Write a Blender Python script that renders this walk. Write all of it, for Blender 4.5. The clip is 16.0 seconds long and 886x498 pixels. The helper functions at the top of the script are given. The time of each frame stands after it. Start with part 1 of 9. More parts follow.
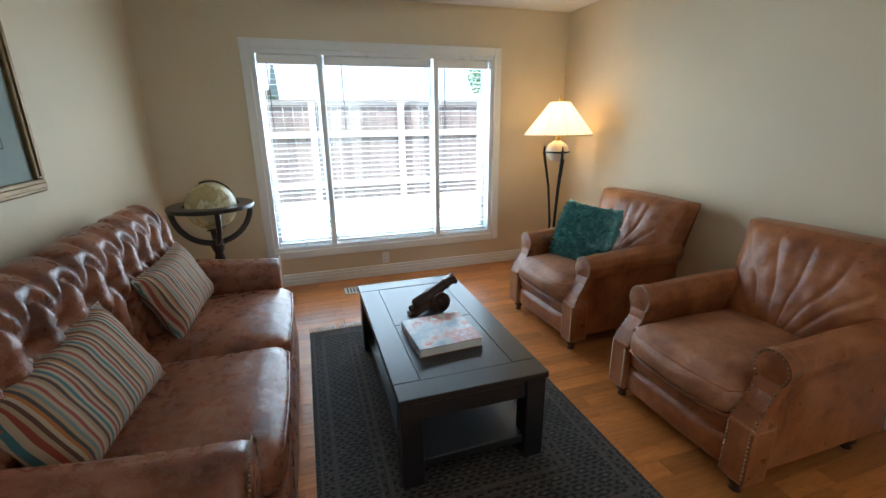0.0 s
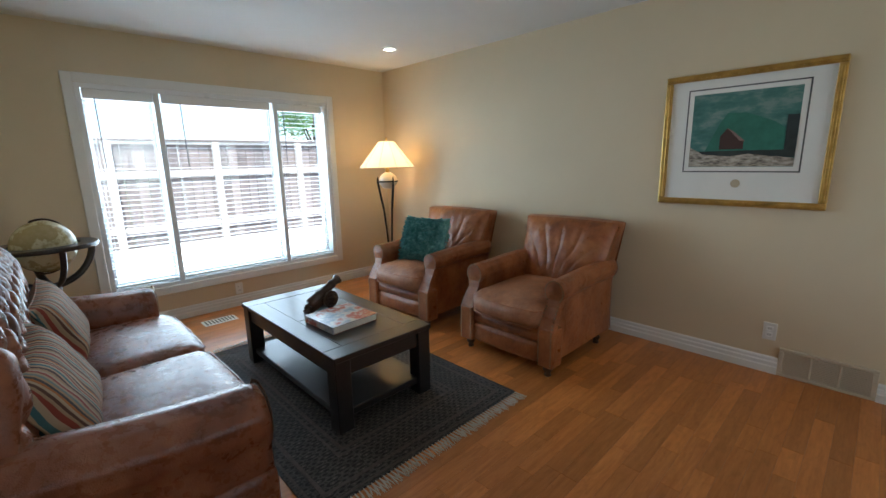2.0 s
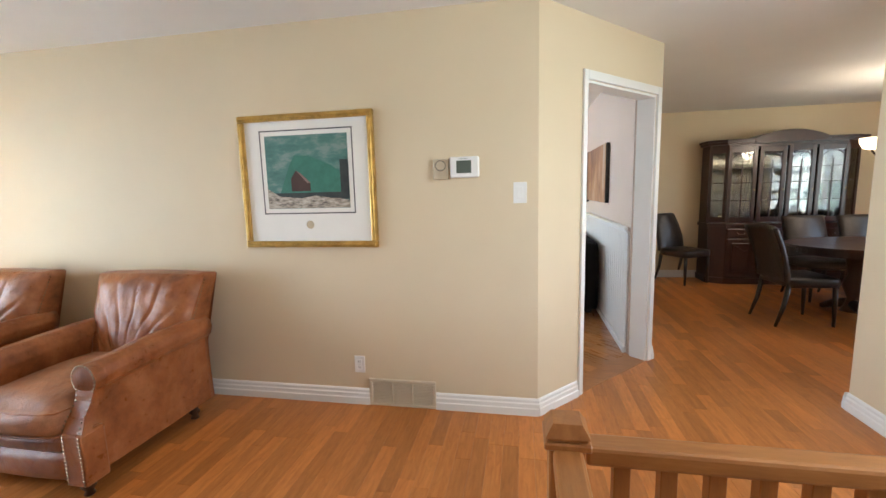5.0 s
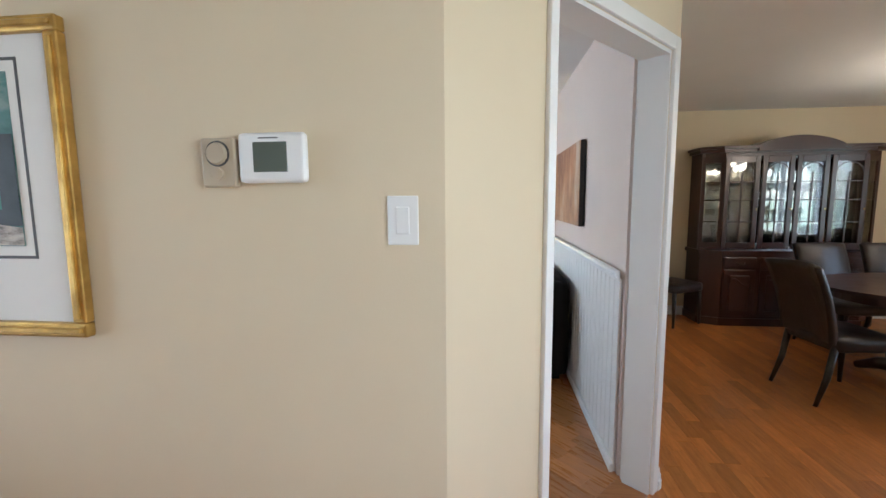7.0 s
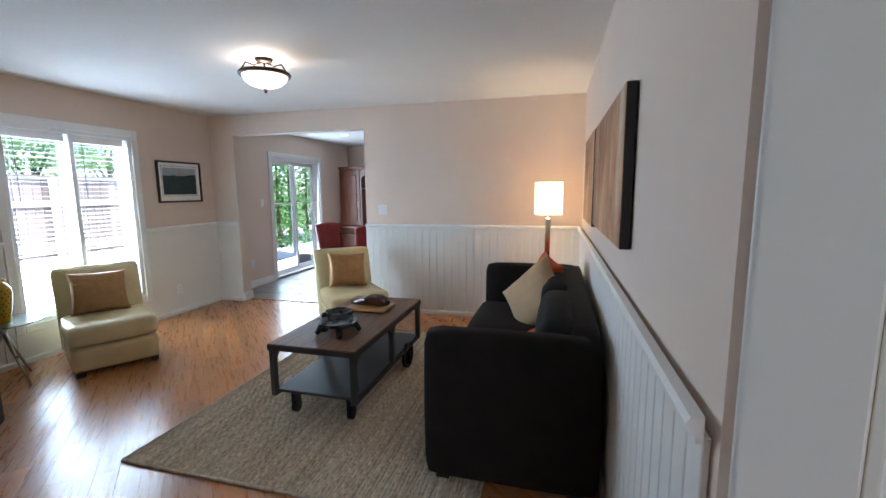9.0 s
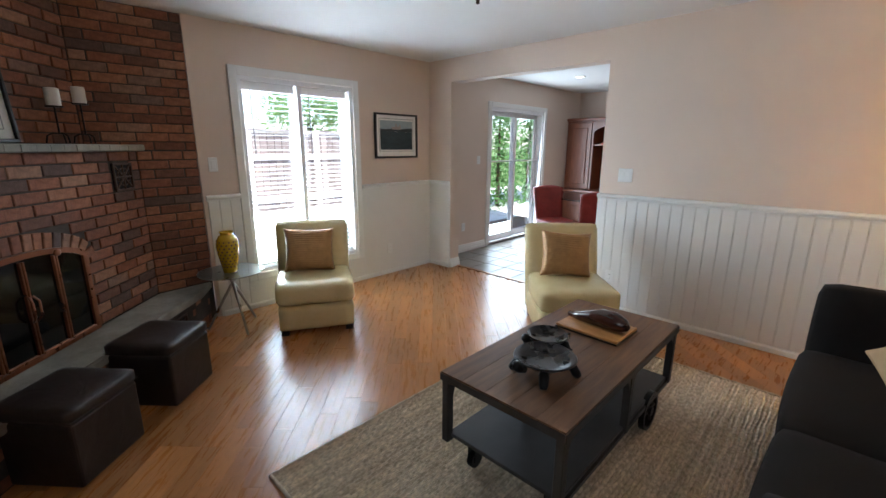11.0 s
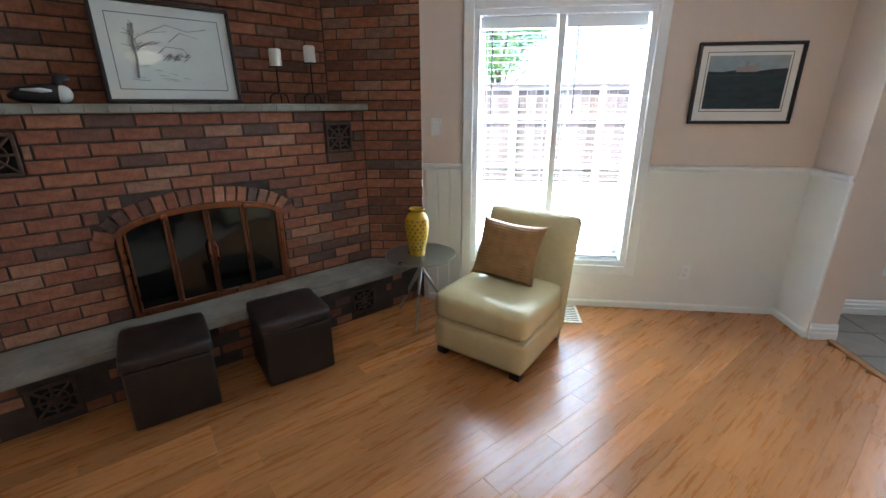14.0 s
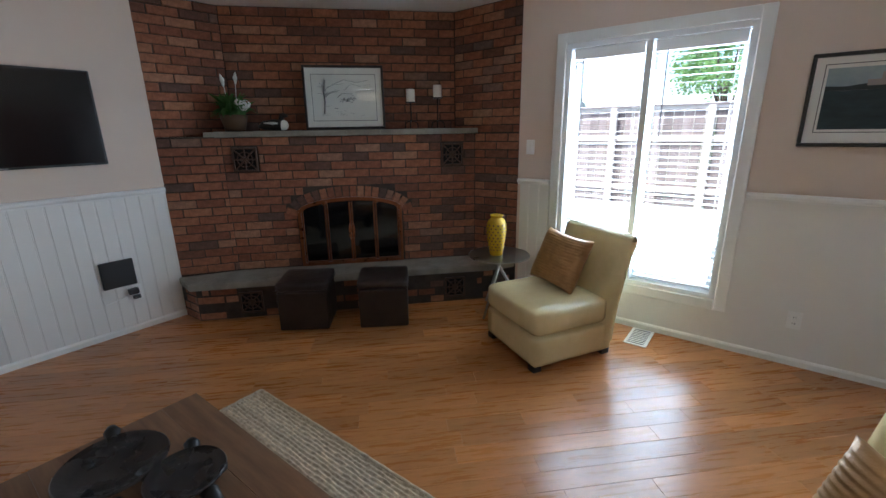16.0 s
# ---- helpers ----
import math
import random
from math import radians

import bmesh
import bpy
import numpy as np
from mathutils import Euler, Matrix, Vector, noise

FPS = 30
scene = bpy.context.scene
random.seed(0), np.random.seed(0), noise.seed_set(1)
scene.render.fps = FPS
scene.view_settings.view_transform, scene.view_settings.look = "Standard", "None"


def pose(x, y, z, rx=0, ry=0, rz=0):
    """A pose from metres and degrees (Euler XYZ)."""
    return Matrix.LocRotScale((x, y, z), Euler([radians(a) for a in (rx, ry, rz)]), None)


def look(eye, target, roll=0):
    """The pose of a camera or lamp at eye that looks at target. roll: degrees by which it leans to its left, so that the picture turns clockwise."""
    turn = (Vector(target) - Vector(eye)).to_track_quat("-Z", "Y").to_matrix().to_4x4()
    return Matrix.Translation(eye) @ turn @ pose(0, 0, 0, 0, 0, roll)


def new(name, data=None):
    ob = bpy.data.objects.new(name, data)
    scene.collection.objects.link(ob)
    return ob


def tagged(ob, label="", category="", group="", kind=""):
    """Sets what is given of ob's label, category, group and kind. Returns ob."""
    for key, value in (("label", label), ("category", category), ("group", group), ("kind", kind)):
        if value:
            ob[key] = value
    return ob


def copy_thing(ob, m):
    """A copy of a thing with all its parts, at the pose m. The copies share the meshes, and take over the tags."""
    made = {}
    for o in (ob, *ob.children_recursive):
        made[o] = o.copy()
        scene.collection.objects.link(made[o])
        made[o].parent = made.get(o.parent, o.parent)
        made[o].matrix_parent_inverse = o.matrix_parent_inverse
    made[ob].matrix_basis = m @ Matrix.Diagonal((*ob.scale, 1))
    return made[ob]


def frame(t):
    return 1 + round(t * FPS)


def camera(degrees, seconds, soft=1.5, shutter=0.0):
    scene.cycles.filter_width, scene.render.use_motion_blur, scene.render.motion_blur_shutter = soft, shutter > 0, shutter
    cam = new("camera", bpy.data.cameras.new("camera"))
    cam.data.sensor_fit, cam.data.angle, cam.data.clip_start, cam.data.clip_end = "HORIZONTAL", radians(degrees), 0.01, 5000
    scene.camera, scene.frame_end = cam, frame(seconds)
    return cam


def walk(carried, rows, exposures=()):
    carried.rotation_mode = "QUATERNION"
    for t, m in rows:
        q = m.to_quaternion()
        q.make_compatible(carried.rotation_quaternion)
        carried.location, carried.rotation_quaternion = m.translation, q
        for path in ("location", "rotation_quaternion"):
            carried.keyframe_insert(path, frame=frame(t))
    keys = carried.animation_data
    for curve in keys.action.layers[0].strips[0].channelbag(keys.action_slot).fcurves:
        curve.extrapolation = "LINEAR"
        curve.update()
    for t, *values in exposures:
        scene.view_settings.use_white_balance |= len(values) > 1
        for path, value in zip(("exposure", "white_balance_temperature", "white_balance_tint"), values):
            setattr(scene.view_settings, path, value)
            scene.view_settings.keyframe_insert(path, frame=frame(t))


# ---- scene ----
cam = camera(92.4, 16.0, soft=1.5)
PATH = [
    (0, (0.35, 0.078, 1.456), (0.931, 1.903, 0.879), -0.7),
    (0.5, (0.089, 0.052, 1.438), (0.842, 1.813, 0.863), -0.7),
    (1, (-0.123, -0.041, 1.416), (0.828, 1.644, 0.909), -0.9),
    (1.5, (-0.274, -0.217, 1.399), (0.876, 1.356, 0.948), -1.1),
    (2, (-0.351, -0.338, 1.387), (1.008, 1.072, 0.98), -1.2),
    (2.5, (-0.407, -0.409, 1.369), (1.136, 0.806, 0.992), -1.1),
    (3, (-0.425, -0.49, 1.363), (1.266, 0.517, 1.012), -1.2),
    (3.5, (-0.397, -0.582, 1.374), (1.407, 0.214, 1.042), -1.3),
    (4, (-0.237, -0.708, 1.375), (1.638, -0.087, 1.06), -1.5),
    (4.5, (0.044, -0.839, 1.404), (1.963, -0.362, 1.105), -1.5),
    (5, (0.377, -1.009, 1.401), (2.323, -0.641, 1.129), -1.5),
    (5.2, (0.529, -1.076, 1.408), (2.481, -0.729, 1.143), -1.6),
    (5.6, (0.82, -1.02, 1.41), (2.795, -0.74, 1.155), -1.4),
    (6.0, (1.13, -0.955, 1.414), (3.11, -0.715, 1.168), -1.2),
    (6.4, (1.45, -0.965, 1.42), (3.435, -0.75, 1.18), -0.9),
    (6.9, (1.81, -1.15, 1.427), (3.79, -0.935, 1.196), -0.5),
    (7.5, (2.26, -1.465, 1.434), (4.235, -1.242, 1.208), -0.3),
    (8, (2.70, -1.56, 1.45), (4.678, -1.352, 1.222), -0.8),
    (8.2, (2.825, -1.585, 1.452), (4.799, -1.338, 1.224), -0.8),
    (9.25, (3.41, -1.60, 1.462), (5.28, -0.995, 1.17), -0.3),
    (10.3, (3.886, -1.315, 1.491), (5.541, -0.261, 1.104), 0.3),
    (10.5, (3.992, -1.241, 1.488), (5.58, -0.097, 1.075), 0.2),
    (11, (4.259, -1.043, 1.466), (5.661, 0.305, 1.0), 0.2),
    (11.5, (4.499, -0.815, 1.445), (5.682, 0.717, 0.938), 0.2),
    (12, (4.736, -0.581, 1.451), (5.698, 1.086, 0.909), 0.2),
    (12.5, (5.032, -0.434, 1.465), (5.744, 1.343, 0.884), 0.1),
    (13, (5.297, -0.323, 1.458), (5.727, 1.533, 0.85), 0.1),
    (13.5, (5.589, -0.266, 1.455), (5.71, 1.631, 0.835), -0.0),
    (14, (5.926, -0.275, 1.462), (5.707, 1.608, 0.823), -0.2),
    (14.5, (6.251, -0.289, 1.451), (5.75, 1.539, 0.814), -0.5),
    (15, (6.543, -0.311, 1.445), (5.792, 1.429, 0.807), -0.6),
    (15.5, (6.818, -0.347, 1.455), (5.832, 1.284, 0.847), -0.8),
    (16, (7.088, -0.419, 1.472), (5.919, 1.11, 0.928), -0.9),
]
EXPOSURES = [(0, 1.37, 5550, 6), (1.5, 1.27, 5550, 6), (2.5, 1.2, 5600, 8), (3.5, 1.82, 5750, 10), (4.2, 2.15, 5950, 13), (5.0, 2.45, 6000, 14), (7.5, 2.05, 5400, 12), (8.2, 1.85, 5250, 11), (10.3, 1.58, 5950, 14), (12.0, 1.75, 5700, 12), (14.0, 1.9, 5550, 11), (15.0, 1.65, 5550, 12), (16.0, 1.4, 5550, 12)]
walk(cam, [(t, look(eye, target, roll)) for t, eye, target, roll in PATH], EXPOSURES)

# ---- world, sun and daylight ----
SUN_ELEV, SUN_AZ = radians(66), radians(200)
world = bpy.data.worlds.new("sky")
scene.world = world
world.use_nodes = True
wn = world.node_tree.nodes
sky = wn.new("ShaderNodeTexSky")
sky.sky_type, sky.sun_disc, sky.sun_elevation, sky.sun_rotation = "NISHITA", False, SUN_ELEV, SUN_AZ
world.node_tree.links.new(sky.outputs[0], wn["Background"].inputs[0])
wn["Background"].inputs[1].default_value = 0.15


def lamp(name, kind, energy, color, m, **more):
    data = bpy.data.lights.new(name, kind)
    data.energy, data.color = energy, color
    if "size" in more:
        data.shape, data.size, data.size_y = "RECTANGLE", more["size"][0], more["size"][1]
    if "radius" in more:
        data.shadow_soft_size = more["radius"]
    if "angle" in more:
        data.angle = more["angle"]
    if "cone" in more:
        data.spot_size, data.spot_blend = radians(more["cone"]), 0.6
    ob = new(name, data)
    ob.matrix_world = m
    return ob


sun_dir = Vector((math.sin(SUN_AZ) * math.cos(SUN_ELEV), math.cos(SUN_AZ) * math.cos(SUN_ELEV), math.sin(SUN_ELEV)))
lamp("sun", "SUN", 5, (1.0, 0.95, 0.87), look(sun_dir * 30, (0, 0, 0)), angle=radians(0.6))
DAY = (0.82, 0.95, 1.0)
WARM = (1.0, 0.72, 0.42)
# daylight entering at the openings
lamp("daylight_living", "AREA", 29.44, DAY, look((1.08, 4.16, 1.15), (1.08, 0, 1.0)), size=(2.1, 1.7))
lamp("daylight_family", "AREA", 37.2, DAY, look((6.35, 2.93, 1.18), (6.35, 0, 1.0)), size=(1.15, 1.65))
lamp("daylight_patio", "AREA", 20, DAY, look((10.05, 2.915, 1.05), (10.05, 0, 0.9)), size=(1.4, 1.9))
lamp("daylight_entry", "AREA", 8.8, (0.95, 1.0, 0.98), look((1.35, -3.05, 1.5), (3.1, -0.9, 1.25)), size=(1.5, 1.2))
lamp("daylight_dining", "AREA", 4.4, DAY, look((4.5, -6.35, 1.4), (5.0, 0, 1.0)), size=(1.6, 1.3))
# lit lamps of the rooms
lamp("bulb_tripod_lamp", "POINT", 2.6, WARM, pose(2.57, 3.56, 1.44), radius=0.05)
lamp("bulb_square_lamp", "POINT", 4.2, WARM, pose(7.52, -1.53, 1.38), radius=0.05)
lamp("bulb_ceiling_bowl", "POINT", 4.6, (1.0, 0.8, 0.58), pose(6.15, 0.53, 2.33), radius=0.06)
lamp("bulb_chandelier", "POINT", 5.0, (1.0, 0.8, 0.58), pose(5.33, -4.78, 1.9), radius=0.1)
DOWNLIGHTS = [(2.33, 3.12), (2.21, 0.52), (0.2, 3.12), (0.2, 0.52)]
for dx, dy in DOWNLIGHTS:
    lamp("bulb_downlight", "SPOT", 2.4, (1.0, 0.8, 0.58), look((dx, dy, 2.425), (dx, dy, 0)), radius=0.04, cone=110)
KITCHEN_LIGHTS = [(10.2, 2.0), (11.1, 1.6)]
for dx, dy in KITCHEN_LIGHTS:
    lamp("bulb_kitchen", "SPOT", 3.6, (1.0, 0.86, 0.68), look((dx, dy, 2.425), (dx, dy, 0)), radius=0.04, cone=120)


# ---- materials ----
def mat(name, build):
    m = bpy.data.materials.new(name)
    m.use_nodes = True
    nt = m.node_tree
    build(nt, nt.nodes, nt.links, nt.nodes["Principled BSDF"])
    return m


def ramp(n, stops, interp="LINEAR"):
    r = n.new("ShaderNodeValToRGB")
    r.color_ramp.interpolation = interp
    el = r.color_ramp.elements
    while len(el) < len(stops):
        el.new(0.5)
    for e, (p, c) in zip(el, stops):
        e.position, e.color = p, (*c, 1)
    return r


def coords(n, l, scale=(1, 1, 1), which="Object", turn=0):
    t, mp = n.new("ShaderNodeTexCoord"), n.new("ShaderNodeMapping")
    mp.inputs["Scale"].default_value = scale
    mp.inputs["Rotation"].default_value = (0, 0, radians(turn))
    l.new(t.outputs[which], mp.inputs["Vector"])
    return mp.outputs[0]


def noisy(n, l, vec, scale, detail=4, rough=0.55):
    t = n.new("ShaderNodeTexNoise")
    t.inputs["Scale"].default_value, t.inputs["Detail"].default_value, t.inputs["Roughness"].default_value = scale, detail, rough
    l.new(vec, t.inputs["Vector"])
    return t.outputs["Fac"]


def bump(n, l, bsdf, height, strength, dist=0.01):
    b = n.new("ShaderNodeBump")
    b.inputs["Strength"].default_value, b.inputs["Distance"].default_value = strength, dist
    l.new(height, b.inputs["Height"])
    l.new(b.outputs[0], bsdf.inputs["Normal"])


def shade(c, k):
    return tuple(min(1.0, v * k) for v in c)


def plain(name, color, rough=0.5, metal=0.0, var=0.12, scale=6.0, bumps=0.15, fine=90.0, spec=0.5, rvar=0.1, coat=0.0):
    """A painted, woven or cast surface: broad blotches, fine grain, uneven gloss."""
    def build(nt, n, l, b):
        v = coords(n, l)
        big, small = noisy(n, l, v, scale, 5), noisy(n, l, v, fine, 3)
        r = ramp(n, [(0.3, shade(color, 1 - var)), (0.7, shade(color, 1 + var))])
        l.new(big, r.inputs[0])
        l.new(r.outputs[0], b.inputs["Base Color"])
        mr = n.new("ShaderNodeMapRange")
        mr.inputs["To Min"].default_value, mr.inputs["To Max"].default_value = max(0.02, rough - rvar), min(1, rough + rvar)
        l.new(big, mr.inputs["Value"])
        l.new(mr.outputs[0], b.inputs["Roughness"])
        b.inputs["Metallic"].default_value, b.inputs["Specular IOR Level"].default_value = metal, spec
        b.inputs["Coat Weight"].default_value = coat
        if bumps:
            bump(n, l, b, small, bumps, 0.002)
    return mat(name, build)


def leather(name, dark, mid, worn, rough=0.36, grainy=0.6, bumpy=0.35):
    def build(nt, n, l, b):
        v = coords(n, l)
        big, grain = noisy(n, l, v, 5.0, 6, 0.6), noisy(n, l, v, 22, 8, 0.7)
        r = ramp(n, [(0.28, dark), (0.5, mid), (0.78, worn)])
        l.new(big, r.inputs[0])
        r2 = ramp(n, [(0.3, (0.72, 0.72, 0.72)), (0.62, (1.12, 1.12, 1.12))])
        l.new(grain, r2.inputs[0])
        mx = n.new("ShaderNodeMix")
        mx.data_type, mx.blend_type = "RGBA", "MULTIPLY"
        mx.inputs["Factor"].default_value = grainy
        l.new(r.outputs[0], mx.inputs["A"])
        l.new(r2.outputs[0], mx.inputs["B"])
        l.new(mx.outputs["Result"], b.inputs["Base Color"])
        mr = n.new("ShaderNodeMapRange")
        mr.inputs["To Min"].default_value, mr.inputs["To Max"].default_value = rough - 0.17 * min(grainy, 0.7), rough + 0.27 * grainy
        l.new(grain, mr.inputs["Value"])
        l.new(mr.outputs[0], b.inputs["Roughness"])
        vor = n.new("ShaderNodeTexVoronoi")
        vor.inputs["Scale"].default_value = 260
        l.new(v, vor.inputs["Vector"])
        w = n.new("ShaderNodeTexNoise")
        w.inputs["Scale"].default_value, w.inputs["Detail"].default_value, w.inputs["Distortion"].default_value = 9, 5, 1.2
        l.new(v, w.inputs["Vector"])
        ad = n.new("ShaderNodeMath")
        ad.operation = "MULTIPLY_ADD"
        ad.inputs[1].default_value = 0.15
        l.new(vor.outputs["Distance"], ad.inputs[0])
        l.new(w.outputs["Fac"], ad.inputs[2])
        bump(n, l, b, ad.outputs[0], bumpy, 0.012)
    return mat(name, build)


def wood(name, dark, light, rough=0.4, stretch=(1, 12, 12), scale=3.0, metalspec=0.5, bumps=0.1, vary="", coat=0.0, turn=0, tone=(0.70, 1.25), figure=0.0, spec=0.5):
    """Grain along the local x unless stretch says otherwise. vary: 'object' or 'island' shifts tone and grain piece by piece."""
    def build(nt, n, l, b):
        v = coords(n, l, stretch, "Object", turn)
        if vary:
            rnd = n.new("ShaderNodeObjectInfo").outputs["Random"] if vary == "object" else n.new("ShaderNodeNewGeometry").outputs["Random Per Island"]
            sc = n.new("ShaderNodeVectorMath")
            sc.operation = "MULTIPLY_ADD"
            cb = n.new("ShaderNodeCombineXYZ")
            for i in range(3):
                l.new(rnd, cb.inputs[i])
            sc.inputs[1].default_value = (37, 53, 71)
            l.new(cb.outputs[0], sc.inputs[0])
            l.new(v, sc.inputs[2])
            v = sc.outputs[0]
        g = noisy(n, l, v, scale, 8, 0.65)
        r = ramp(n, [(0.25, dark), (0.72, light)])
        l.new(g, r.inputs[0])
        col = r.outputs[0]
        if figure:
            broad = n.new("ShaderNodeVectorMath")
            broad.operation = "MULTIPLY"
            broad.inputs[1].default_value = (2.2, 0.55, 0.55)
            l.new(v, broad.inputs[0])
            fg = n.new("ShaderNodeTexNoise")
            fg.inputs["Scale"].default_value, fg.inputs["Detail"].default_value, fg.inputs["Distortion"].default_value = scale, 5, 1.4
            l.new(broad.outputs[0], fg.inputs["Vector"])
            r3 = ramp(n, [(0.32, (1 - figure, 1 - figure * 1.1, 1 - figure * 1.2)), (0.5, (1, 1, 1)), (0.68, (1 + figure * 0.5, 1 + figure * 0.45, 1 + figure * 0.35))])
            l.new(fg.outputs["Fac"], r3.inputs[0])
            mx = n.new("ShaderNodeMix")
            mx.data_type, mx.blend_type = "RGBA", "MULTIPLY"
            mx.inputs["Factor"].default_value = 1.0
            l.new(col, mx.inputs["A"])
            l.new(r3.outputs[0], mx.inputs["B"])
            col = mx.outputs["Result"]
        if vary:
            hs = n.new("ShaderNodeHueSaturation")
            mr = n.new("ShaderNodeMapRange")
            mr.inputs["To Min"].default_value, mr.inputs["To Max"].default_value = tone
            l.new(rnd, mr.inputs["Value"])
            l.new(mr.outputs[0], hs.inputs["Value"])
            l.new(col, hs.inputs["Color"])
            col = hs.outputs[0]
        l.new(col, b.inputs["Base Color"])
        mr2 = n.new("ShaderNodeMapRange")
        mr2.inputs["To Min"].default_value, mr2.inputs["To Max"].default_value = rough - 0.07, rough + 0.1
        l.new(g, mr2.inputs["Value"])
        l.new(mr2.outputs[0], b.inputs["Roughness"])
        b.inputs["Coat Weight"].default_value = coat
        b.inputs["Coat Roughness"].default_value = 0.15
        b.inputs["Specular IOR Level"].default_value = spec
        if bumps:
            bump(n, l, b, g, bumps, 0.003)
    return mat(name, build)


def glowing(name, color, strength):
    def build(nt, n, l, b):
        b.inputs["Base Color"].default_value = (*color, 1)
        b.inputs["Emission Color"].default_value = (*color, 1)
        b.inputs["Emission Strength"].default_value = strength
        b.inputs["Roughness"].default_value = 0.6
    return mat(name, build)


def lampshade(name, cloth, glow, strength):
    """Thin cloth, frosted glass or leaf: light passes through; glow is what a lit one gives off."""
    def build(nt, n, l, b):
        tr, mx = n.new("ShaderNodeBsdfTranslucent"), n.new("ShaderNodeMixShader")
        tr.inputs["Color"].default_value = (*cloth, 1)
        b.inputs["Base Color"].default_value = (*cloth, 1)
        b.inputs["Roughness"].default_value = 0.7
        b.inputs["Emission Color"].default_value = (*glow, 1)
        b.inputs["Emission Strength"].default_value = strength
        bump(n, l, b, noisy(n, l, coords(n, l), 150, 3), 0.2, 0.002)
        mx.inputs[0].default_value = 0.55
        l.new(b.outputs[0], mx.inputs[1])
        l.new(tr.outputs[0], mx.inputs[2])
        l.new(mx.outputs[0], n["Material Output"].inputs["Surface"])
    return mat(name, build)


def glassy(name, tint=(1, 1, 1), rough=0.0):
    def build(nt, n, l, b):
        b.inputs["Base Color"].default_value = (*tint, 1)
        b.inputs["Transmission Weight"].default_value = 1
        b.inputs["Roughness"].default_value = rough
        b.inputs["IOR"].default_value = 1.45
    return mat(name, build)


def stripes(name, colors, along="Y", width=0.3, rough=0.85, grain=220):
    """Woven bands of uneven width across the local axis named."""
    def build(nt, n, l, b):
        t, sep = n.new("ShaderNodeTexCoord"), n.new("ShaderNodeSeparateXYZ")
        l.new(t.outputs["Object"], sep.inputs[0])
        mt = n.new("ShaderNodeMath")
        mt.operation = "MULTIPLY"
        mt.inputs[1].default_value = 1 / width
        l.new(sep.outputs[along], mt.inputs[0])
        fr = n.new("ShaderNodeMath")
        fr.operation = "FRACT"
        l.new(mt.outputs[0], fr.inputs[0])
        r = ramp(n, [(i / len(colors), c) for i, c in enumerate(colors)], "CONSTANT")
        l.new(fr.outputs[0], r.inputs[0])
        l.new(r.outputs[0], b.inputs["Base Color"])
        b.inputs["Roughness"].default_value = rough
        bump(n, l, b, noisy(n, l, t.outputs["Object"], grain, 2), 0.4, 0.002)
    return mat(name, build)


def brick_mat(name, vary):
    def build(nt, n, l, b):
        v = coords(n, l)
        rnd = n.new("ShaderNodeObjectInfo").outputs["Random"] if vary == "object" else n.new("ShaderNodeNewGeometry").outputs["Random Per Island"]
        r = ramp(n, [(0.0, (0.114, 0.074, 0.062)), (0.14, (0.180, 0.079, 0.050)), (0.3, (0.252, 0.098, 0.055)), (0.6, (0.324, 0.130, 0.068)), (0.85, (0.384, 0.168, 0.090)), (0.94, (0.408, 0.210, 0.126)), (1.0, (0.144, 0.102, 0.084))])
        l.new(rnd, r.inputs[0])
        r2 = ramp(n, [(0.3, (0.36, 0.34, 0.34)), (0.62, (1.05, 1.02, 1.0))])
        l.new(noisy(n, l, v, 26, 6, 0.7), r2.inputs[0])
        mx = n.new("ShaderNodeMix")
        mx.data_type, mx.blend_type = "RGBA", "MULTIPLY"
        mx.inputs["Factor"].default_value = 0.75
        l.new(r.outputs[0], mx.inputs["A"])
        l.new(r2.outputs[0], mx.inputs["B"])
        l.new(mx.outputs["Result"], b.inputs["Base Color"])
        b.inputs["Roughness"].default_value = 0.82
        bump(n, l, b, noisy(n, l, v, 70, 6, 0.7), 0.7, 0.006)
    return mat(name, build)


def mottled(name, stops, scale=4.0, rough=0.6, fine=40.0, bumps=0.3, dist=0.006, which="Object", stretch=(1, 1, 1)):
    def build(nt, n, l, b):
        v = coords(n, l, stretch, which)
        a = noisy(n, l, v, scale, 8, 0.65)
        r = ramp(n, stops)
        l.new(a, r.inputs[0])
        l.new(r.outputs[0], b.inputs["Base Color"])
        b.inputs["Roughness"].default_value = rough
        if bumps:
            bump(n, l, b, noisy(n, l, v, fine, 6, 0.65), bumps, dist)
    return mat(name, build)


M = {}
M["wall_living"] = plain("wall_living", (0.69, 0.58, 0.405), 0.7, var=0.03, scale=1.5, bumps=0.12, fine=160)
M["wall_family"] = plain("wall_family", (0.70, 0.575, 0.485), 0.7, var=0.03, scale=1.5, bumps=0.12, fine=160)
M["wall_white"] = plain("wall_white", (0.76, 0.75, 0.72), 0.5, var=0.03, scale=1.5, bumps=0.06, fine=120)
M["ceiling"] = plain("ceiling", (0.78, 0.77, 0.75), 0.85, var=0.02, scale=2, bumps=0.5, fine=70)
M["trim"] = plain("trim", (0.80, 0.80, 0.78), 0.35, var=0.02, scale=3, bumps=0.04, fine=60)
M["vinyl"] = plain("vinyl", (0.82, 0.83, 0.84), 0.3, var=0.01, bumps=0.02)
M["slat"] = plain("slat", (0.85, 0.85, 0.84), 0.4, var=0.01, bumps=0.02)
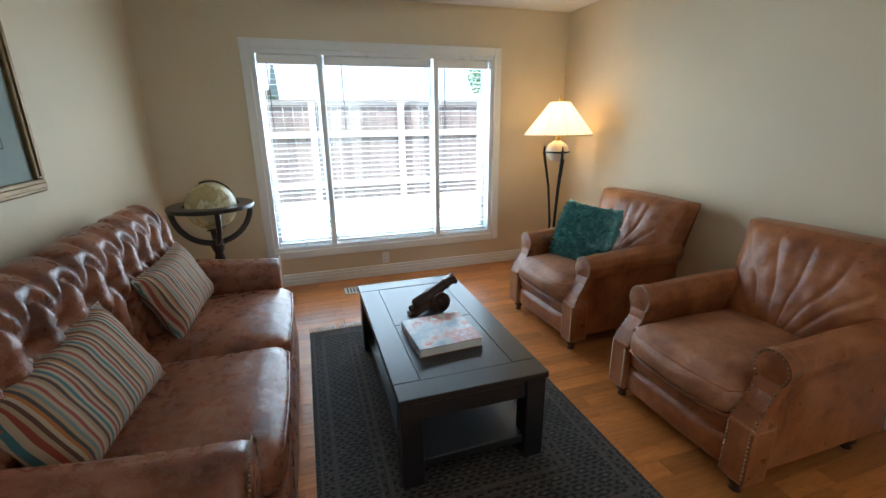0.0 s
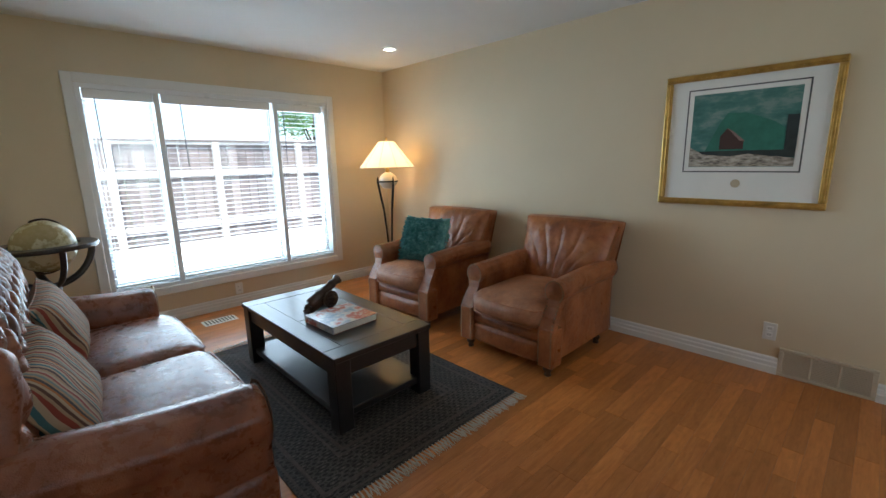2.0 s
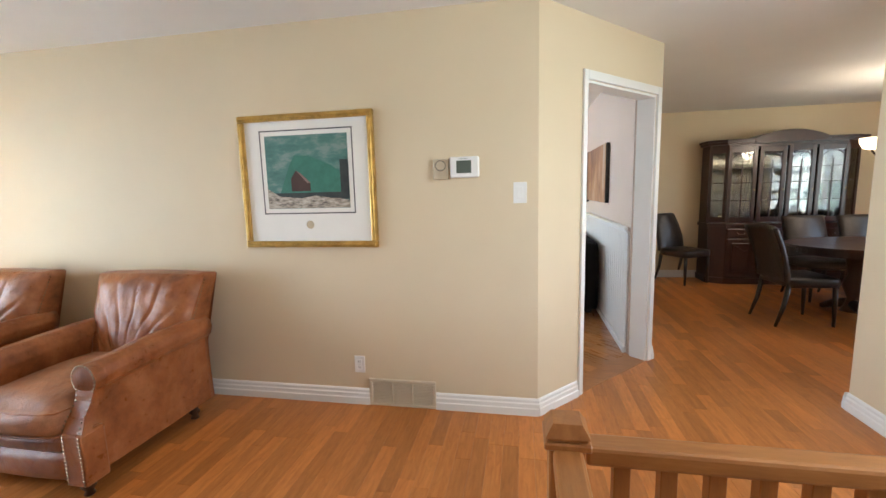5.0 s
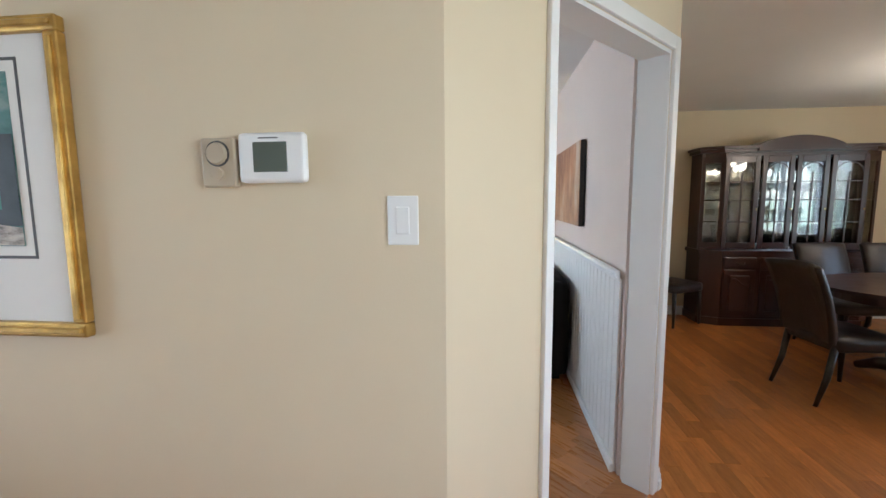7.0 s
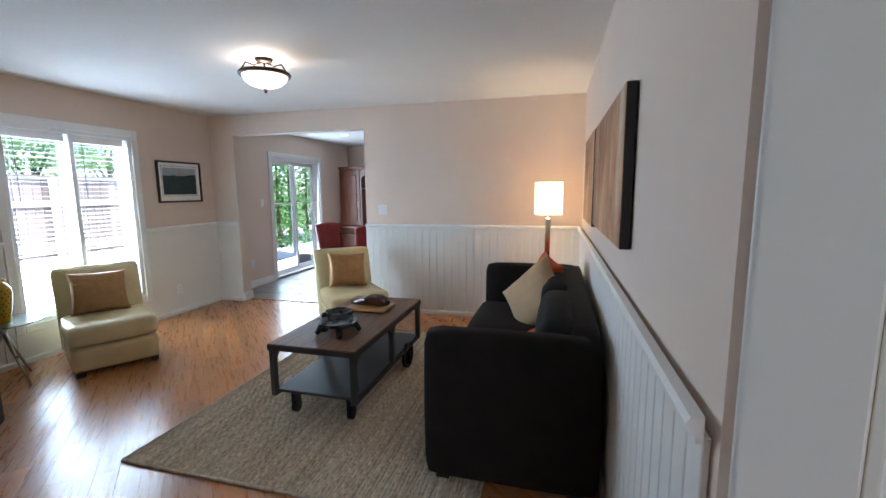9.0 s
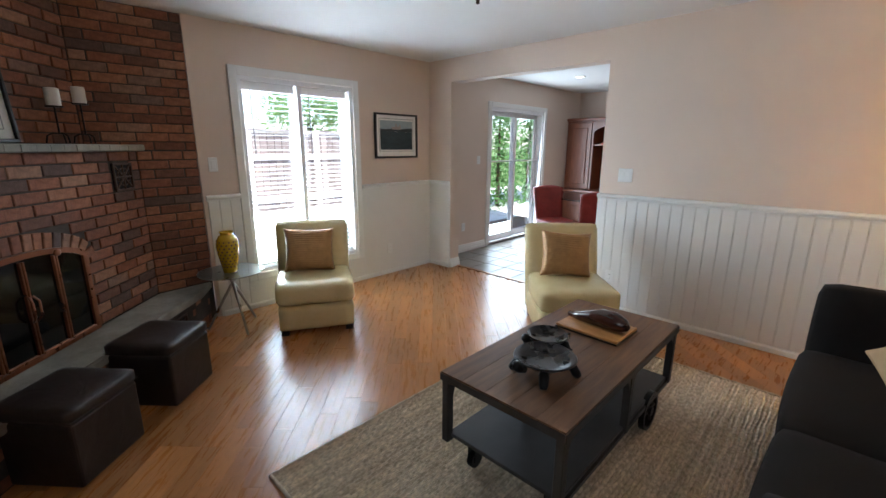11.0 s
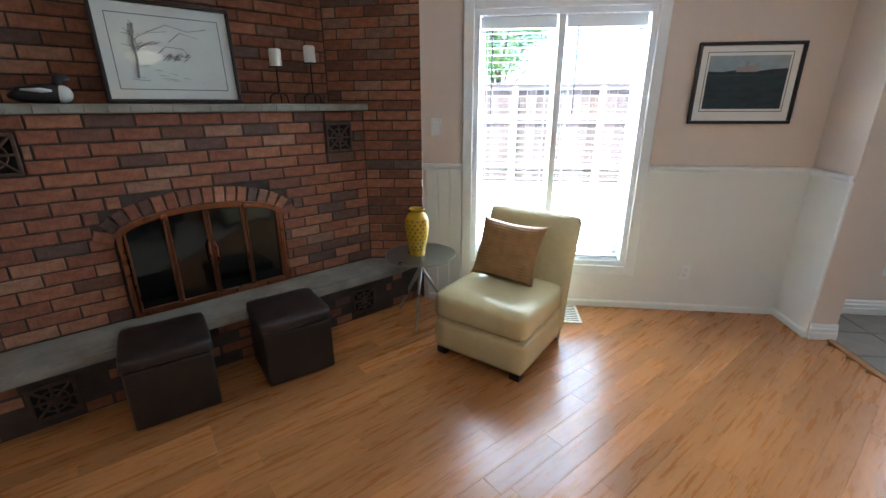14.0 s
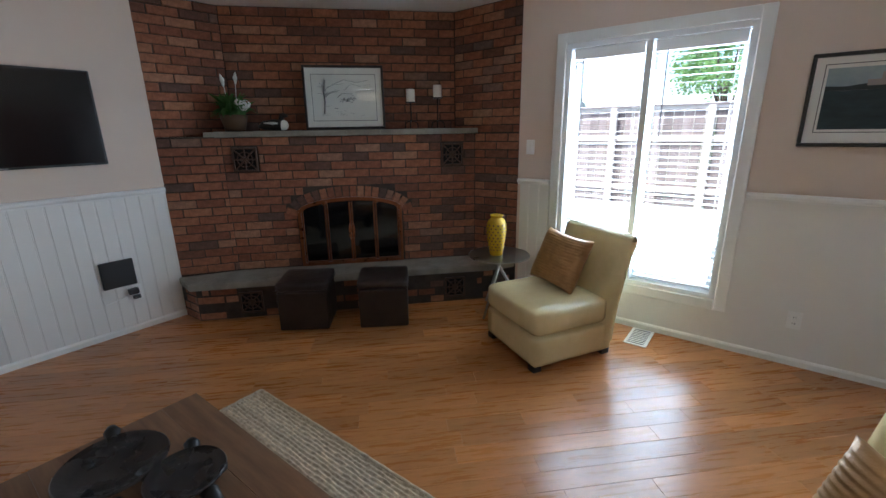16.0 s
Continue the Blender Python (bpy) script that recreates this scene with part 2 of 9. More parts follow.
M["plank_obj"] = wood("plank_piece", (0.43, 0.142, 0.031), (0.61, 0.24, 0.063), 0.33, (1.2, 15, 15), 3.2, bumps=0.012, vary="object", coat=0.12, tone=(0.74, 1.16), figure=0.12, spec=0.35)
M["plank_isl"] = wood("plank_rest", (0.43, 0.142, 0.031), (0.61, 0.24, 0.063), 0.33, (1.2, 15, 15), 3.2, bumps=0.012, vary="island", coat=0.12, tone=(0.74, 1.16), figure=0.12, spec=0.35)
M["plank_fam_obj"] = wood("plank_piece_family", (0.375, 0.145, 0.040), (0.48, 0.208, 0.064), 0.27, (1.2, 14, 14), 3.2, bumps=0, vary="object", coat=0.25, tone=(0.76, 1.16), figure=0.10)
M["plank_fam_isl"] = wood("plank_rest_family", (0.375, 0.145, 0.040), (0.48, 0.208, 0.064), 0.27, (1.2, 14, 14), 3.2, bumps=0, vary="island", coat=0.25, turn=45, tone=(0.76, 1.16), figure=0.10)
M["subfloor"] = plain("subfloor", (0.12, 0.05, 0.02), 0.6)
M["sofa_leather"] = leather("sofa_leather", (0.085, 0.025, 0.012), (0.225, 0.076, 0.036), (0.37, 0.16, 0.088), 0.26, 0.45, 0.35)
M["chair_leather"] = leather("chair_leather", (0.15, 0.042, 0.012), (0.31, 0.10, 0.030), (0.47, 0.19, 0.072), 0.28, 0.7, 0.5)
M["seat_leather"] = leather("seat_leather", (0.17, 0.06, 0.024), (0.34, 0.135, 0.058), (0.50, 0.25, 0.13), 0.42, 0.9, 0.7)
M["button_leather"] = leather("button_leather", (0.06, 0.02, 0.012), (0.15, 0.055, 0.03), (0.2, 0.08, 0.045), 0.3)
M["brass_nail"] = plain("brass_nail", (0.24, 0.17, 0.10), 0.3, 0.9, bumps=0)
M["dark_wood"] = wood("dark_wood", (0.008, 0.006, 0.006), (0.022, 0.015, 0.013), 0.3, (2, 20, 20), 3, coat=0.2)
M["table_black"] = wood("table_black", (0.010, 0.009, 0.010), (0.022, 0.019, 0.018), 0.32, (14, 1.5, 14), 3, bumps=0.06, coat=0.15)
M["feet_wood"] = wood("feet_wood", (0.03, 0.012, 0.006), (0.07, 0.03, 0.014), 0.35)
M["oak_rail"] = wood("oak_rail", (0.28, 0.10, 0.025), (0.46, 0.20, 0.06), 0.32, (16, 2, 16), 2.5, coat=0.2)
M["oak_post"] = wood("oak_post", (0.25, 0.085, 0.022), (0.42, 0.17, 0.05), 0.32, (16, 16, 2), 2.5, coat=0.2)
M["cherry"] = wood("cherry", (0.026, 0.008, 0.006), (0.048, 0.015, 0.010), 0.3, (5, 5, 0.8), 2.5, coat=0.2, bumps=0.02)
M["desk_wood"] = wood("desk_wood", (0.11, 0.03, 0.013), (0.22, 0.07, 0.03), 0.32, (14, 14, 1.5), 2.5, coat=0.2)
M["mirror"] = plain("mirror", (0.20, 0.19, 0.18), 0.05, 1.0, var=0, bumps=0, rvar=0)
M["glass"] = glassy("glass", (0.97, 1, 0.985))
M["table_glass"] = glassy("table_glass", (0.86, 0.96, 0.92))
M["crystal"] = glassy("crystal", (0.78, 0.80, 0.80))
M["black_leather"] = leather("black_leather", (0.012, 0.009, 0.008), (0.022, 0.016, 0.014), (0.035, 0.026, 0.022), 0.32)
M["ottoman_leather"] = leather("ottoman_leather", (0.010, 0.006, 0.005), (0.018, 0.011, 0.009), (0.03, 0.02, 0.016), 0.42)
M["red_leather"] = leather("red_leather", (0.16, 0.012, 0.010), (0.25, 0.02, 0.016), (0.32, 0.035, 0.028), 0.38)
M["cream_leather"] = leather("cream_leather", (0.57, 0.475, 0.25), (0.63, 0.53, 0.29), (0.67, 0.58, 0.335), 0.2, 0.08, 0.12)
M["sofa_fabric"] = plain("sofa_fabric", (0.013, 0.0105, 0.009), 0.92, var=0.25, scale=9, bumps=0.5, fine=320, spec=0.25)
M["orange_fabric"] = plain("orange_fabric", (0.50, 0.075, 0.02), 0.8, var=0.15, bumps=0.5, fine=260)
M["tan_fabric"] = plain("tan_fabric", (0.46, 0.31, 0.16), 0.72, var=0.12, bumps=0.5, fine=260)
M["gold_fabric"] = plain("gold_fabric", (0.36, 0.20, 0.075), 0.42, metal=0.25, var=0.18, scale=14, bumps=0.4, fine=200)
M["teal_yarn"] = mottled("teal_yarn", [(0.25, (0.05, 0.17, 0.165)), (0.5, (0.15, 0.38, 0.36)), (0.75, (0.42, 0.64, 0.60))], 26, 0.9, 160, 0.6)
M["stripe_fabric"] = stripes("stripe_fabric", [(0.32, 0.20, 0.11), (0.07, 0.035, 0.025), (0.38, 0.27, 0.17), (0.05, 0.13, 0.14), (0.40, 0.30, 0.20), (0.24, 0.045, 0.03), (0.36, 0.25, 0.15), (0.10, 0.045, 0.03), (0.42, 0.32, 0.21), (0.36, 0.13, 0.03), (0.06, 0.05, 0.045), (0.34, 0.22, 0.12), (0.16, 0.20, 0.18), (0.38, 0.27, 0.17), (0.26, 0.06, 0.04), (0.4, 0.3, 0.2)], "X", 0.16)
M["black_iron"] = plain("black_iron", (0.012, 0.012, 0.012), 0.45, 0.6, bumps=0.2)
M["bronze"] = plain("bronze", (0.05, 0.032, 0.02), 0.4, 0.7, bumps=0.2)
M["copper"] = plain("copper", (0.26, 0.10, 0.048), 0.3, 0.9, var=0.08, scale=20, bumps=0.1)
M["chrome"] = plain("chrome", (0.75, 0.75, 0.76), 0.12, 1.0, var=0.02, bumps=0)
M["steel"] = plain("steel", (0.42, 0.41, 0.40), 0.3, 1.0, var=0.05, bumps=0)
M["gold_frame"] = plain("gold_frame", (0.52, 0.33, 0.09), 0.33, 0.75, var=0.25, scale=18, bumps=0.3)
M["black_frame"] = plain("black_frame", (0.012, 0.011, 0.011), 0.35, bumps=0.05)
M["mat_board"] = plain("mat_board", (0.80, 0.79, 0.75), 0.85, var=0.02, bumps=0.1)
M["grey_line"] = plain("grey_line", (0.10, 0.10, 0.10), 0.7, bumps=0)
M["stone"] = mottled("stone", [(0.25, (0.15, 0.14, 0.115)), (0.5, (0.26, 0.245, 0.205)), (0.78, (0.36, 0.345, 0.295))], 5, 0.75, 30, 0.5, 0.01)
M["mortar"] = mottled("mortar", [(0.3, (0.04, 0.030, 0.025)), (0.7, (0.075, 0.056, 0.046))], 12, 0.95, 60, 0.5)
M["brick_obj"] = brick_mat("brick_piece", "object")
M["brick_isl"] = brick_mat("brick_rest", "island")
# near-black for the firebox soot and for the shade behind the vent grilles
M["soot_and_shade"] = plain("soot_and_shade", (0.008, 0.007, 0.007), 0.9)
M["smoked_glass"] = plain("smoked_glass", (0.006, 0.006, 0.006), 0.06, var=0.1, bumps=0, rvar=0.03)
M["candle"] = plain("candle", (0.78, 0.76, 0.70), 0.5, var=0.02, bumps=0.02)
M["mustard"] = plain("mustard", (0.50, 0.32, 0.015), 0.2, var=0.2, scale=20, bumps=0.05)
M["slate"] = mottled("slate", [(0.25, (0.10, 0.098, 0.092)), (0.5, (0.175, 0.165, 0.15)), (0.75, (0.25, 0.225, 0.195))], 3, 0.36, 22, 0.25, 0.004)
def slate_tile(nt, n, l, b):
    v = coords(n, l)
    rnd = n.new("ShaderNodeObjectInfo").outputs["Random"]
    r = ramp(n, [(0.0, (0.10, 0.098, 0.09)), (0.4, (0.16, 0.152, 0.14)), (0.8, (0.21, 0.19, 0.165)), (1.0, (0.17, 0.135, 0.105))])
    l.new(rnd, r.inputs[0])
    r2 = ramp(n, [(0.3, (0.7, 0.7, 0.7)), (0.7, (1.2, 1.18, 1.15))])
    l.new(noisy(n, l, v, 9, 7, 0.65), r2.inputs[0])
    mx = n.new("ShaderNodeMix")
    mx.data_type, mx.blend_type = "RGBA", "MULTIPLY"
    mx.inputs["Factor"].default_value = 0.8
    l.new(r.outputs[0], mx.inputs["A"])
    l.new(r2.outputs[0], mx.inputs["B"])
    l.new(mx.outputs["Result"], b.inputs["Base Color"])
    b.inputs["Roughness"].default_value = 0.33
    bump(n, l, b, noisy(n, l, v, 25, 6), 0.3, 0.004)


M["slate_tile"] = mat("slate_tile", slate_tile)
M["grout"] = plain("grout", (0.16, 0.15, 0.135), 0.9)
M["white_plastic"] = plain("white_plastic", (0.82, 0.82, 0.80), 0.35, var=0.01, bumps=0)
M["beige_plastic"] = plain("beige_plastic", (0.50, 0.42, 0.30), 0.45, var=0.03, bumps=0)
M["dark_plastic"] = plain("dark_plastic", (0.012, 0.012, 0.013), 0.3, var=0.02, bumps=0)
M["vent_paint"] = plain("vent_paint", (0.62, 0.54, 0.41), 0.45, var=0.03, bumps=0)
M["lcd"] = plain("lcd", (0.10, 0.12, 0.10), 0.2, var=0.05, bumps=0)
M["screen"] = plain("screen", (0.006, 0.006, 0.007), 0.12, var=0.02, bumps=0, rvar=0.02)
M["shade_lit"] = lampshade("shade_lit", (0.95, 0.84, 0.62), (1.0, 0.80, 0.52), 0.42)
M["shade_square"] = lampshade("shade_square", (0.95, 0.86, 0.68), (1.0, 0.74, 0.40), 0.55)
M["bowl_lit"] = lampshade("bowl_lit", (0.95, 0.90, 0.80), (1.0, 0.84, 0.58), 0.8)
M["bulb_lit"] = glowing("bulb_lit", (1.0, 0.88, 0.68), 5)
M["jute"] = mottled("jute", [(0.3, (0.32, 0.25, 0.18)), (0.5, (0.52, 0.44, 0.33)), (0.72, (0.68, 0.60, 0.48))], 38, 0.95, 140, 0.8, 0.006)
M["ceramic_cream"] = plain("ceramic_cream", (0.62, 0.54, 0.42), 0.3, var=0.1, bumps=0.03)
M["leaf"] = lampshade("leaf", (0.20, 0.34, 0.10), (0, 0, 0), 0.0)
M["cedar"] = lampshade("cedar", (0.09, 0.21, 0.055), (0, 0, 0), 0.0)
M["petal"] = plain("petal", (0.75, 0.75, 0.70), 0.6, bumps=0)
M["wicker"] = plain("wicker", (0.10, 0.055, 0.025), 0.7, bumps=0.6, fine=120)
M["duck_black"] = plain("duck_black", (0.02, 0.018, 0.016), 0.5)
M["fence"] = wood("fence_wood", (0.20, 0.155, 0.14), (0.36, 0.29, 0.265), 0.85, (10, 10, 1), 2.5, bumps=0.4, vary="object")
M["fence_pale"] = wood("fence_pale", (0.52, 0.46, 0.41), (0.70, 0.64, 0.58), 0.85, (10, 10, 1), 2.5, bumps=0.4)
M["patio"] = mottled("patio", [(0.3, (0.52, 0.51, 0.49)), (0.7, (0.68, 0.67, 0.64))], 2, 0.9, 40, 0.3)
M["grass"] = mottled("grass", [(0.3, (0.05, 0.10, 0.02)), (0.7, (0.12, 0.19, 0.05))], 6, 0.95, 60, 0.7, 0.02)
M["siding"] = plain("siding", (0.70, 0.68, 0.64), 0.7, var=0.04)
M["shingle"] = plain("shingle", (0.36, 0.34, 0.33), 0.9, var=0.15, scale=20, bumps=0.5, fine=40)
M["bark"] = plain("bark", (0.10, 0.07, 0.05), 0.95, bumps=0.7, fine=30)
M["paper"] = plain("paper", (0.72, 0.68, 0.58), 0.8, bumps=0.1)
M["rug_white"] = plain("fringe", (0.55, 0.50, 0.42), 0.95)


# ---- mesh helpers ----
def part(name, bm, material, parent=None, label="", smooth=False, m=None):
    """Links a bmesh as one mesh object, under a thing or a part if one is given."""
    me = bpy.data.meshes.new(name)
    bm.normal_update()
    bm.to_mesh(me)
    bm.free()
    if smooth:
        me.shade_smooth()
    me.materials.append(M[material] if isinstance(material, str) else material)
    ob = new(name, me)
    if m is not None:
        ob.matrix_basis = m
    if parent is not None:
        ob.parent = parent
    if label:
        ob["label"] = label
    return ob


def thing(name, m, label, category, group=""):
    ob = new(name)
    ob.empty_display_size = 0.1
    ob.matrix_basis = m
    return tagged(ob, label, category, group)


def struct(name, bm, material, label="", smooth=False):
    return tagged(part(name, bm, material, None, label, smooth), kind="structure")


def B():
    return bmesh.new()


def bx(bm, x0, x1, y0, y1, z0, z1, bev=0.0, seg=2, m=None):
    """A box, its edges rounded by bev."""
    vs = [bm.verts.new((x, y, z)) for x in (x0, x1) for y in (y0, y1) for z in (z0, z1)]
    fs = [bm.faces.new([vs[i] for i in q]) for q in ((0, 1, 3, 2), (4, 6, 7, 5), (0, 4, 5, 1), (2, 3, 7, 6), (0, 2, 6, 4), (1, 5, 7, 3))]
    made = vs
    if bev > 0:
        es = list({e for f in fs for e in f.edges})
        out = bmesh.ops.bevel(bm, geom=es, offset=bev, segments=seg, affect="EDGES", profile=0.5)
        made = list({v for f in out["faces"] for v in f.verts})
    if m is not None:
        for v in made:
            v.co = m @ v.co
    return bm


def frame_of(d):
    d = Vector(d).normalized()
    a = d.orthogonal().normalized()
    return a, d.cross(a)


def cy(bm, p, q, r0, r1=None, n=12, caps=True):
    p, q = Vector(p), Vector(q)
    r1 = r0 if r1 is None else r1
    a, b = frame_of(q - p)
    ring = []
    for c, r in ((p, r0), (q, r1)):
        ring.append([bm.verts.new(c + (a * math.cos(2 * math.pi * i / n) + b * math.sin(2 * math.pi * i / n)) * r) for i in range(n)])
    for i in range(n):
        bm.faces.new((ring[0][i], ring[0][(i + 1) % n], ring[1][(i + 1) % n], ring[1][i]))
    if caps:
        bm.faces.new(ring[0][::-1])
        bm.faces.new(ring[1])
    return bm


def lathe(bm, prof, n=24, c=(0, 0, 0)):
    """Turns a profile of (radius, height) about the upright axis through c."""
    c = Vector(c)
    rings = [[bm.verts.new(c + Vector((r * math.cos(2 * math.pi * i / n), r * math.sin(2 * math.pi * i / n), z))) for i in range(n)] for r, z in prof]
    for a, b in zip(rings, rings[1:]):
        for i in range(n):
            bm.faces.new((a[i], a[(i + 1) % n], b[(i + 1) % n], b[i]))
    if prof[0][0] > 1e-4:
        bm.faces.new(rings[0][::-1])
    if prof[-1][0] > 1e-4:
        bm.faces.new(rings[-1])
    bmesh.ops.remove_doubles(bm, verts=bm.verts, dist=1e-5)
    return bm


def tube(bm, pts, r, n=8, flat=1.0):
    """Sweeps a round or flattened section along points."""
    pts = [Vector(p) for p in pts]
    rs = r if isinstance(r, (list, tuple)) else [r] * len(pts)
    rings, a = [], None
    for i, p in enumerate(pts):
        d = (pts[min(i + 1, len(pts) - 1)] - pts[max(i - 1, 0)]).normalized()
        a = d.orthogonal().normalized() if a is None else (a - d * a.dot(d)).normalized()
        b = d.cross(a)
        rings.append([bm.verts.new(p + (a * math.cos(2 * math.pi * k / n) + b * math.sin(2 * math.pi * k / n) * flat) * rs[i]) for k in range(n)])
    for u, v in zip(rings, rings[1:]):
        for k in range(n):
            bm.faces.new((u[k], u[(k + 1) % n], v[(k + 1) % n], v[k]))
    bm.faces.new(rings[0][::-1])
    bm.faces.new(rings[-1])
    return bm


def sph(bm, c, r, n=14, rings=9):
    r = r if isinstance(r, (tuple, list)) else (r, r, r)
    k = len(bm.verts)
    bmesh.ops.create_uvsphere(bm, u_segments=n, v_segments=rings, radius=1, matrix=Matrix.Translation(c) @ Matrix.Diagonal((*r, 1)))
    return bm


def grid(bm, fn, nu, nv, close_u=False):
    """A sheet of quads over fn(u, v), u and v from 0 to 1."""
    vs = [[bm.verts.new(fn(i / nu, j / nv)) for j in range(nv + 1)] for i in range(nu + (0 if close_u else 1))]
    k = len(vs)
    for i in range(nu):
        for j in range(nv):
            bm.faces.new((vs[i][j], vs[(i + 1) % k][j], vs[(i + 1) % k][j + 1], vs[i][j + 1]))
    return bm


def cush(bm, x0, x1, y0, y1, z0, z1, r=0.04, crown=0.02, n=10, sag=0.0, m=None):
    """A stuffed block: rounded edges, swollen faces, slight lumps."""
    c, h = Vector(((x0 + x1) / 2, (y0 + y1) / 2, (z0 + z1) / 2)), Vector(((x1 - x0) / 2, (y1 - y0) / 2, (z1 - z0) / 2))
    tmp = bmesh.new()
    bmesh.ops.create_cube(tmp, size=2)
    bmesh.ops.subdivide_edges(tmp, edges=tmp.edges[:], cuts=n, use_grid_fill=True)
    idx = {}
    for v in tmp.verts:
        q = v.co.copy()
        p = Vector([q[i] * h[i] for i in range(3)])
        inner = Vector([max(-(h[i] - r), min(h[i] - r, p[i])) for i in range(3)])
        d = p - inner
        if d.length > 1e-9:
            p = inner + d.normalized() * r
        big = max(range(3), key=lambda i: abs(q[i]))
        o = [i for i in range(3) if i != big]
        sw = (1 - q[o[0]] ** 2) * (1 - q[o[1]] ** 2)
        p[big] += math.copysign(crown * sw, q[big])
        if sag and q[2] > 0.9:
            p.z -= sag * sw
        p += Vector((0, 0, 1)) * 0.004 * noise.noise(p * 9 + c * 3)
        p = p + c
        idx[v] = bm.verts.new(m @ p if m is not None else p)
    for f in tmp.faces:
        bm.faces.new([idx[v] for v in f.verts])
    tmp.free()
    return bm


def pillow(bm, w, h, t, n=18, pinch=0.10, rough=0.0):
    """A square cushion in the local xz plane, plump in y, its corners drawn out."""
    for side in (1, -1):
        def fn(u, v):
            a, b = 2 * u - 1, 2 * v - 1
            k = max(0.0, (1 - a ** 4) * (1 - b ** 4)) ** 0.55
            x = a * w / 2 * (1 - pinch * (1 - b * b) * abs(a))
            z = b * h / 2 * (1 - pinch * (1 - a * a) * abs(b))
            y = side * t / 2 * k
            if rough:
                y += side * rough * noise.noise(Vector((x * 40, z * 40, side * 5)))
            else:
                y += side * 0.006 * noise.noise(Vector((x * 14, z * 14, side * 3)))
            return Vector((x, y, z))
        grid(bm, fn, n, n)
    bmesh.ops.remove_doubles(bm, verts=bm.verts, dist=1e-4)
    bmesh.ops.recalc_face_normals(bm, faces=bm.faces)
    return bm


def prism(bm, pts, z0, z1):
    """An upright prism over a polygon of (x, y)."""
    lo, hi = [bm.verts.new((x, y, z0)) for x, y in pts], [bm.verts.new((x, y, z1)) for x, y in pts]
    k = len(pts)
    bm.faces.new(lo[::-1])
    bm.faces.new(hi)
    for i in range(k):
        bm.faces.new((lo[i], lo[(i + 1) % k], hi[(i + 1) % k], hi[i]))
    bmesh.ops.recalc_face_normals(bm, faces=bm.faces)
    return bm


def extrude_profile(bm, prof, a, b, out):
    """Runs a profile of (out, up) from a to b on the floor plan; out points away from the wall."""
    a, b, out = Vector((*a, 0)), Vector((*b, 0)), Vector((*out, 0)).normalized()
    ends = [[bm.verts.new(p + out * o + Vector((0, 0, z))) for o, z in prof] for p in (a, b)]
    k = len(prof)
    for i in range(k):
        bm.faces.new((ends[0][i], ends[0][(i + 1) % k], ends[1][(i + 1) % k], ends[1][i]))
    bm.faces.new(ends[0][::-1])
    bm.faces.new(ends[1])
    bmesh.ops.recalc_face_normals(bm, faces=bm.faces)
    return bm


# ---- the shell ----
CH = 2.44
XW, XE, YN = -0.78, 2.92, 4.05
FX0, FX1, FY0, FY1 = 3.335, 8.03, -1.87, 2.82
KX1, KY0, KY1 = 12.0, -1.2, 2.88
DX1, DY0, DY1 = 7.3, -6.3, -2.03
DIAG_A, DIAG_B = Vector((2.92, -1.10)), Vector((3.955, -2.045))
DIAG = (DIAG_B - DIAG_A).normalized()
DIAG_OUT = Vector((DIAG.y, -DIAG.x))
if DIAG_OUT.y > 0:
    DIAG_OUT = -DIAG_OUT


def wall_y(name, x0, x1, y0, y1, material, holes=(), label=""):
    """A wall along x with openings (x0, x1, z0, z1)."""
    bm = B()
    xs = sorted({x0, x1, *[h[0] for h in holes], *[h[1] for h in holes]})
    for a, b in zip(xs, xs[1:]):
        here = [h for h in holes if h[0] <= a + 1e-6 and h[1] >= b - 1e-6]
        if not here:
            bx(bm, a, b, y0, y1, 0, CH)
        else:
            if here[0][2] > 0:
                bx(bm, a, b, y0, y1, 0, here[0][2])
            bx(bm, a, b, y0, y1, here[0][3], CH)
    return struct(name, bm, material, label)


def wall_x(name, x0, x1, y0, y1, material, holes=(), label=""):
    bm = B()
    ys = sorted({y0, y1, *[h[0] for h in holes], *[h[1] for h in holes]})
    for a, b in zip(ys, ys[1:]):
        here = [h for h in holes if h[0] <= a + 1e-6 and h[1] >= b - 1e-6]
        if not here:
            bx(bm, x0, x1, a, b, 0, CH)
        else:
            if here[0][2] > 0:
                bx(bm, x0, x1, a, b, 0, here[0][2])
            bx(bm, x0, x1, a, b, here[0][3], CH)
    return struct(name, bm, material, label)


WIN1 = (0.02, 2.14, 0.33, 2.03)
WIN2 = (5.78, 6.92, 0.33, 2.05)
PATIO = (9.32, 10.76, 0.02, 2.03)
wall_y("wall_living_north", XW - 0.2, FX0, YN, YN + 0.2, "wall_living", [WIN1], "beige painted wall with a wide window")
wall_x("wall_living_west", XW - 0.2, XW, -3.1, YN, "wall_living", (), "beige painted wall behind the leather sofa")
bm = B()
bx(bm, XE, XE + 0.12, -1.10, YN, 0, CH)
struct("wall_living_east", bm, "wall_living", "beige painted wall with a framed print")
wall_y("wall_entry_south", XW - 0.2, 3.25, -3.1, -2.98, "wall_living", [(0.6, 2.1, 0.9, 2.1)], "beige painted wall of the entry")
wall_x("wall_dining_west", 3.13, 3.25, DY0, -3.1, "wall_living")
wall_y("wall_dining_south", 3.13, DX1 + 0.12, DY0 - 0.2, DY0, "wall_living", [(3.7, 5.3, 0.8, 2.05)])
wall_x("wall_dining_east", DX1, DX1 + 0.12, DY0, -2.03, "wall_living", (), "beige painted wall behind the china cabinet")
bm = B()
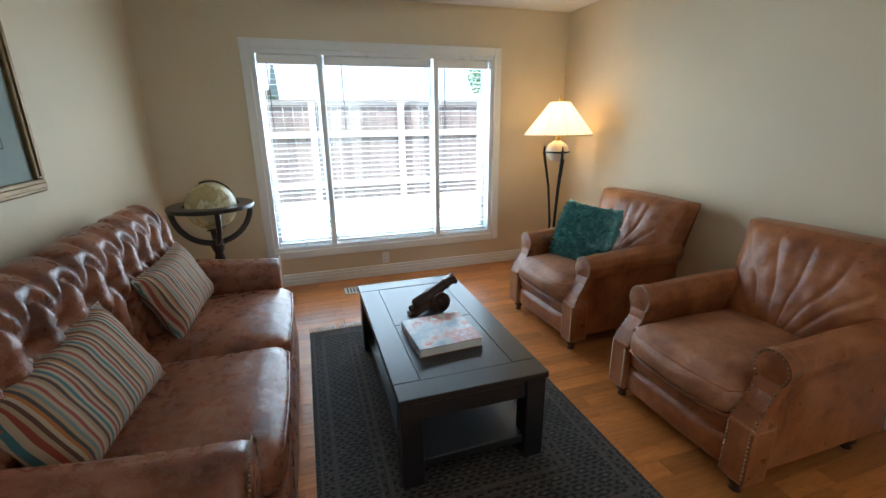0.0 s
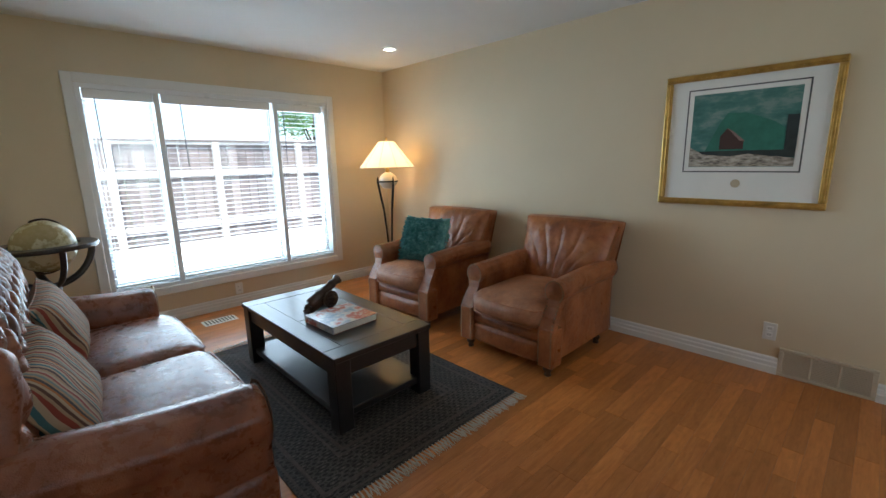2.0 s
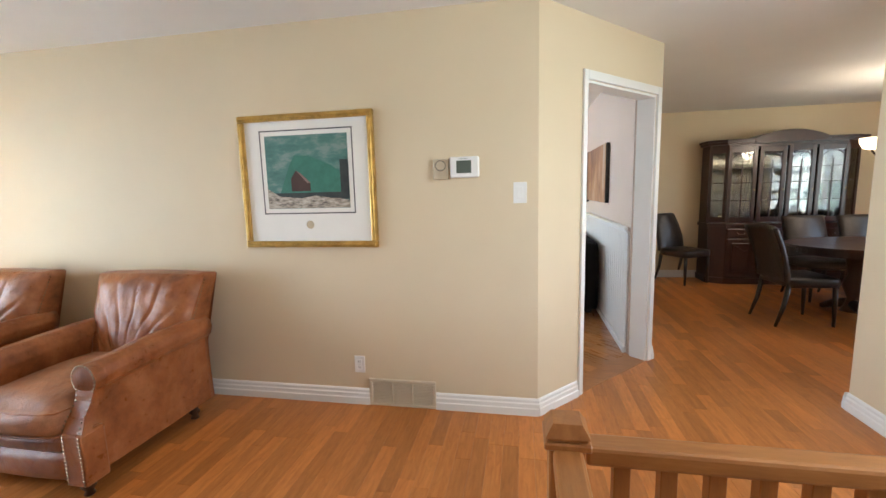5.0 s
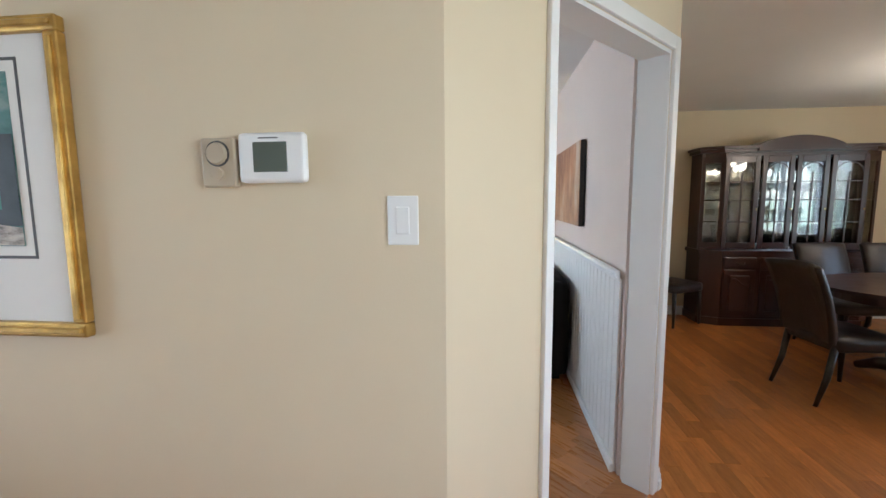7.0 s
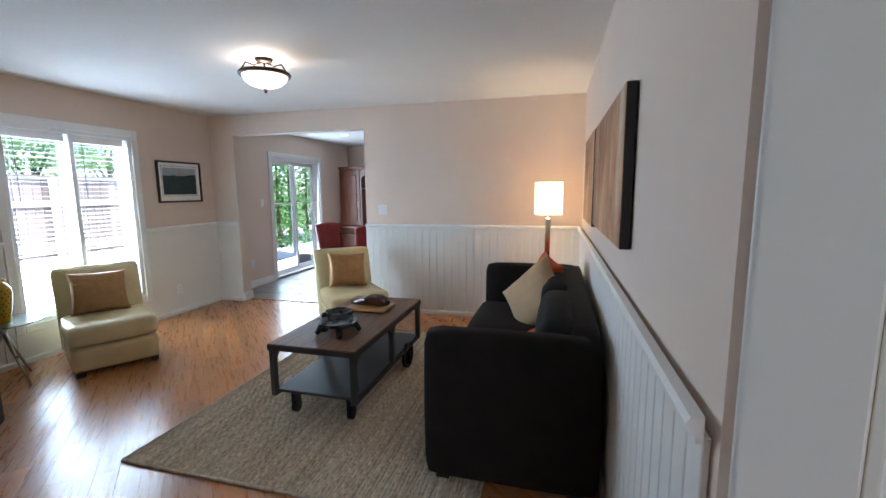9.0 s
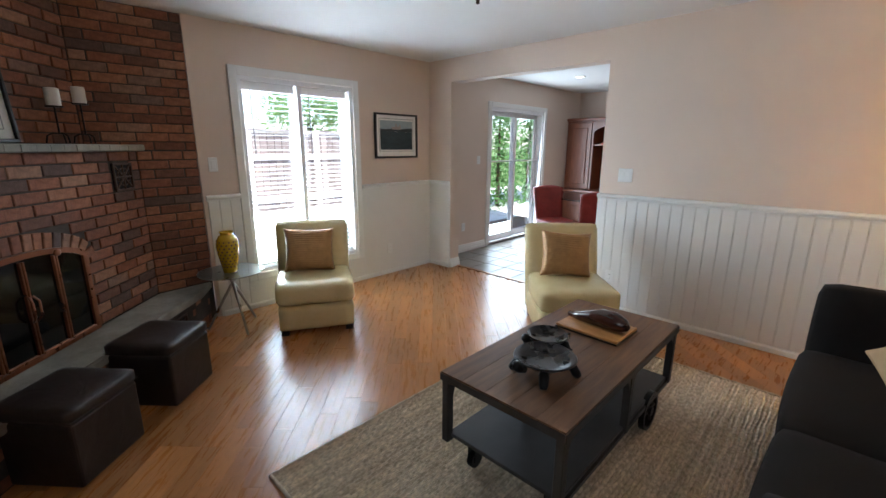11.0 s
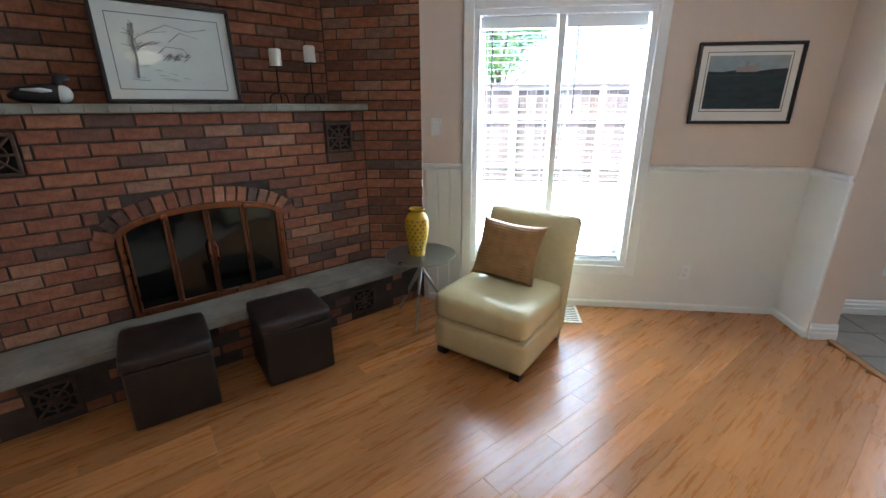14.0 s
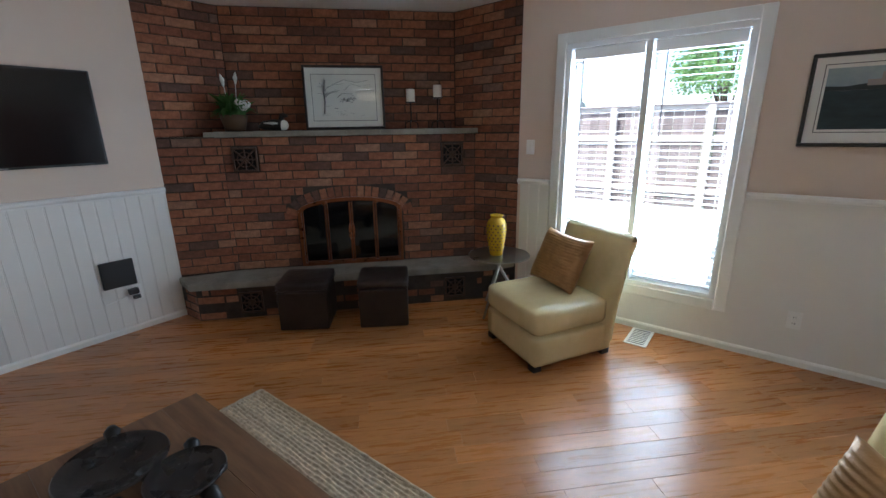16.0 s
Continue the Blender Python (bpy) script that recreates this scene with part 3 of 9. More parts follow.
bx(bm, 4.02, FX1 + 0.14, -1.95, -1.873, 0, CH)
struct("wall_family_south", bm, "wall_family", "peach painted wall above white panelling")
bm = B()
bx(bm, 3.962, DX1 + 0.12, -2.045, -1.952, 0, CH)
struct("wall_dining_north", bm, "wall_living")
wall_x("wall_family_west", FX0 - 0.2, FX0, -1.06, 0.915, "wall_family", (), "peach painted wall with a television")
wall_y("wall_family_north", 5.415, FX1 + 0.18, FY1, FY1 + 0.2, "wall_family", [WIN2], "peach painted wall with a tall window")
wall_x("wall_family_east", FX1, FX1 + 0.155, FY0 - 0.08, FY1, "wall_family", [(0.62, 2.46, 0.0, 2.19)], "peach painted wall with a wide opening to the kitchen")
wall_y("wall_kitchen_north", FX1 + 0.18, KX1 + 0.2, KY1, KY1 + 0.2, "wall_family", [PATIO], "peach painted wall with a sliding patio door")
wall_x("wall_kitchen_east", KX1, KX1 + 0.2, KY0, KY1, "wall_family")
wall_y("wall_kitchen_south", FX1 + 0.16, KX1 + 0.2, KY0 - 0.12, KY0, "wall_family")
# diagonal wall with its cased doorway
DOOR_U0, DOOR_U1, DOOR_H = 0.446, 1.312, 2.06
bm = B()
dm = Matrix.Translation((DIAG_A.x, DIAG_A.y, 0)) @ Matrix.Rotation(math.atan2(DIAG.y, DIAG.x), 4, "Z")
LEN = (DIAG_B - DIAG_A).length
bx(bm, 0.0, DOOR_U0, 0, 0.13, 0, CH, m=dm)
bx(bm, DOOR_U1, LEN, 0, 0.13, 0, CH, m=dm)
bx(bm, DOOR_U0, DOOR_U1, 0, 0.13, DOOR_H, CH, m=dm)
struct("wall_diagonal", bm, "wall_living", "angled beige wall with a cased doorway")
bm = B()
for s in (-0.018, 0.13):
    bx(bm, DOOR_U0 - 0.043, DOOR_U0 - 0.002, s, s + 0.018, 0, DOOR_H + 0.058, 0.004, m=dm)
    bx(bm, DOOR_U1 + 0.002, DOOR_U1 + 0.056, s, s + 0.018, 0, DOOR_H + 0.058, 0.004, m=dm)
    bx(bm, DOOR_U0 - 0.002, DOOR_U1 + 0.002, s, s + 0.018, DOOR_H + 0.002, DOOR_H + 0.058, 0.004, m=dm)
bx(bm, DOOR_U0 - 0.001, DOOR_U0 + 0.010, 0.0, 0.13, 0, DOOR_H, m=dm)
bx(bm, DOOR_U1 - 0.016, DOOR_U1 + 0.001, 0.0, 0.13, 0, DOOR_H, m=dm)
bx(bm, DOOR_U0 + 0.016, DOOR_U1 - 0.016, 0.0, 0.13, DOOR_H - 0.016, DOOR_H + 0.001, m=dm)
struct("trim", bx(B(), DOOR_U0 + 0.011, DOOR_U1 - 0.017, -0.004, 0.16, -0.01, 0.005, 0.003, 1, m=dm), "oak_rail", "oak threshold board in the doorway")
struct("door_1", bm, "trim", "white painted casing of an open doorway")
# ceiling and roof
bm = B()
bx(bm, XW - 0.2, KX1 + 0.2, DY0 - 0.2, YN + 0.2, CH, CH + 0.2)
struct("ceiling", bm, "ceiling", "white textured ceiling")
# sub-floor with the stairwell left open
ST = (-0.3, 1.30, -2.98, -1.14)
bm = B()
for a in ((XW - 0.2, KX1 + 0.2, ST[3], YN + 0.2), (ST[1], KX1 + 0.2, DY0 - 0.2, ST[3]), (XW - 0.2, ST[0], DY0 - 0.2, ST[3])):
    bx(bm, a[0], a[1], a[2], a[3], -0.25, -0.016)
struct("subfloor", bm, "subfloor")
bm = B()
bx(bm, ST[0] - 0.1, ST[1] + 0.1, ST[2] - 0.1, ST[3] + 0.1, -1.45, -1.35)
bx(bm, ST[0] - 0.1, ST[0], ST[2], ST[3], -1.35, -0.02)
bx(bm, ST[1], ST[1] + 0.1, ST[2], ST[3], -1.35, -0.255)
bx(bm, ST[0], ST[1], ST[3], ST[3] + 0.1, -1.35, -0.255)
bx(bm, ST[0], ST[1], ST[2] - 0.1, ST[2], -1.35, -0.02)
struct("stairwell", bm, "wall_living", "plain walls of the stairwell")

# baseboards, chair rail, panelling
BASE = [(0, 0.0), (0.022, 0.0), (0.022, 0.045), (0.017, 0.052), (0.017, 0.074), (0.011, 0.082), (0.011, 0.098), (0.004, 0.108), (0, 0.108)]
SMALL = [(0, 0), (0.016, 0), (0.016, 0.036), (0.008, 0.048), (0, 0.048)]
RAIL = [(0, 0), (0.012, 0), (0.014, 0.014), (0.028, 0.02), (0.03, 0.034), (0.022, 0.046), (0, 0.05)]


def board(name, prof, a, b, out, z=0.0, material="trim", label=""):
    bm = extrude_profile(B(), [(o, u + z) for o, u in prof], a, b, out)
    return struct(name, bm, material, label)


VENT_Y0, VENT_Y1 = -0.46, -0.01
board("baseboard", BASE, (XW, YN), (XE, YN), (0, -1), label="white stepped baseboard")
board("baseboard", BASE, (XE, YN - 0.025), (XE, VENT_Y1), (-1, 0), label="white stepped baseboard")
board("baseboard", BASE, (XE, VENT_Y0), (XE, -1.11), (-1, 0), label="white stepped baseboard")
board("baseboard", BASE, (XW, -2.95), (XW, YN - 0.025), (1, 0), label="white stepped baseboard")
pa, pb = DIAG_A + DIAG * 0.0, DIAG_A + DIAG * (DOOR_U0 - 0.053)
board("baseboard", BASE, pa, pb, DIAG_OUT, label="white stepped baseboard")
board("baseboard", BASE, DIAG_A + DIAG * (DOOR_U1 + 0.057), DIAG_B, DIAG_OUT, label="white stepped baseboard")
board("baseboard", BASE, (3.975, -2.045), (DX1, -2.045), (0, -1), label="white stepped baseboard")
board("baseboard", BASE, (DX1, -2.06), (DX1, DY0), (-1, 0), label="white stepped baseboard")
board("baseboard", BASE, (1.35, -2.98), (3.25, -2.98), (0, 1), label="white stepped baseboard")
board("baseboard", BASE, (3.25, -2.96), (3.25, DY0), (1, 0), label="white stepped baseboard")
board("baseboard", BASE, (FX1 + 0.18, KY1), (PATIO[0] - 0.08, KY1), (0, -1), label="white stepped baseboard")
board("baseboard", BASE, (PATIO[1] + 0.08, KY1), (KX1, KY1), (0, -1), label="white stepped baseboard")
board("baseboard", BASE, (FX1 - 0.004, 2.46), (FX1 + 0.16, 2.46), (0, -1), label="white stepped baseboard")
board("baseboard", SMALL, (5.46, FY1 - 0.014), (FX1 - 0.02, FY1 - 0.014), (0, -1), label="white low baseboard")
board("baseboard", SMALL, (FX1 - 0.014, 2.46), (FX1 - 0.014, FY1 - 0.02), (-1, 0), label="white low baseboard")
board("baseboard", SMALL, (FX1 - 0.014, FY0 + 0.02), (FX1 - 0.014, 0.62), (-1, 0), label="white low baseboard")
board("baseboard", SMALL, (4.045, FY0 + 0.014), (FX1 - 0.02, FY0 + 0.014), (0, 1), label="white low baseboard")
board("baseboard", SMALL, (FX0 + 0.014, -1.06), (FX0 + 0.014, 0.905), (1, 0), label="white low baseboard")
RZ = 1.02
board("trim", RAIL, (5.43, FY1 - 0.014), (WIN2[0] - 0.075, FY1 - 0.014), (0, -1), RZ, label="white chair rail")
board("trim", RAIL, (WIN2[1] + 0.075, FY1 - 0.014), (FX1 - 0.01, FY1 - 0.014), (0, -1), RZ, label="white chair rail")
board("trim", RAIL, (FX1 - 0.014, 2.455), (FX1 - 0.014, FY1 - 0.03), (-1, 0), RZ, label="white chair rail")
board("trim", RAIL, (FX1 - 0.014, FY0 + 0.03), (FX1 - 0.014, 0.62), (-1, 0), RZ, label="white chair rail")
board("trim", RAIL, (4.045, FY0 + 0.014), (FX1 - 0.03, FY0 + 0.014), (0, 1), RZ, label="white chair rail")
board("trim", RAIL, (FX0 + 0.014, -1.06), (FX0 + 0.014, 0.905), (1, 0), RZ, label="white chair rail")


def panelling(name, axis, at, a, b, out, step=0.089):
    """Beadboard: boards with a groove and a bead between, under the chair rail."""
    bm = B()
    p = a
    while p < b - 1e-6:
        q = min(p + step, b)
        lo, hi = (at, at + out * 0.014) if out > 0 else (at + out * 0.014, at)
        lo2, hi2 = (at, at + out * 0.011) if out > 0 else (at + out * 0.011, at)
        if axis == "y":
            bx(bm, lo, hi, p + 0.0045, q - 0.0045, 0.0, RZ + 0.01, 0.0025, 1)
            bx(bm, lo2, hi2, q - 0.004, q + 0.004, 0.0, RZ + 0.01, 0.0015, 1)
        else:
            bx(bm, p + 0.0045, q - 0.0045, lo, hi, 0.0, RZ + 0.01, 0.0025, 1)
            bx(bm, q - 0.004, q + 0.004, lo2, hi2, 0.0, RZ + 0.01, 0.0015, 1)
        p = q
    return struct(name, bm, "wall_white", "white painted beadboard panelling")


panelling("wall_panelling_north_1", "x", FY1, 5.44, WIN2[0] - 0.07, -1)
bm = bx(B(), WIN2[1] + 0.07, FX1, FY1 - 0.014, FY1 - 0.0005, 0, RZ + 0.01)
struct("wall_panelling_north_2", bm, "wall_white", "white painted smooth panelling")
bm = bx(B(), WIN2[0] - 0.07, WIN2[1] + 0.07, FY1 - 0.014, FY1 - 0.0005, 0, WIN2[2] - 0.07)
struct("wall_panelling_north_3", bm, "wall_white", "white painted panelling under the window")
bm = bx(B(), FX1 - 0.014, FX1 - 0.0005, 2.46, FY1 - 0.016, 0, RZ + 0.01)
struct("wall_panelling_stub", bm, "wall_white", "white painted smooth panelling")
panelling("wall_panelling_east", "y", FX1, FY0, 0.62, -1)
panelling("wall_panelling_south", "x", FY0, 4.045, FX1 - 0.015, 1)
panelling("wall_panelling_west", "y", FX0, -1.06, 0.905, 1)


# ---- windows ----
def casing(bm, x0, x1, z0, z1, y, w=0.072, t=0.02, sill=True, s=-1):
    y0, y1 = (y - t, y - 0.001) if s < 0 else (y + 0.001, y + t)
    bx(bm, x0 - w, x0, y0, y1, z0 - w, z1 + w, 0.005, 1)
    bx(bm, x1, x1 + w, y0, y1, z0 - w, z1 + w, 0.005, 1)
    bx(bm, x0, x1, y0, y1, z1, z1 + w, 0.005, 1)
    if sill:
        bx(bm, x0, x1, y0, y1, z0 - w, z0, 0.005, 1)
    return bm


def window(name, wx0, wx1, z0, z1, y, splits, label):
    """A vinyl window in a north wall whose room face is at y: casing, frame, sashes with panes."""
    win = tagged(new(name), label, "window", kind="structure")
    part("casing", casing(B(), wx0, wx1, z0, z1, y), "trim", win)
    bm = B()
    d0, d1 = y + 0.11, y + 0.17
    bx(bm, wx0, wx0 + 0.035, y, d1, z0, z1)
    bx(bm, wx1 - 0.035, wx1, y, d1, z0, z1)
    bx(bm, wx0 + 0.035, wx1 - 0.035, y, d1, z1 - 0.035, z1)
    bx(bm, wx0 + 0.035, wx1 - 0.035, y, d1, z0, z0 + 0.03)
    part("window_frame", bm, "vinyl", win)
    edges = [wx0 + 0.035, *splits, wx1 - 0.035]
    for a, b in zip(edges, edges[1:]):
        bm = B()
        w = 0.036
        bx(bm, a, a + w, d0, d1 - 0.01, z0 + 0.03, z1 - 0.035, 0.004, 1)
        bx(bm, b - w, b, d0, d1 - 0.01, z0 + 0.03, z1 - 0.035, 0.004, 1)
        bx(bm, a + w, b - w, d0, d1 - 0.01, z1 - 0.075, z1 - 0.035, 0.004, 1)
        bx(bm, a + w, b - w, d0, d1 - 0.01, z0 + 0.03, z0 + 0.075, 0.004, 1)
        s = part("sash", bm, "vinyl", win)
        pane = part("pane", bx(B(), a + w, b - w, d0 + 0.02, d0 + 0.026, z0 + 0.075, z1 - 0.075), "glass", s)
        pane.visible_shadow = False
    return win


def blind(name, x0, x1, z0, z1, y, label, tilt=2, raised=0.0):
    """A slatted blind hung inside the opening: head rail, slats, bottom rail, cords, wand."""
    th = thing(name, pose((x0 + x1) / 2, y, z1), label, "window blind", "white slatted blinds")
    w = (x1 - x0) / 2 - 0.008
    part("head_rail", bx(B(), -w, w, -0.028, 0.028, -0.075, 0.0, 0.005, 1), "slat", th)
    n = int((z1 - z0 - 0.12) / 0.0435)
    slat_me = None
    for i in range(n):
        if slat_me is None:
            ob = part("slat", bx(B(), -w, w, -0.0225, 0.0225, -0.0009, 0.0009), "slat", th)
            slat_me = ob.data
        else:
            ob = new("slat", slat_me)
            ob.parent = th
        ob.matrix_basis = pose(0, 0, -0.10 - i * 0.0435, tilt + 2 * math.sin(i * 1.7), 0, 0)
    part("bottom_rail", bx(B(), -w, w, -0.025, 0.025, z0 - z1 + 0.012, z0 - z1 + 0.03, 0.004, 1), "slat", th)
    for cx in ([-w * 0.82, w * 0.82] if w < 0.5 else [-w * 0.9, 0, w * 0.9]):
        bm = B()
        for yy in (-0.026, 0.026):
            cy(bm, (cx, yy, -0.07), (cx, yy, z0 - z1 + 0.02), 0.0012, n=5)
        part("cord", bm, "slat", th)
    part("wand", cy(B(), (-w * 0.7, -0.035, -0.07), (-w * 0.69, -0.04, -0.62), 0.004, n=6), "grey_line", th)
    return th


S1 = [0.55, 1.57]
window("window_1", *WIN1, YN, S1, "wide three-part white window onto a fenced yard")
for a, b in ((WIN1[0] + 0.036, S1[0] - 0.002), (S1[0] + 0.03, S1[1] - 0.03), (S1[1] + 0.002, WIN1[1] - 0.036)):
    blind("window_blind", a, b, WIN1[2] + 0.032, WIN1[3] - 0.036, YN + 0.065, "open white slatted blind in the wide window")
for sx in S1:
    struct("trim", bx(B(), sx - 0.022, sx + 0.022, YN + 0.005, YN + 0.105, WIN1[2] + 0.03, WIN1[3] - 0.036, 0.004, 1), "vinyl", "white window mullion")
S2 = [6.34]
window("window_2", *WIN2, FY1, S2, "tall two-part white window onto a fenced yard")
for a, b in ((WIN2[0] + 0.036, S2[0] - 0.024), (S2[0] + 0.024, WIN2[1] - 0.036)):
    blind("window_blind", a, b, WIN2[2] + 0.032, WIN2[3] - 0.036, FY1 + 0.065, "open white slatted blind in the tall window")
struct("trim", bx(B(), S2[0] - 0.022, S2[0] + 0.022, FY1 + 0.005, FY1 + 0.105, WIN2[2] + 0.03, WIN2[3] - 0.036, 0.004, 1), "vinyl", "white window mullion")
# sliding patio door
pd = tagged(new("door_2"), "white sliding glass patio door to the garden", "patio door", kind="structure")
part("casing", casing(B(), PATIO[0], PATIO[1], 0.07, PATIO[3], KY1, sill=False), "trim", pd)
bm = B()
bx(bm, PATIO[0], PATIO[0] + 0.04, KY1, KY1 + 0.17, 0.0, PATIO[3])
bx(bm, PATIO[1] - 0.04, PATIO[1], KY1, KY1 + 0.17, 0.0, PATIO[3])
bx(bm, PATIO[0] + 0.04, PATIO[1] - 0.04, KY1, KY1 + 0.17, PATIO[3] - 0.05, PATIO[3])
bx(bm, PATIO[0] + 0.04, PATIO[1] - 0.04, KY1, KY1 + 0.17, 0.0, 0.04)
part("door_frame", bm, "vinyl", pd)
mid = (PATIO[0] + PATIO[1]) / 2
for a, b, y in ((PATIO[0] + 0.04, mid + 0.03, KY1 + 0.06), (mid - 0.03, PATIO[1] - 0.04, KY1 + 0.11)):
    bm = B()
    for c, d in ((a, a + 0.06), (b - 0.06, b)):
        bx(bm, c, d, y, y + 0.035, 0.04, PATIO[3] - 0.05, 0.004, 1)
    bx(bm, a + 0.06, b - 0.06, y, y + 0.035, 0.04, 0.13, 0.004, 1)
    bx(bm, a + 0.06, b - 0.06, y, y + 0.035, PATIO[3] - 0.11, PATIO[3] - 0.05, 0.004, 1)
    s = part("sash", bm, "vinyl", pd)
    pane = part("pane", bx(B(), a + 0.06, b - 0.06, y + 0.014, y + 0.02, 0.13, PATIO[3] - 0.11), "glass", s)
    pane.visible_shadow = False
bm = cy(B(), (PATIO[0] + 0.05, KY1 + 0.045, 1.26), (PATIO[1] - 0.05, KY1 + 0.045, 1.26), 0.012, n=8)
part("security_bar", bm, "vinyl", pd, "white security bar across the glass")
# windows behind the camera that light the entry and the dining room
for nm, hx0, hx1, z0, z1, y in (("window_3", 0.6, 2.1, 0.9, 2.1, -3.1), ("window_4", 3.7, 5.3, 0.8, 2.05, DY0 - 0.2)):
    w = tagged(new(nm), "plain white window", "window", kind="structure")
    bm = B()
    for a, b, c, d in ((hx0, hx0 + 0.04, z0, z1), (hx1 - 0.04, hx1, z0, z1), (hx0 + 0.04, hx1 - 0.04, z0, z0 + 0.04), (hx0 + 0.04, hx1 - 0.04, z1 - 0.04, z1), ((hx0 + hx1) / 2 - 0.02, (hx0 + hx1) / 2 + 0.02, z0 + 0.04, z1 - 0.04)):
        bx(bm, a, b, y + 0.02, y + 0.06, c, d)
    part("window_frame", bm, "vinyl", w)

# ---- outdoors ----
bm = B()
bx(bm, -400, 400, -400, 400, -0.62, -0.42)
struct("ground", bm, "grass", "lawn reaching to the distance")
bm = B()
for x0, x1, y0 in ((-12, 3.3, 4.26), (3.3, 8.2, 3.03), (8.2, 20, 3.09)):
    za = -0.12 + (y0 - 4.26) * 0.10
    vs = [bm.verts.new((x, y, z)) for x in (x0, x1) for y, z in ((y0, -0.43), (7.36, -0.43), (7.36, 0.19), (y0, za))]
    for q in ((0, 1, 2, 3), (7, 6, 5, 4), (3, 2, 6, 7), (0, 4, 5, 1), (0, 3, 7, 4), (1, 5, 6, 2)):
        bm.faces.new([vs[i] for i in q])
bmesh.ops.recalc_face_normals(bm, faces=bm.faces)
struct("pavement", bm, "patio", "pale sunlit patio rising to the fence")
fence = thing("fence", pose(0, 0, 0), "weathered brown board fence with pale posts and rails", "fence")
FY = 7.5
for k in range(-5, 8):
    x = 3.4 + 1.43 * k
    part("post", bx(B(), x - 0.05, x + 0.05, FY - 0.13, FY - 0.04, -0.42, 1.76, 0.006, 1), "fence_pale", fence, "pale weathered post")
for z, w in ((0.40, 0.09), (1.22, 0.10), (1.72, 0.05)):
    part("rail", bx(B(), -5, 14, FY - 0.04, FY - 0.002, z, z + w, 0.004, 1), "fence_pale", fence, "pale weathered rail")
part("cap_board", bx(B(), -5, 14, FY - 0.06, FY + 0.06, 1.771, 1.80, 0.004, 1), "fence", fence)
first = part("board", bx(B(), -0.07, 0.07, 0, 0.02, -0.42, 1.77), "fence", fence, m=pose(-5, FY, 0))
for i in range(1, 129):
    o = new("board", first.data)
    o.parent = fence
    o.matrix_basis = pose(-5 + i * 0.148, FY + 0.004 * math.sin(i * 5.1), 0)


def clump(bm, c, r, count, size, rng, up=0.3, squash=1.0):
    """Many small leaves scattered through a lumpy ball."""
    for _ in range(count):
        d = Vector((rng.gauss(0, 1), rng.gauss(0, 1), rng.gauss(0, 1))).normalized() * (rng.random() ** 0.45)
        p = Vector(c) + Vector((d.x * r, d.y * r, d.z * r * squash))
        a = Vector((rng.uniform(-1, 1), rng.uniform(-1, 1), rng.uniform(-0.6, 1))).normalized()
        b = a.orthogonal().normalized()
        s = size * rng.uniform(0.6, 1.4)
        q = [bm.verts.new(p), bm.verts.new(p + a * s * 0.5 + b * s * 0.28), bm.verts.new(p + a * s), bm.verts.new(p + a * s * 0.5 - b * s * 0.28)]
        bm.faces.new(q)
    return bm


def tree(x, y, h, r, seed, material="leaf", name="tree", label="leafy green tree beyond the fence"):
    rng = random.Random(seed)
    th = thing(name, pose(x, y, -0.42), label, "tree", "trees beyond the fence")
    bm = B()
    tube(bm, [(0, 0, 0), (0.04, 0.02, h * 0.3), (0.0, 0.05, h * 0.6)], [0.12, 0.09, 0.05], 8)
    for k in range(6):
        a = k * 1.05
        tube(bm, [(0, 0, h * (0.3 + 0.04 * k)), (math.cos(a) * r * 0.4, math.sin(a) * r * 0.4, h * (0.5 + 0.05 * k)), (math.cos(a) * r * 0.8, math.sin(a) * r * 0.8, h * (0.6 + 0.05 * k))], [0.035, 0.02, 0.006], 6)
    part("trunk", bm, "bark", th)
    bm = B()
    for k in range(16):
        a, e = rng.uniform(0, 6.28), rng.uniform(-0.6, 1)
        clump(bm, (math.cos(a) * r * 0.6, math.sin(a) * r * 0.6, h * 0.68 + e * r * 0.8), r * 0.46, 300, 0.10, rng)
    part("crown", bm, material, th)
    return th


tree(6.0, 11.6, 5.0, 1.15, 3)
tree(10.1, 9.4, 4.4, 1.3, 6)
tree(11.9, 9.6, 4.7, 1.4, 8)
house = thing("neighbour_house", pose(-5.0, 14.5, -0.42), "pale sunlit house beyond the fence", "house")
part("wall", bx(B(), -4.2, 4.2, 0, 6, 0, 2.75), "siding", house, "pale siding wall")
bm = B()
vs = [bm.verts.new(p) for p in ((-4.6, -0.5, 2.75), (4.6, -0.5, 2.75), (4.6, 3, 4.5), (-4.6, 3, 4.5), (-4.6, 6.5, 2.75), (4.6, 6.5, 2.75))]
for q in ((0, 1, 2, 3), (3, 2, 5, 4), (0, 3, 4), (1, 5, 2), (0, 4, 5, 1)):
    bm.faces.new([vs[i] for i in q])
bmesh.ops.recalc_face_normals(bm, faces=bm.faces)
part("roof", bm, "shingle", house, "grey shingle roof")
# the eave's shadow line, put in as a dark strip
part("eave_board", bx(B(), -4.6, 4.6, -0.55, -0.5, 2.62, 2.80), "bark", house, "dark strip that stands for the shadow under the eave")
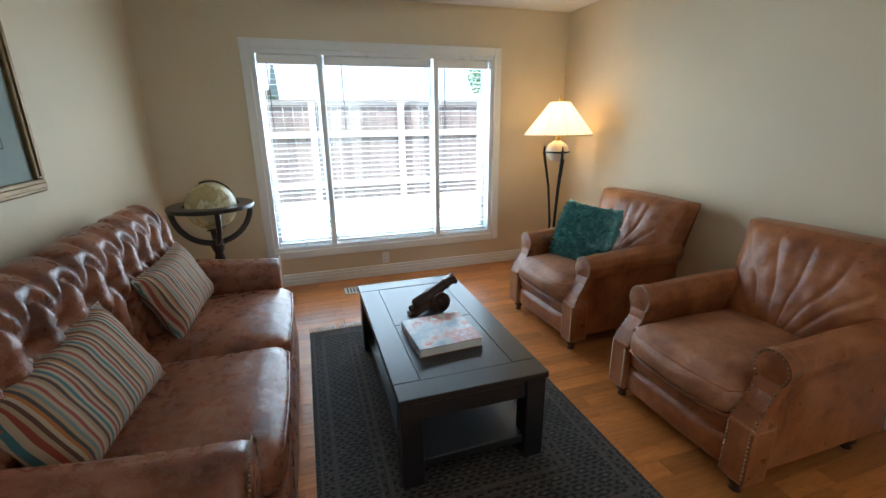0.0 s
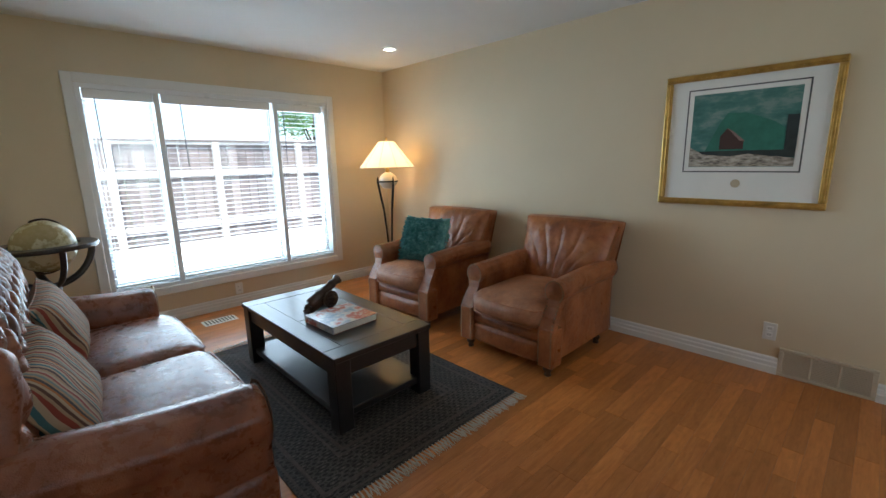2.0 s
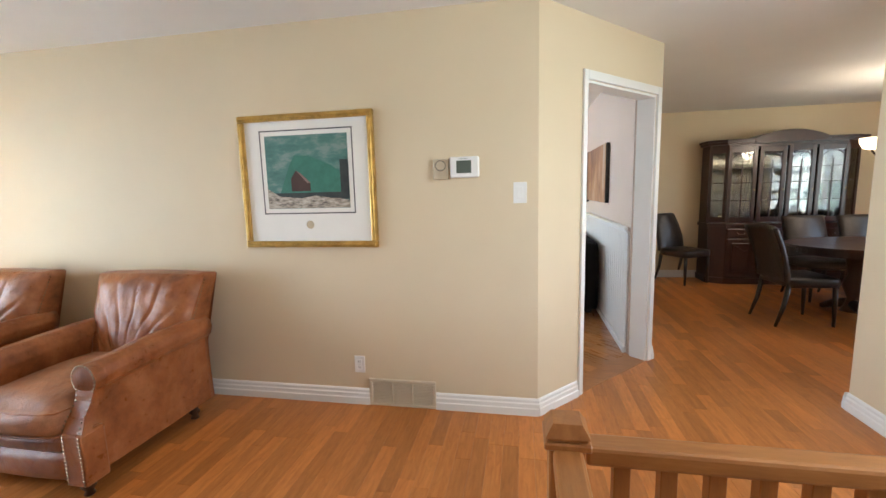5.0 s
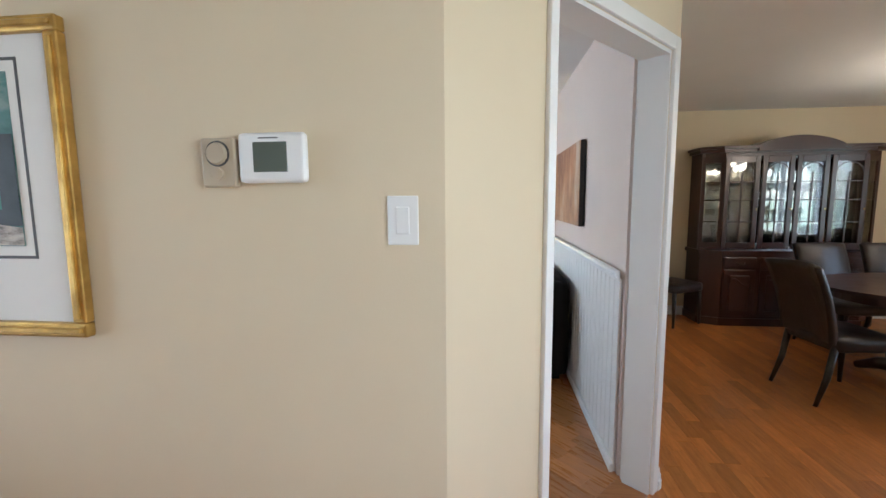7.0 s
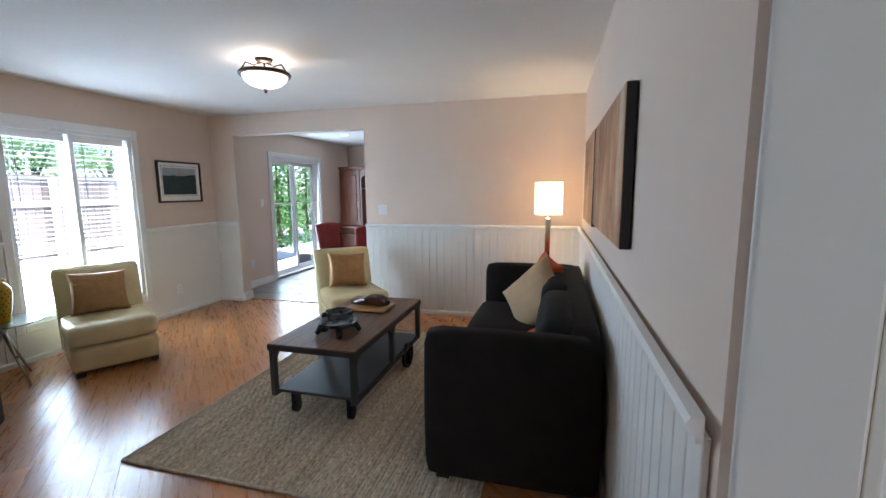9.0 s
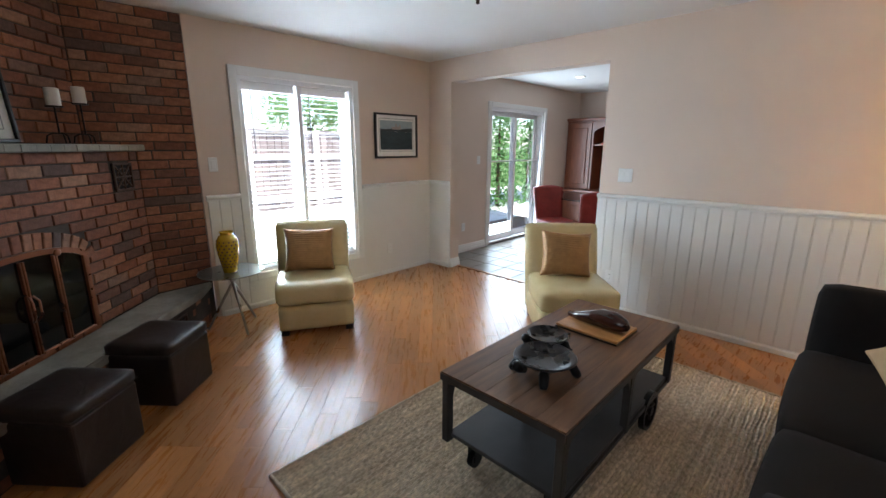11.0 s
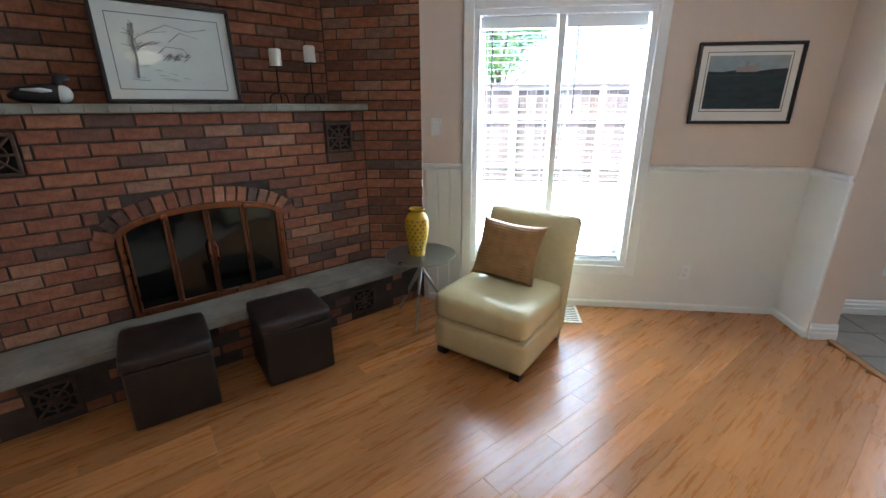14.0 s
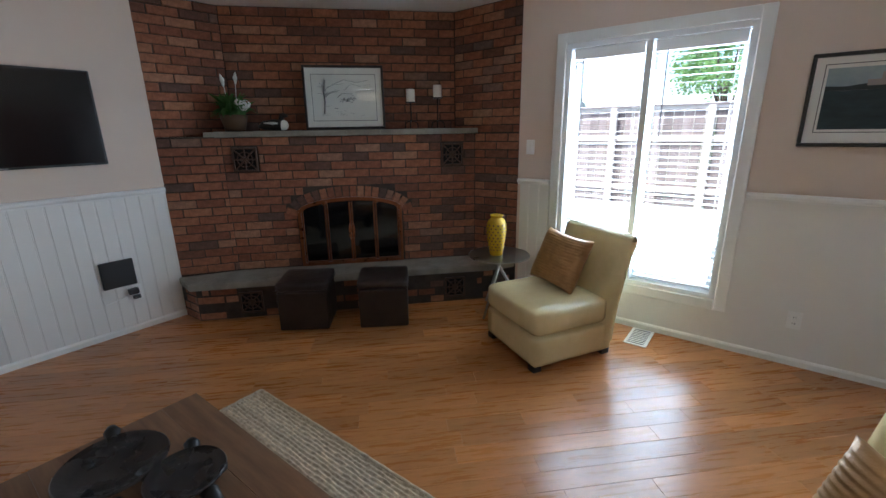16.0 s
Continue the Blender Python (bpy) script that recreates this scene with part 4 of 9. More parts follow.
for i in range(7):
    rng = random.Random(40 + i)
    th = thing("cedar_tree", pose(11.7 + i * 0.68, 5.5 + 0.12 * (i % 2), -0.42), "tall narrow green cedar in the hedge", "tree", "cedars of the hedge")
    part("trunk", tube(B(), [(0, 0, 0), (0, 0, 1.5), (0.02, 0, 3.1)], [0.06, 0.045, 0.015], 7), "bark", th)
    bm = B()
    for k in range(15):
        z = 0.25 + k * 0.21
        clump(bm, (rng.uniform(-0.06, 0.06), rng.uniform(-0.06, 0.06), z), 0.42 * (1 - (k / 17) ** 2.2) + 0.05, 80, 0.11, rng)
    part("crown", bm, "cedar", th)
sh = thing("shrub", pose(-0.3, 5.0, -0.3), "low green shrub under the window", "shrub")
rng = random.Random(9)
bm = B()
for k in range(5):
    clump(bm, (rng.uniform(-0.5, 0.5), rng.uniform(-0.25, 0.25), 0.25 + 0.05 * k), 0.26, 90, 0.09, rng)
part("foliage", bm, "leaf", sh)
part("stem", tube(B(), [(0, 0, 0), (0.02, 0, 0.2), (0.1, 0.02, 0.4)], [0.02, 0.015, 0.008], 6), "bark", sh)


# ---- living room ----
def nails(bm, pts, r=0.008):
    for p, nrm in pts:
        p, d = Vector(p), Vector(nrm).normalized()
        a, b = frame_of(d)
        ring = [bm.verts.new(p + (a * math.cos(k * math.pi / 3) + b * math.sin(k * math.pi / 3)) * r) for k in range(6)]
        tip = bm.verts.new(p + d * r * 0.7)
        for k in range(6):
            bm.faces.new((ring[k], ring[(k + 1) % 6], tip))
    return bm


def turned_foot(bm, x, y, h, r=0.03):
    return lathe(bm, [(r * 0.5, 0), (r * 0.8, h * 0.1), (r * 0.55, h * 0.3), (r * 1.1, h * 0.55), (r * 0.7, h * 0.75), (r, h)], 12, (x, y, 0))


def club_chair():
    """A leather club chair that faces -x: scrolled arms and front posts edged with nails, a gathered back."""
    th = thing("armchair", pose(0, 0, 0), "worn tan leather club armchair with nailhead trim", "armchair", "leather armchairs by the wall")
    part("base", cush(B(), 0.07, 0.80, -0.325, 0.325, 0.085, 0.31, 0.03, 0.008, 8), "chair_leather", th, smooth=True)
    part("front_panel", cush(B(), -0.005, 0.09, -0.286, 0.286, 0.075, 0.215, 0.03, 0.012, 10), "chair_leather", th, "lower roll of the footrest", smooth=True)
    part("front_panel", cush(B(), 0.0, 0.09, -0.286, 0.286, 0.212, 0.30, 0.03, 0.010, 10), "chair_leather", th, "upper roll of the footrest", smooth=True)
    bm = cush(B(), -0.035, 0.66, -0.284, 0.284, 0.292, 0.47, 0.07, 0.040, 16)
    seat = part("seat_cushion", bm, "seat_leather", th, "scuffed pale seat cushion", smooth=True)
    for z in (0.318, 0.432):
        bm = tube(B(), [(0.04, -0.282, z), (-0.018, -0.262, z), (-0.036, -0.20, z), (-0.047, -0.08, z), (-0.047, 0.08, z), (-0.036, 0.20, z), (-0.018, 0.262, z), (0.04, 0.282, z)], 0.0055, 6)
        part("piping", bm, "chair_leather", seat, smooth=True)

    for s in (-1, 1):
        arm = B()
        prof = [(0.285, 0.10), (0.285, 0.40), (0.278, 0.49), (0.270, 0.545), (0.278, 0.595), (0.312, 0.627), (0.352, 0.63), (0.392, 0.605), (0.405, 0.56), (0.392, 0.515), (0.368, 0.49), (0.362, 0.44), (0.362, 0.30), (0.37, 0.10)]

        def fn(u, v):
            x = 0.105 + 0.74 * u
            f = v * (len(prof) - 1)
            i = min(int(f), len(prof) - 2)
            y = prof[i][0] + (prof[i + 1][0] - prof[i][0]) * (f - i)
            z = prof[i][1] + (prof[i + 1][1] - prof[i][1]) * (f - i)
            z2 = z + (0.02 * math.sin(u * 2.2) if z > 0.45 else 0)
            y2 = y + 0.005 * noise.noise(Vector((x * 9, y * 9, z * 9 + s)))
            if z < 0.47:
                x -= 0.10 * (1 - u) * min(1.0, (0.47 - z) / 0.16)
            return Vector((x, s * y2, z2))
        grid(arm, fn, 20, 52)
        for xe in (0, 1):
            arm.faces.new([arm.verts.new(fn(xe, j / 52)) for j in range(53)])
        bmesh.ops.remove_doubles(arm, verts=arm.verts, dist=1e-5)
        bmesh.ops.recalc_face_normals(arm, faces=arm.faces)
        a = part("arm", arm, "chair_leather", th, smooth=True)
        # scroll on the arm's end, with a neck that sweeps forward to the post
        pan = [(0.337 + math.cos(q) * 0.072, 0.558 + math.sin(q) * 0.075) for q in np.linspace(-0.75, math.pi + 0.75, 20)]
        neck = [(0.288, 0.46), (0.284, 0.40), (0.280, 0.33), (0.392, 0.33), (0.384, 0.40), (0.380, 0.46)]
        outline = pan + neck

        def sweep(z):
            k = min(1.0, max(0.0, (0.50 - z) / 0.17))
            return 0.072 - 0.085 * k * k * (3 - 2 * k)
        fr = B()
        lo = [fr.verts.new((sweep(z), s * y, z)) for y, z in outline]
        hi = [fr.verts.new((sweep(z) + 0.05, s * y, z)) for y, z in outline]
        mid = fr.verts.new((0.064, s * 0.337, 0.558))
        n_pan = len(pan)
        for i in range(n_pan - 1):
            fr.faces.new((lo[i], lo[i + 1], mid))
        fr.faces.new((lo[n_pan - 1], lo[0], mid))
        q = [lo[n_pan - 1], *lo[n_pan:], lo[0]]
        for i in range(3):
            fr.faces.new((q[i], q[i + 1], q[-2 - i], q[-1 - i]))
        for i in range(len(outline)):
            fr.faces.new((lo[i], lo[(i + 1) % len(lo)], hi[(i + 1) % len(lo)], hi[i]))
        bmesh.ops.recalc_face_normals(fr, faces=fr.faces)
        part("arm_front", fr, "chair_leather", a)
        post = bx(B(), -0.022, 0.10, 0.280, 0.394, 0.075, 0.335, 0.012, 2)
        for v in post.verts:
            v.co.y *= s
        bmesh.ops.recalc_face_normals(post, faces=post.faces)
        part("front_post", post, "chair_leather", th)
        spots = []
        for (y0, z0), (y1, z1) in zip(outline[:n_pan + 2], outline[1:n_pan + 3]):
            m = max(1, round(math.hypot(y1 - y0, z1 - z0) / 0.019))
            spots += [(y0 + (y1 - y0) * k / m, z0 + (z1 - z0) * k / m) for k in range(m)]
        spots += [(0.380 + 0.008 * k / 6, 0.47 - 0.13 * k / 6) for k in range(7)]
        nb = B()
        pts = [((sweep(z) - 0.001, s * (0.337 + (y - 0.337) * 0.88), 0.50 + (z - 0.50) * 0.97), (-1, 0, 0)) for y, z in spots]
        for k in range(13):
            for y in (0.292, 0.382):
                pts.append(((-0.023, s * y, 0.09 + 0.019 * k), (-1, 0, 0)))
        nails(nb, pts, 0.0068)
        tagged(part("nailhead_trim", nb, "brass_nail", a, "row of aged brass nailheads"), kind="stuff")
    bk = B()

    def back(u, v):
        a = 2 * u - 1
        x = 0.60 + 0.20 * v + 0.03 * a * a
        z = 0.40 + 0.525 * v - 0.012 * a * a * v
        y = a * (0.30 + 0.095 * v ** 0.8)
        bul = (1 - a ** 8) * (1 - (2 * v - 1) ** 8)
        ang = math.atan2(a * 0.62, v + 0.12) + 0.10 * noise.noise(Vector((a * 2.3, v * 2.3, 5)))
        fade = min(1.0, 2.2 * v) * (1 - 0.8 * max(0.0, (v - 0.55) / 0.45))
        fold = (1 - abs(math.sin(ang * 12.5))) ** 2.2
        near = 0.55 + 0.45 * noise.noise(Vector((a * 4, v * 1.5, 9)))
        x -= 0.055 * bul - 0.021 * fold * bul * fade * near + 0.007 * noise.noise(Vector((a * 6, v * 6, 1)))
        return Vector((x, y, z))
    grid(bk, back, 120, 40)
    part("backrest", bk, "chair_leather", th, "gathered leather back cushion", smooth=True)
    ob = B()

    def outer(u, v):
        a = 2 * u - 1
        return Vector((0.79 + 0.15 * v, a * (0.303 + 0.098 * v ** 0.8), 0.12 + 0.80 * v - 0.012 * a * a * v))
    grid(ob, outer, 14, 10)
    part("outer_back", ob, "chair_leather", th, smooth=True)
    rb = B()

    def rimfn(u, v):
        if u < 0.33:
            w, e = 0.0, u / 0.33
        elif u < 0.67:
            w, e = (u - 0.33) / 0.34, 1.0
        else:
            w, e = 1.0, 1 - (u - 0.67) / 0.33
        p, q = back(w, e), outer(w, e)
        q = Vector((0.79 + 0.15 * e, q.y, max(q.z, p.z * e + q.z * (1 - e))))
        m = (p + q) / 2 + Vector((0, math.copysign(0.012, p.y) if u < 0.33 or u > 0.67 else 0, 0.014 if 0.33 <= u <= 0.67 else 0.0))
        return p * (1 - v) * (1 - v) + m * 2 * v * (1 - v) + q * v * v
    grid(rb, rimfn, 42, 6)
    rims = part("back_edge", rb, "chair_leather", th, smooth=True)
    nb = B()
    nails(nb, [(rimfn(u, 0.12), rimfn(u, 0.12) - rimfn(u, 0.5) + Vector((-0.4, 0, 0))) for u in np.concatenate([np.linspace(0.06, 0.31, 24), np.linspace(0.69, 0.94, 24)])], 0.0068)
    tagged(part("nailhead_trim", nb, "brass_nail", rims, "row of aged brass nailheads"), kind="stuff")
    for x, y in ((0.03, -0.335), (0.03, 0.335), (0.72, -0.32), (0.72, 0.32)):
        part("leg", turned_foot(B(), x, y, 0.09, 0.03), "feet_wood", th, smooth=True)
    return th


chair = club_chair()
chair.matrix_basis = pose(1.86, 1.365, 0)
copy_thing(chair, pose(1.86, 2.545, 0, 0, 0, 3))


def leather_sofa():
    """A two-seat leather sofa that faces +x: buttoned rolled back, rolled arms."""
    th = thing("leather_sofa", pose(0, 0, 0), "glossy brown leather sofa with a deep-buttoned back", "sofa")
    Y0, Y1 = 1.02, 3.02
    part("base", cush(B(), -0.68, 0.15, Y0 + 0.06, Y1 - 0.06, 0.08, 0.31, 0.04, 0.01, 8), "sofa_leather", th, smooth=True)
    part("front_rail", cush(B(), 0.12, 0.20, Y0 + 0.2, Y1 - 0.2, 0.06, 0.305, 0.035, 0.01, 10), "sofa_leather", th, smooth=True)
    for a, b in ((1.265, 2.015), (2.02, 2.775)):
        bm = cush(B(), -0.48, 0.19, a, b, 0.295, 0.475, 0.055, 0.022, 12)
        c = part("seat_cushion", bm, "sofa_leather", th, smooth=True)
        bm = B()
        for z in (0.335, 0.44):
            tube(bm, [(0.16, a + 0.012, z), (0.196, a + 0.06, z), (0.203, (a + b) / 2, z), (0.196, b - 0.06, z), (0.16, b - 0.012, z)], 0.0055, 6)
        part("piping", bm, "sofa_leather", c, smooth=True)
    # buttoned back, rolled over at the top and closed by rounded ends
    W0, W1 = 1.10, 3.0
    cols, rows_z = 9, (0.30, 0.52, 0.74)
    dy = (W1 - W0 - 0.25) / cols
    spots = []
    for r, v in enumerate(rows_z):
        for c in range(cols + (r % 2)):
            spots.append((W0 + 0.125 + dy * (c + (0.5 if r % 2 == 0 else 0.0)), v))

    def prof(v):
        pts = [(-0.41, 0.42), (-0.43, 0.55), (-0.44, 0.69), (-0.45, 0.82), (-0.475, 0.94), (-0.565, 1.01), (-0.67, 0.98), (-0.73, 0.90), (-0.75, 0.76), (-0.74, 0.60), (-0.73, 0.3), (-0.73, 0.1)]
        f = v * (len(pts) - 1)
        i = min(int(f), len(pts) - 2)
        t = f - i
        p0, p1, p2, p3 = pts[max(i - 1, 0)], pts[i], pts[i + 1], pts[min(i + 2, len(pts) - 1)]
        return [0.5 * (2 * p1[k] + (p2[k] - p0[k]) * t + (2 * p0[k] - 5 * p1[k] + 4 * p2[k] - p3[k]) * t * t + (3 * p1[k] - p0[k] - 3 * p2[k] + p3[k]) * t ** 3) for k in (0, 1)]
    rows_v = {0.30: 0.075, 0.52: 0.18, 0.74: 0.285}

    def dent(y, v):
        d = 0.0
        for sy, sv in spots:
            vv = rows_v[sv]
            a, b = (y - sy) / dy, (v - vv) / 0.105
            if abs(a) < 1.2 and abs(b) < 1.2:
                d = max(d, math.exp(-(a * a + b * b) * 14) * 1.0)
                for q in (1, -1):
                    g = abs(a * 2 - q * b) / 2.2
                    if abs(b) < 1.0 and abs(a) < 0.55:
                        d = max(d, 0.55 * math.exp(-(g * 9) ** 2))
            if sv == 0.74 and v > vv and abs(a) < 0.5:
                d = max(d, 0.55 * math.exp(-(a * 7) ** 2) * max(0, 1 - (v - vv) / 0.32))
        return d

    def back(u, v):
        y = W0 + (W1 - W0) * u
        x, z = prof(v)
        e = min(u, 1 - u) * (W1 - W0)
        drop = 0.0
        if e < 0.17:
            k = 1 - e / 0.17
            drop = 1 - math.sqrt(max(0, 1 - k * k))
        cx, cz = -0.55, 0.60
        push = dent(y, v) * 0.058 if v < 0.62 else 0.0
        x2, z2 = prof(min(1, v + 0.01))
        nx, nz = -(z2 - z), (x2 - x)
        ln = math.hypot(nx, nz) or 1
        nx, nz = -nx / ln, -nz / ln
        swell = 0.018 if v < 0.5 else 0.0
        x += nx * (swell - push)
        z += nz * (swell - push)
        if z > 0.45:
            x += (cx - x) * drop * 0.55
            z += (0.47 - z) * drop * 0.75
        return Vector((x, y, z))
    bm = grid(B(), back, 150, 84)
    for u in (0, 1):
        bm.faces.new([bm.verts.new(back(u, j / 84)) for j in range(85)])
    bmesh.ops.remove_doubles(bm, verts=bm.verts, dist=1e-5)
    bmesh.ops.recalc_face_normals(bm, faces=bm.faces)
    bk = part("backrest", bm, "sofa_leather", th, "deep-buttoned rolled leather back", smooth=True)
    first = None
    for sy, sv in spots:
        p = back((sy - W0) / (W1 - W0), rows_v[sv])
        if first is None:
            first = part("button", sph(B(), (0, 0, 0), (0.008, 0.014, 0.014), 10, 6), "button_leather", bk, smooth=True)
            o = first
        else:
            o = new("button", first.data)
            o.parent = bk
        o.matrix_basis = pose(p.x + 0.004, p.y, p.z)
    for s, yc in ((-1, Y0 + 0.12), (1, Y1 - 0.12)):
        arm = B()
        ap = [(-0.10, 0.08), (-0.10, 0.42), (-0.115, 0.50), (-0.11, 0.575), (-0.06, 0.625), (0.0, 0.64), (0.07, 0.622), (0.118, 0.565), (0.115, 0.50), (0.09, 0.44), (0.085, 0.30), (0.09, 0.08)]

        def fn(u, v):
            x = -0.60 + 0.73 * u
            f = v * (len(ap) - 1)
            i = min(int(f), len(ap) - 2)
            y = ap[i][0] + (ap[i + 1][0] - ap[i][0]) * (f - i)
            z = ap[i][1] + (ap[i + 1][1] - ap[i][1]) * (f - i)
            if z > 0.43:
                z += 0.07 * (1 - u) ** 2 - 0.02 * u
            k = max(0, (u - 0.93) / 0.07)
            sh = 1 - 0.10 * k * k
            return Vector((x, yc + s * y * sh, z * (1 - 0.015 * k * k)))
        grid(arm, fn, 26, 44)
        arm.faces.new([arm.verts.new(fn(1, j / 44)) for j in range(45)])
        bmesh.ops.remove_doubles(arm, verts=arm.verts, dist=1e-5)
        bmesh.ops.recalc_face_normals(arm, faces=arm.faces)
        a = part("arm", arm, "sofa_leather", th, smooth=True)
        nb = B()
        nails(nb, [((0.133, yc + s * y * 0.86, z * 0.975), (1, 0, 0)) for y, z in [(ap[i][0] + (ap[i + 1][0] - ap[i][0]) * q / 6, ap[i][1] + (ap[i + 1][1] - ap[i][1]) * q / 6) for i in range(2, 9) for q in range(6)]])
        tagged(part("nailhead_trim", nb, "brass_nail", a, "row of aged brass nailheads"), kind="stuff")
        # side skirt of gathered leather under the arm
        part("side_panel", cush(B(), -0.62, 0.14, yc - 0.10 if s < 0 else yc - 0.06, yc + 0.06 if s < 0 else yc + 0.10, 0.07, 0.33, 0.03, 0.012, 8), "sofa_leather", th, smooth=True)
    for x, y in ((0.10, Y0 + 0.08), (0.10, Y1 - 0.08), (-0.6, Y0 + 0.08), (-0.6, Y1 - 0.08)):
        part("foot", turned_foot(B(), x, y, 0.09, 0.04), "feet_wood", th, smooth=True)
    return th


leather_sofa()


def throw_pillow(name, m, w, h, t, material, label, group="", rough=0.0, n=18, fringe=False):
    th = thing(name, m, label, "pillow", group)
    part("cover", pillow(B(), w, h, t, n, 0.09, rough), material, th, smooth=True)
    bm = B()
    if not fringe:
        pts = []
        for k in range(40):
            q = k / 40 * 4
            i, f = int(q), q - int(q)
            c = [(-1, -1), (1, -1), (1, 1), (-1, 1), (-1, -1)]
            a = c[i][0] + (c[i + 1][0] - c[i][0]) * f
            b = c[i][1] + (c[i + 1][1] - c[i][1]) * f
            pts.append((a * w / 2 * (1 - 0.09 * (1 - b * b) * abs(a)), 0, b * h / 2 * (1 - 0.09 * (1 - a * a) * abs(b))))
        pts.append(pts[0])
        tube(bm, pts, 0.004, 6)
        part("seam", bm, material, th, smooth=True)
    return th


throw_pillow("striped_pillow", pose(-0.39, 1.55, 0.645, -26, -2, 84), 0.64, 0.37, 0.16, "stripe_fabric", "striped woven pillow leaning on the leather sofa", "striped pillows on the sofa")
throw_pillow("striped_pillow", pose(-0.34, 2.47, 0.64, -24, -2, 86), 0.60, 0.36, 0.15, "stripe_fabric", "striped woven pillow leaning on the leather sofa", "striped pillows on the sofa")
tp = throw_pillow("shaggy_pillow", pose(2.20, 2.56, 0.665, -20, 0, -80), 0.50, 0.46, 0.17, "teal_yarn", "shaggy teal yarn pillow on a tan armchair", rough=0.014, n=36, fringe=True)
rng = random.Random(4)
bm = B()
for _ in range(2600):
    u, v = rng.uniform(-0.96, 0.96), rng.uniform(-0.96, 0.96)
    s = rng.choice((-1, -1, 1))
    k = max(0.0, (1 - u ** 4) * (1 - v ** 4)) ** 0.55
    p = Vector((u * 0.235, s * 0.085 * k, v * 0.215))
    d = Vector((rng.uniform(-1, 1), s * 1.1 + u * 0.2, rng.uniform(-1.0, 0.8))).normalized()
    q = d.orthogonal().normalized() * 0.006
    e = p + d * rng.uniform(0.016, 0.036)
    bm.faces.new([bm.verts.new(x) for x in (p - q, p + q, e + q * 0.8 + Vector((0, 0, -0.006)), e - q * 0.8 + Vector((0, 0, -0.006)))])
tagged(part("yarn", bm, "teal_yarn", tp, "loops of thick teal yarn"), kind="stuff")


def black_table():
    th = thing("coffee_table", pose(0.925, 2.07, 0), "black wooden coffee table with a lower shelf", "coffee table")
    X, Y, H = 0.325, 0.63, 0.437
    w = 0.115
    part("top_board", bx(B(), -X, X, -Y, -Y + w, H - 0.03, H, 0.003, 1), "table_black", th)
    part("top_board", bx(B(), -X, X, Y - w, Y, H - 0.03, H, 0.003, 1), "table_black", th)
    part("top_board", bx(B(), -X, -X + w, -Y + w + 0.0008, Y - w - 0.0008, H - 0.03, H, 0.003, 1), "table_black", th)
    part("top_board", bx(B(), X - w, X, -Y + w + 0.0008, Y - w - 0.0008, H - 0.03, H, 0.003, 1), "table_black", th)
    part("top_board", bx(B(), -X + w + 0.0008, X - w - 0.0008, -Y + w + 0.0008, -0.002, H - 0.03, H - 0.0015, 0.002, 1), "table_black", th)
    part("top_board", bx(B(), -X + w + 0.0008, X - w - 0.0008, 0.002, Y - w - 0.0008, H - 0.03, H - 0.0015, 0.002, 1), "table_black", th)
    for s in (-1, 1):
        part("apron", bx(B(), s * X - s * 0.035 - 0.012, s * X - s * 0.035 + 0.012, -Y + 0.09, Y - 0.09, H - 0.12, H - 0.03), "table_black", th)
        part("apron", bx(B(), -X + 0.09, X - 0.09, s * Y - s * 0.035 - 0.012, s * Y - s * 0.035 + 0.012, H - 0.12, H - 0.03), "table_black", th)
    for sx in (-1, 1):
        for sy in (-1, 1):
            part("leg", bx(B(), sx * (X - 0.052) - 0.045, sx * (X - 0.052) + 0.045, sy * (Y - 0.052) - 0.045, sy * (Y - 0.052) + 0.045, 0.008, H - 0.03, 0.004, 1), "table_black", th)
    part("shelf", bx(B(), -X + 0.03, X - 0.03, -Y + 0.03, Y - 0.03, 0.075, 0.115, 0.004, 1), "table_black", th)
    return th


black_table()
# the book on the table
M["book_cover"] = mottled("book_cover", [(0.28, (0.05, 0.09, 0.17)), (0.42, (0.30, 0.34, 0.42)), (0.5, (0.55, 0.50, 0.50)), (0.58, (0.42, 0.08, 0.05)), (0.66, (0.60, 0.58, 0.56)), (0.8, (0.16, 0.20, 0.30))], 7, 0.25, 20, 0.0)
bk = thing("book", pose(0.905, 1.875, 0.437, 0, 0, 3), "thick hardback picture book on the black table", "book")
part("cover", bx(B(), -0.155, 0.155, -0.155, 0.155, 0.041, 0.045, 0.001, 1), "book_cover", bk, "glossy printed cover")
part("back_cover", bx(B(), -0.155, 0.155, -0.155, 0.155, 0.0, 0.004, 0.001, 1), "sofa_leather", bk)
part("pages", bx(B(), -0.150, 0.151, -0.151, 0.151, 0.004, 0.041), "paper", bk)
part("spine", bx(B(), -0.157, -0.151, -0.155, 0.155, 0.0, 0.045, 0.002, 1), "book_cover", bk)


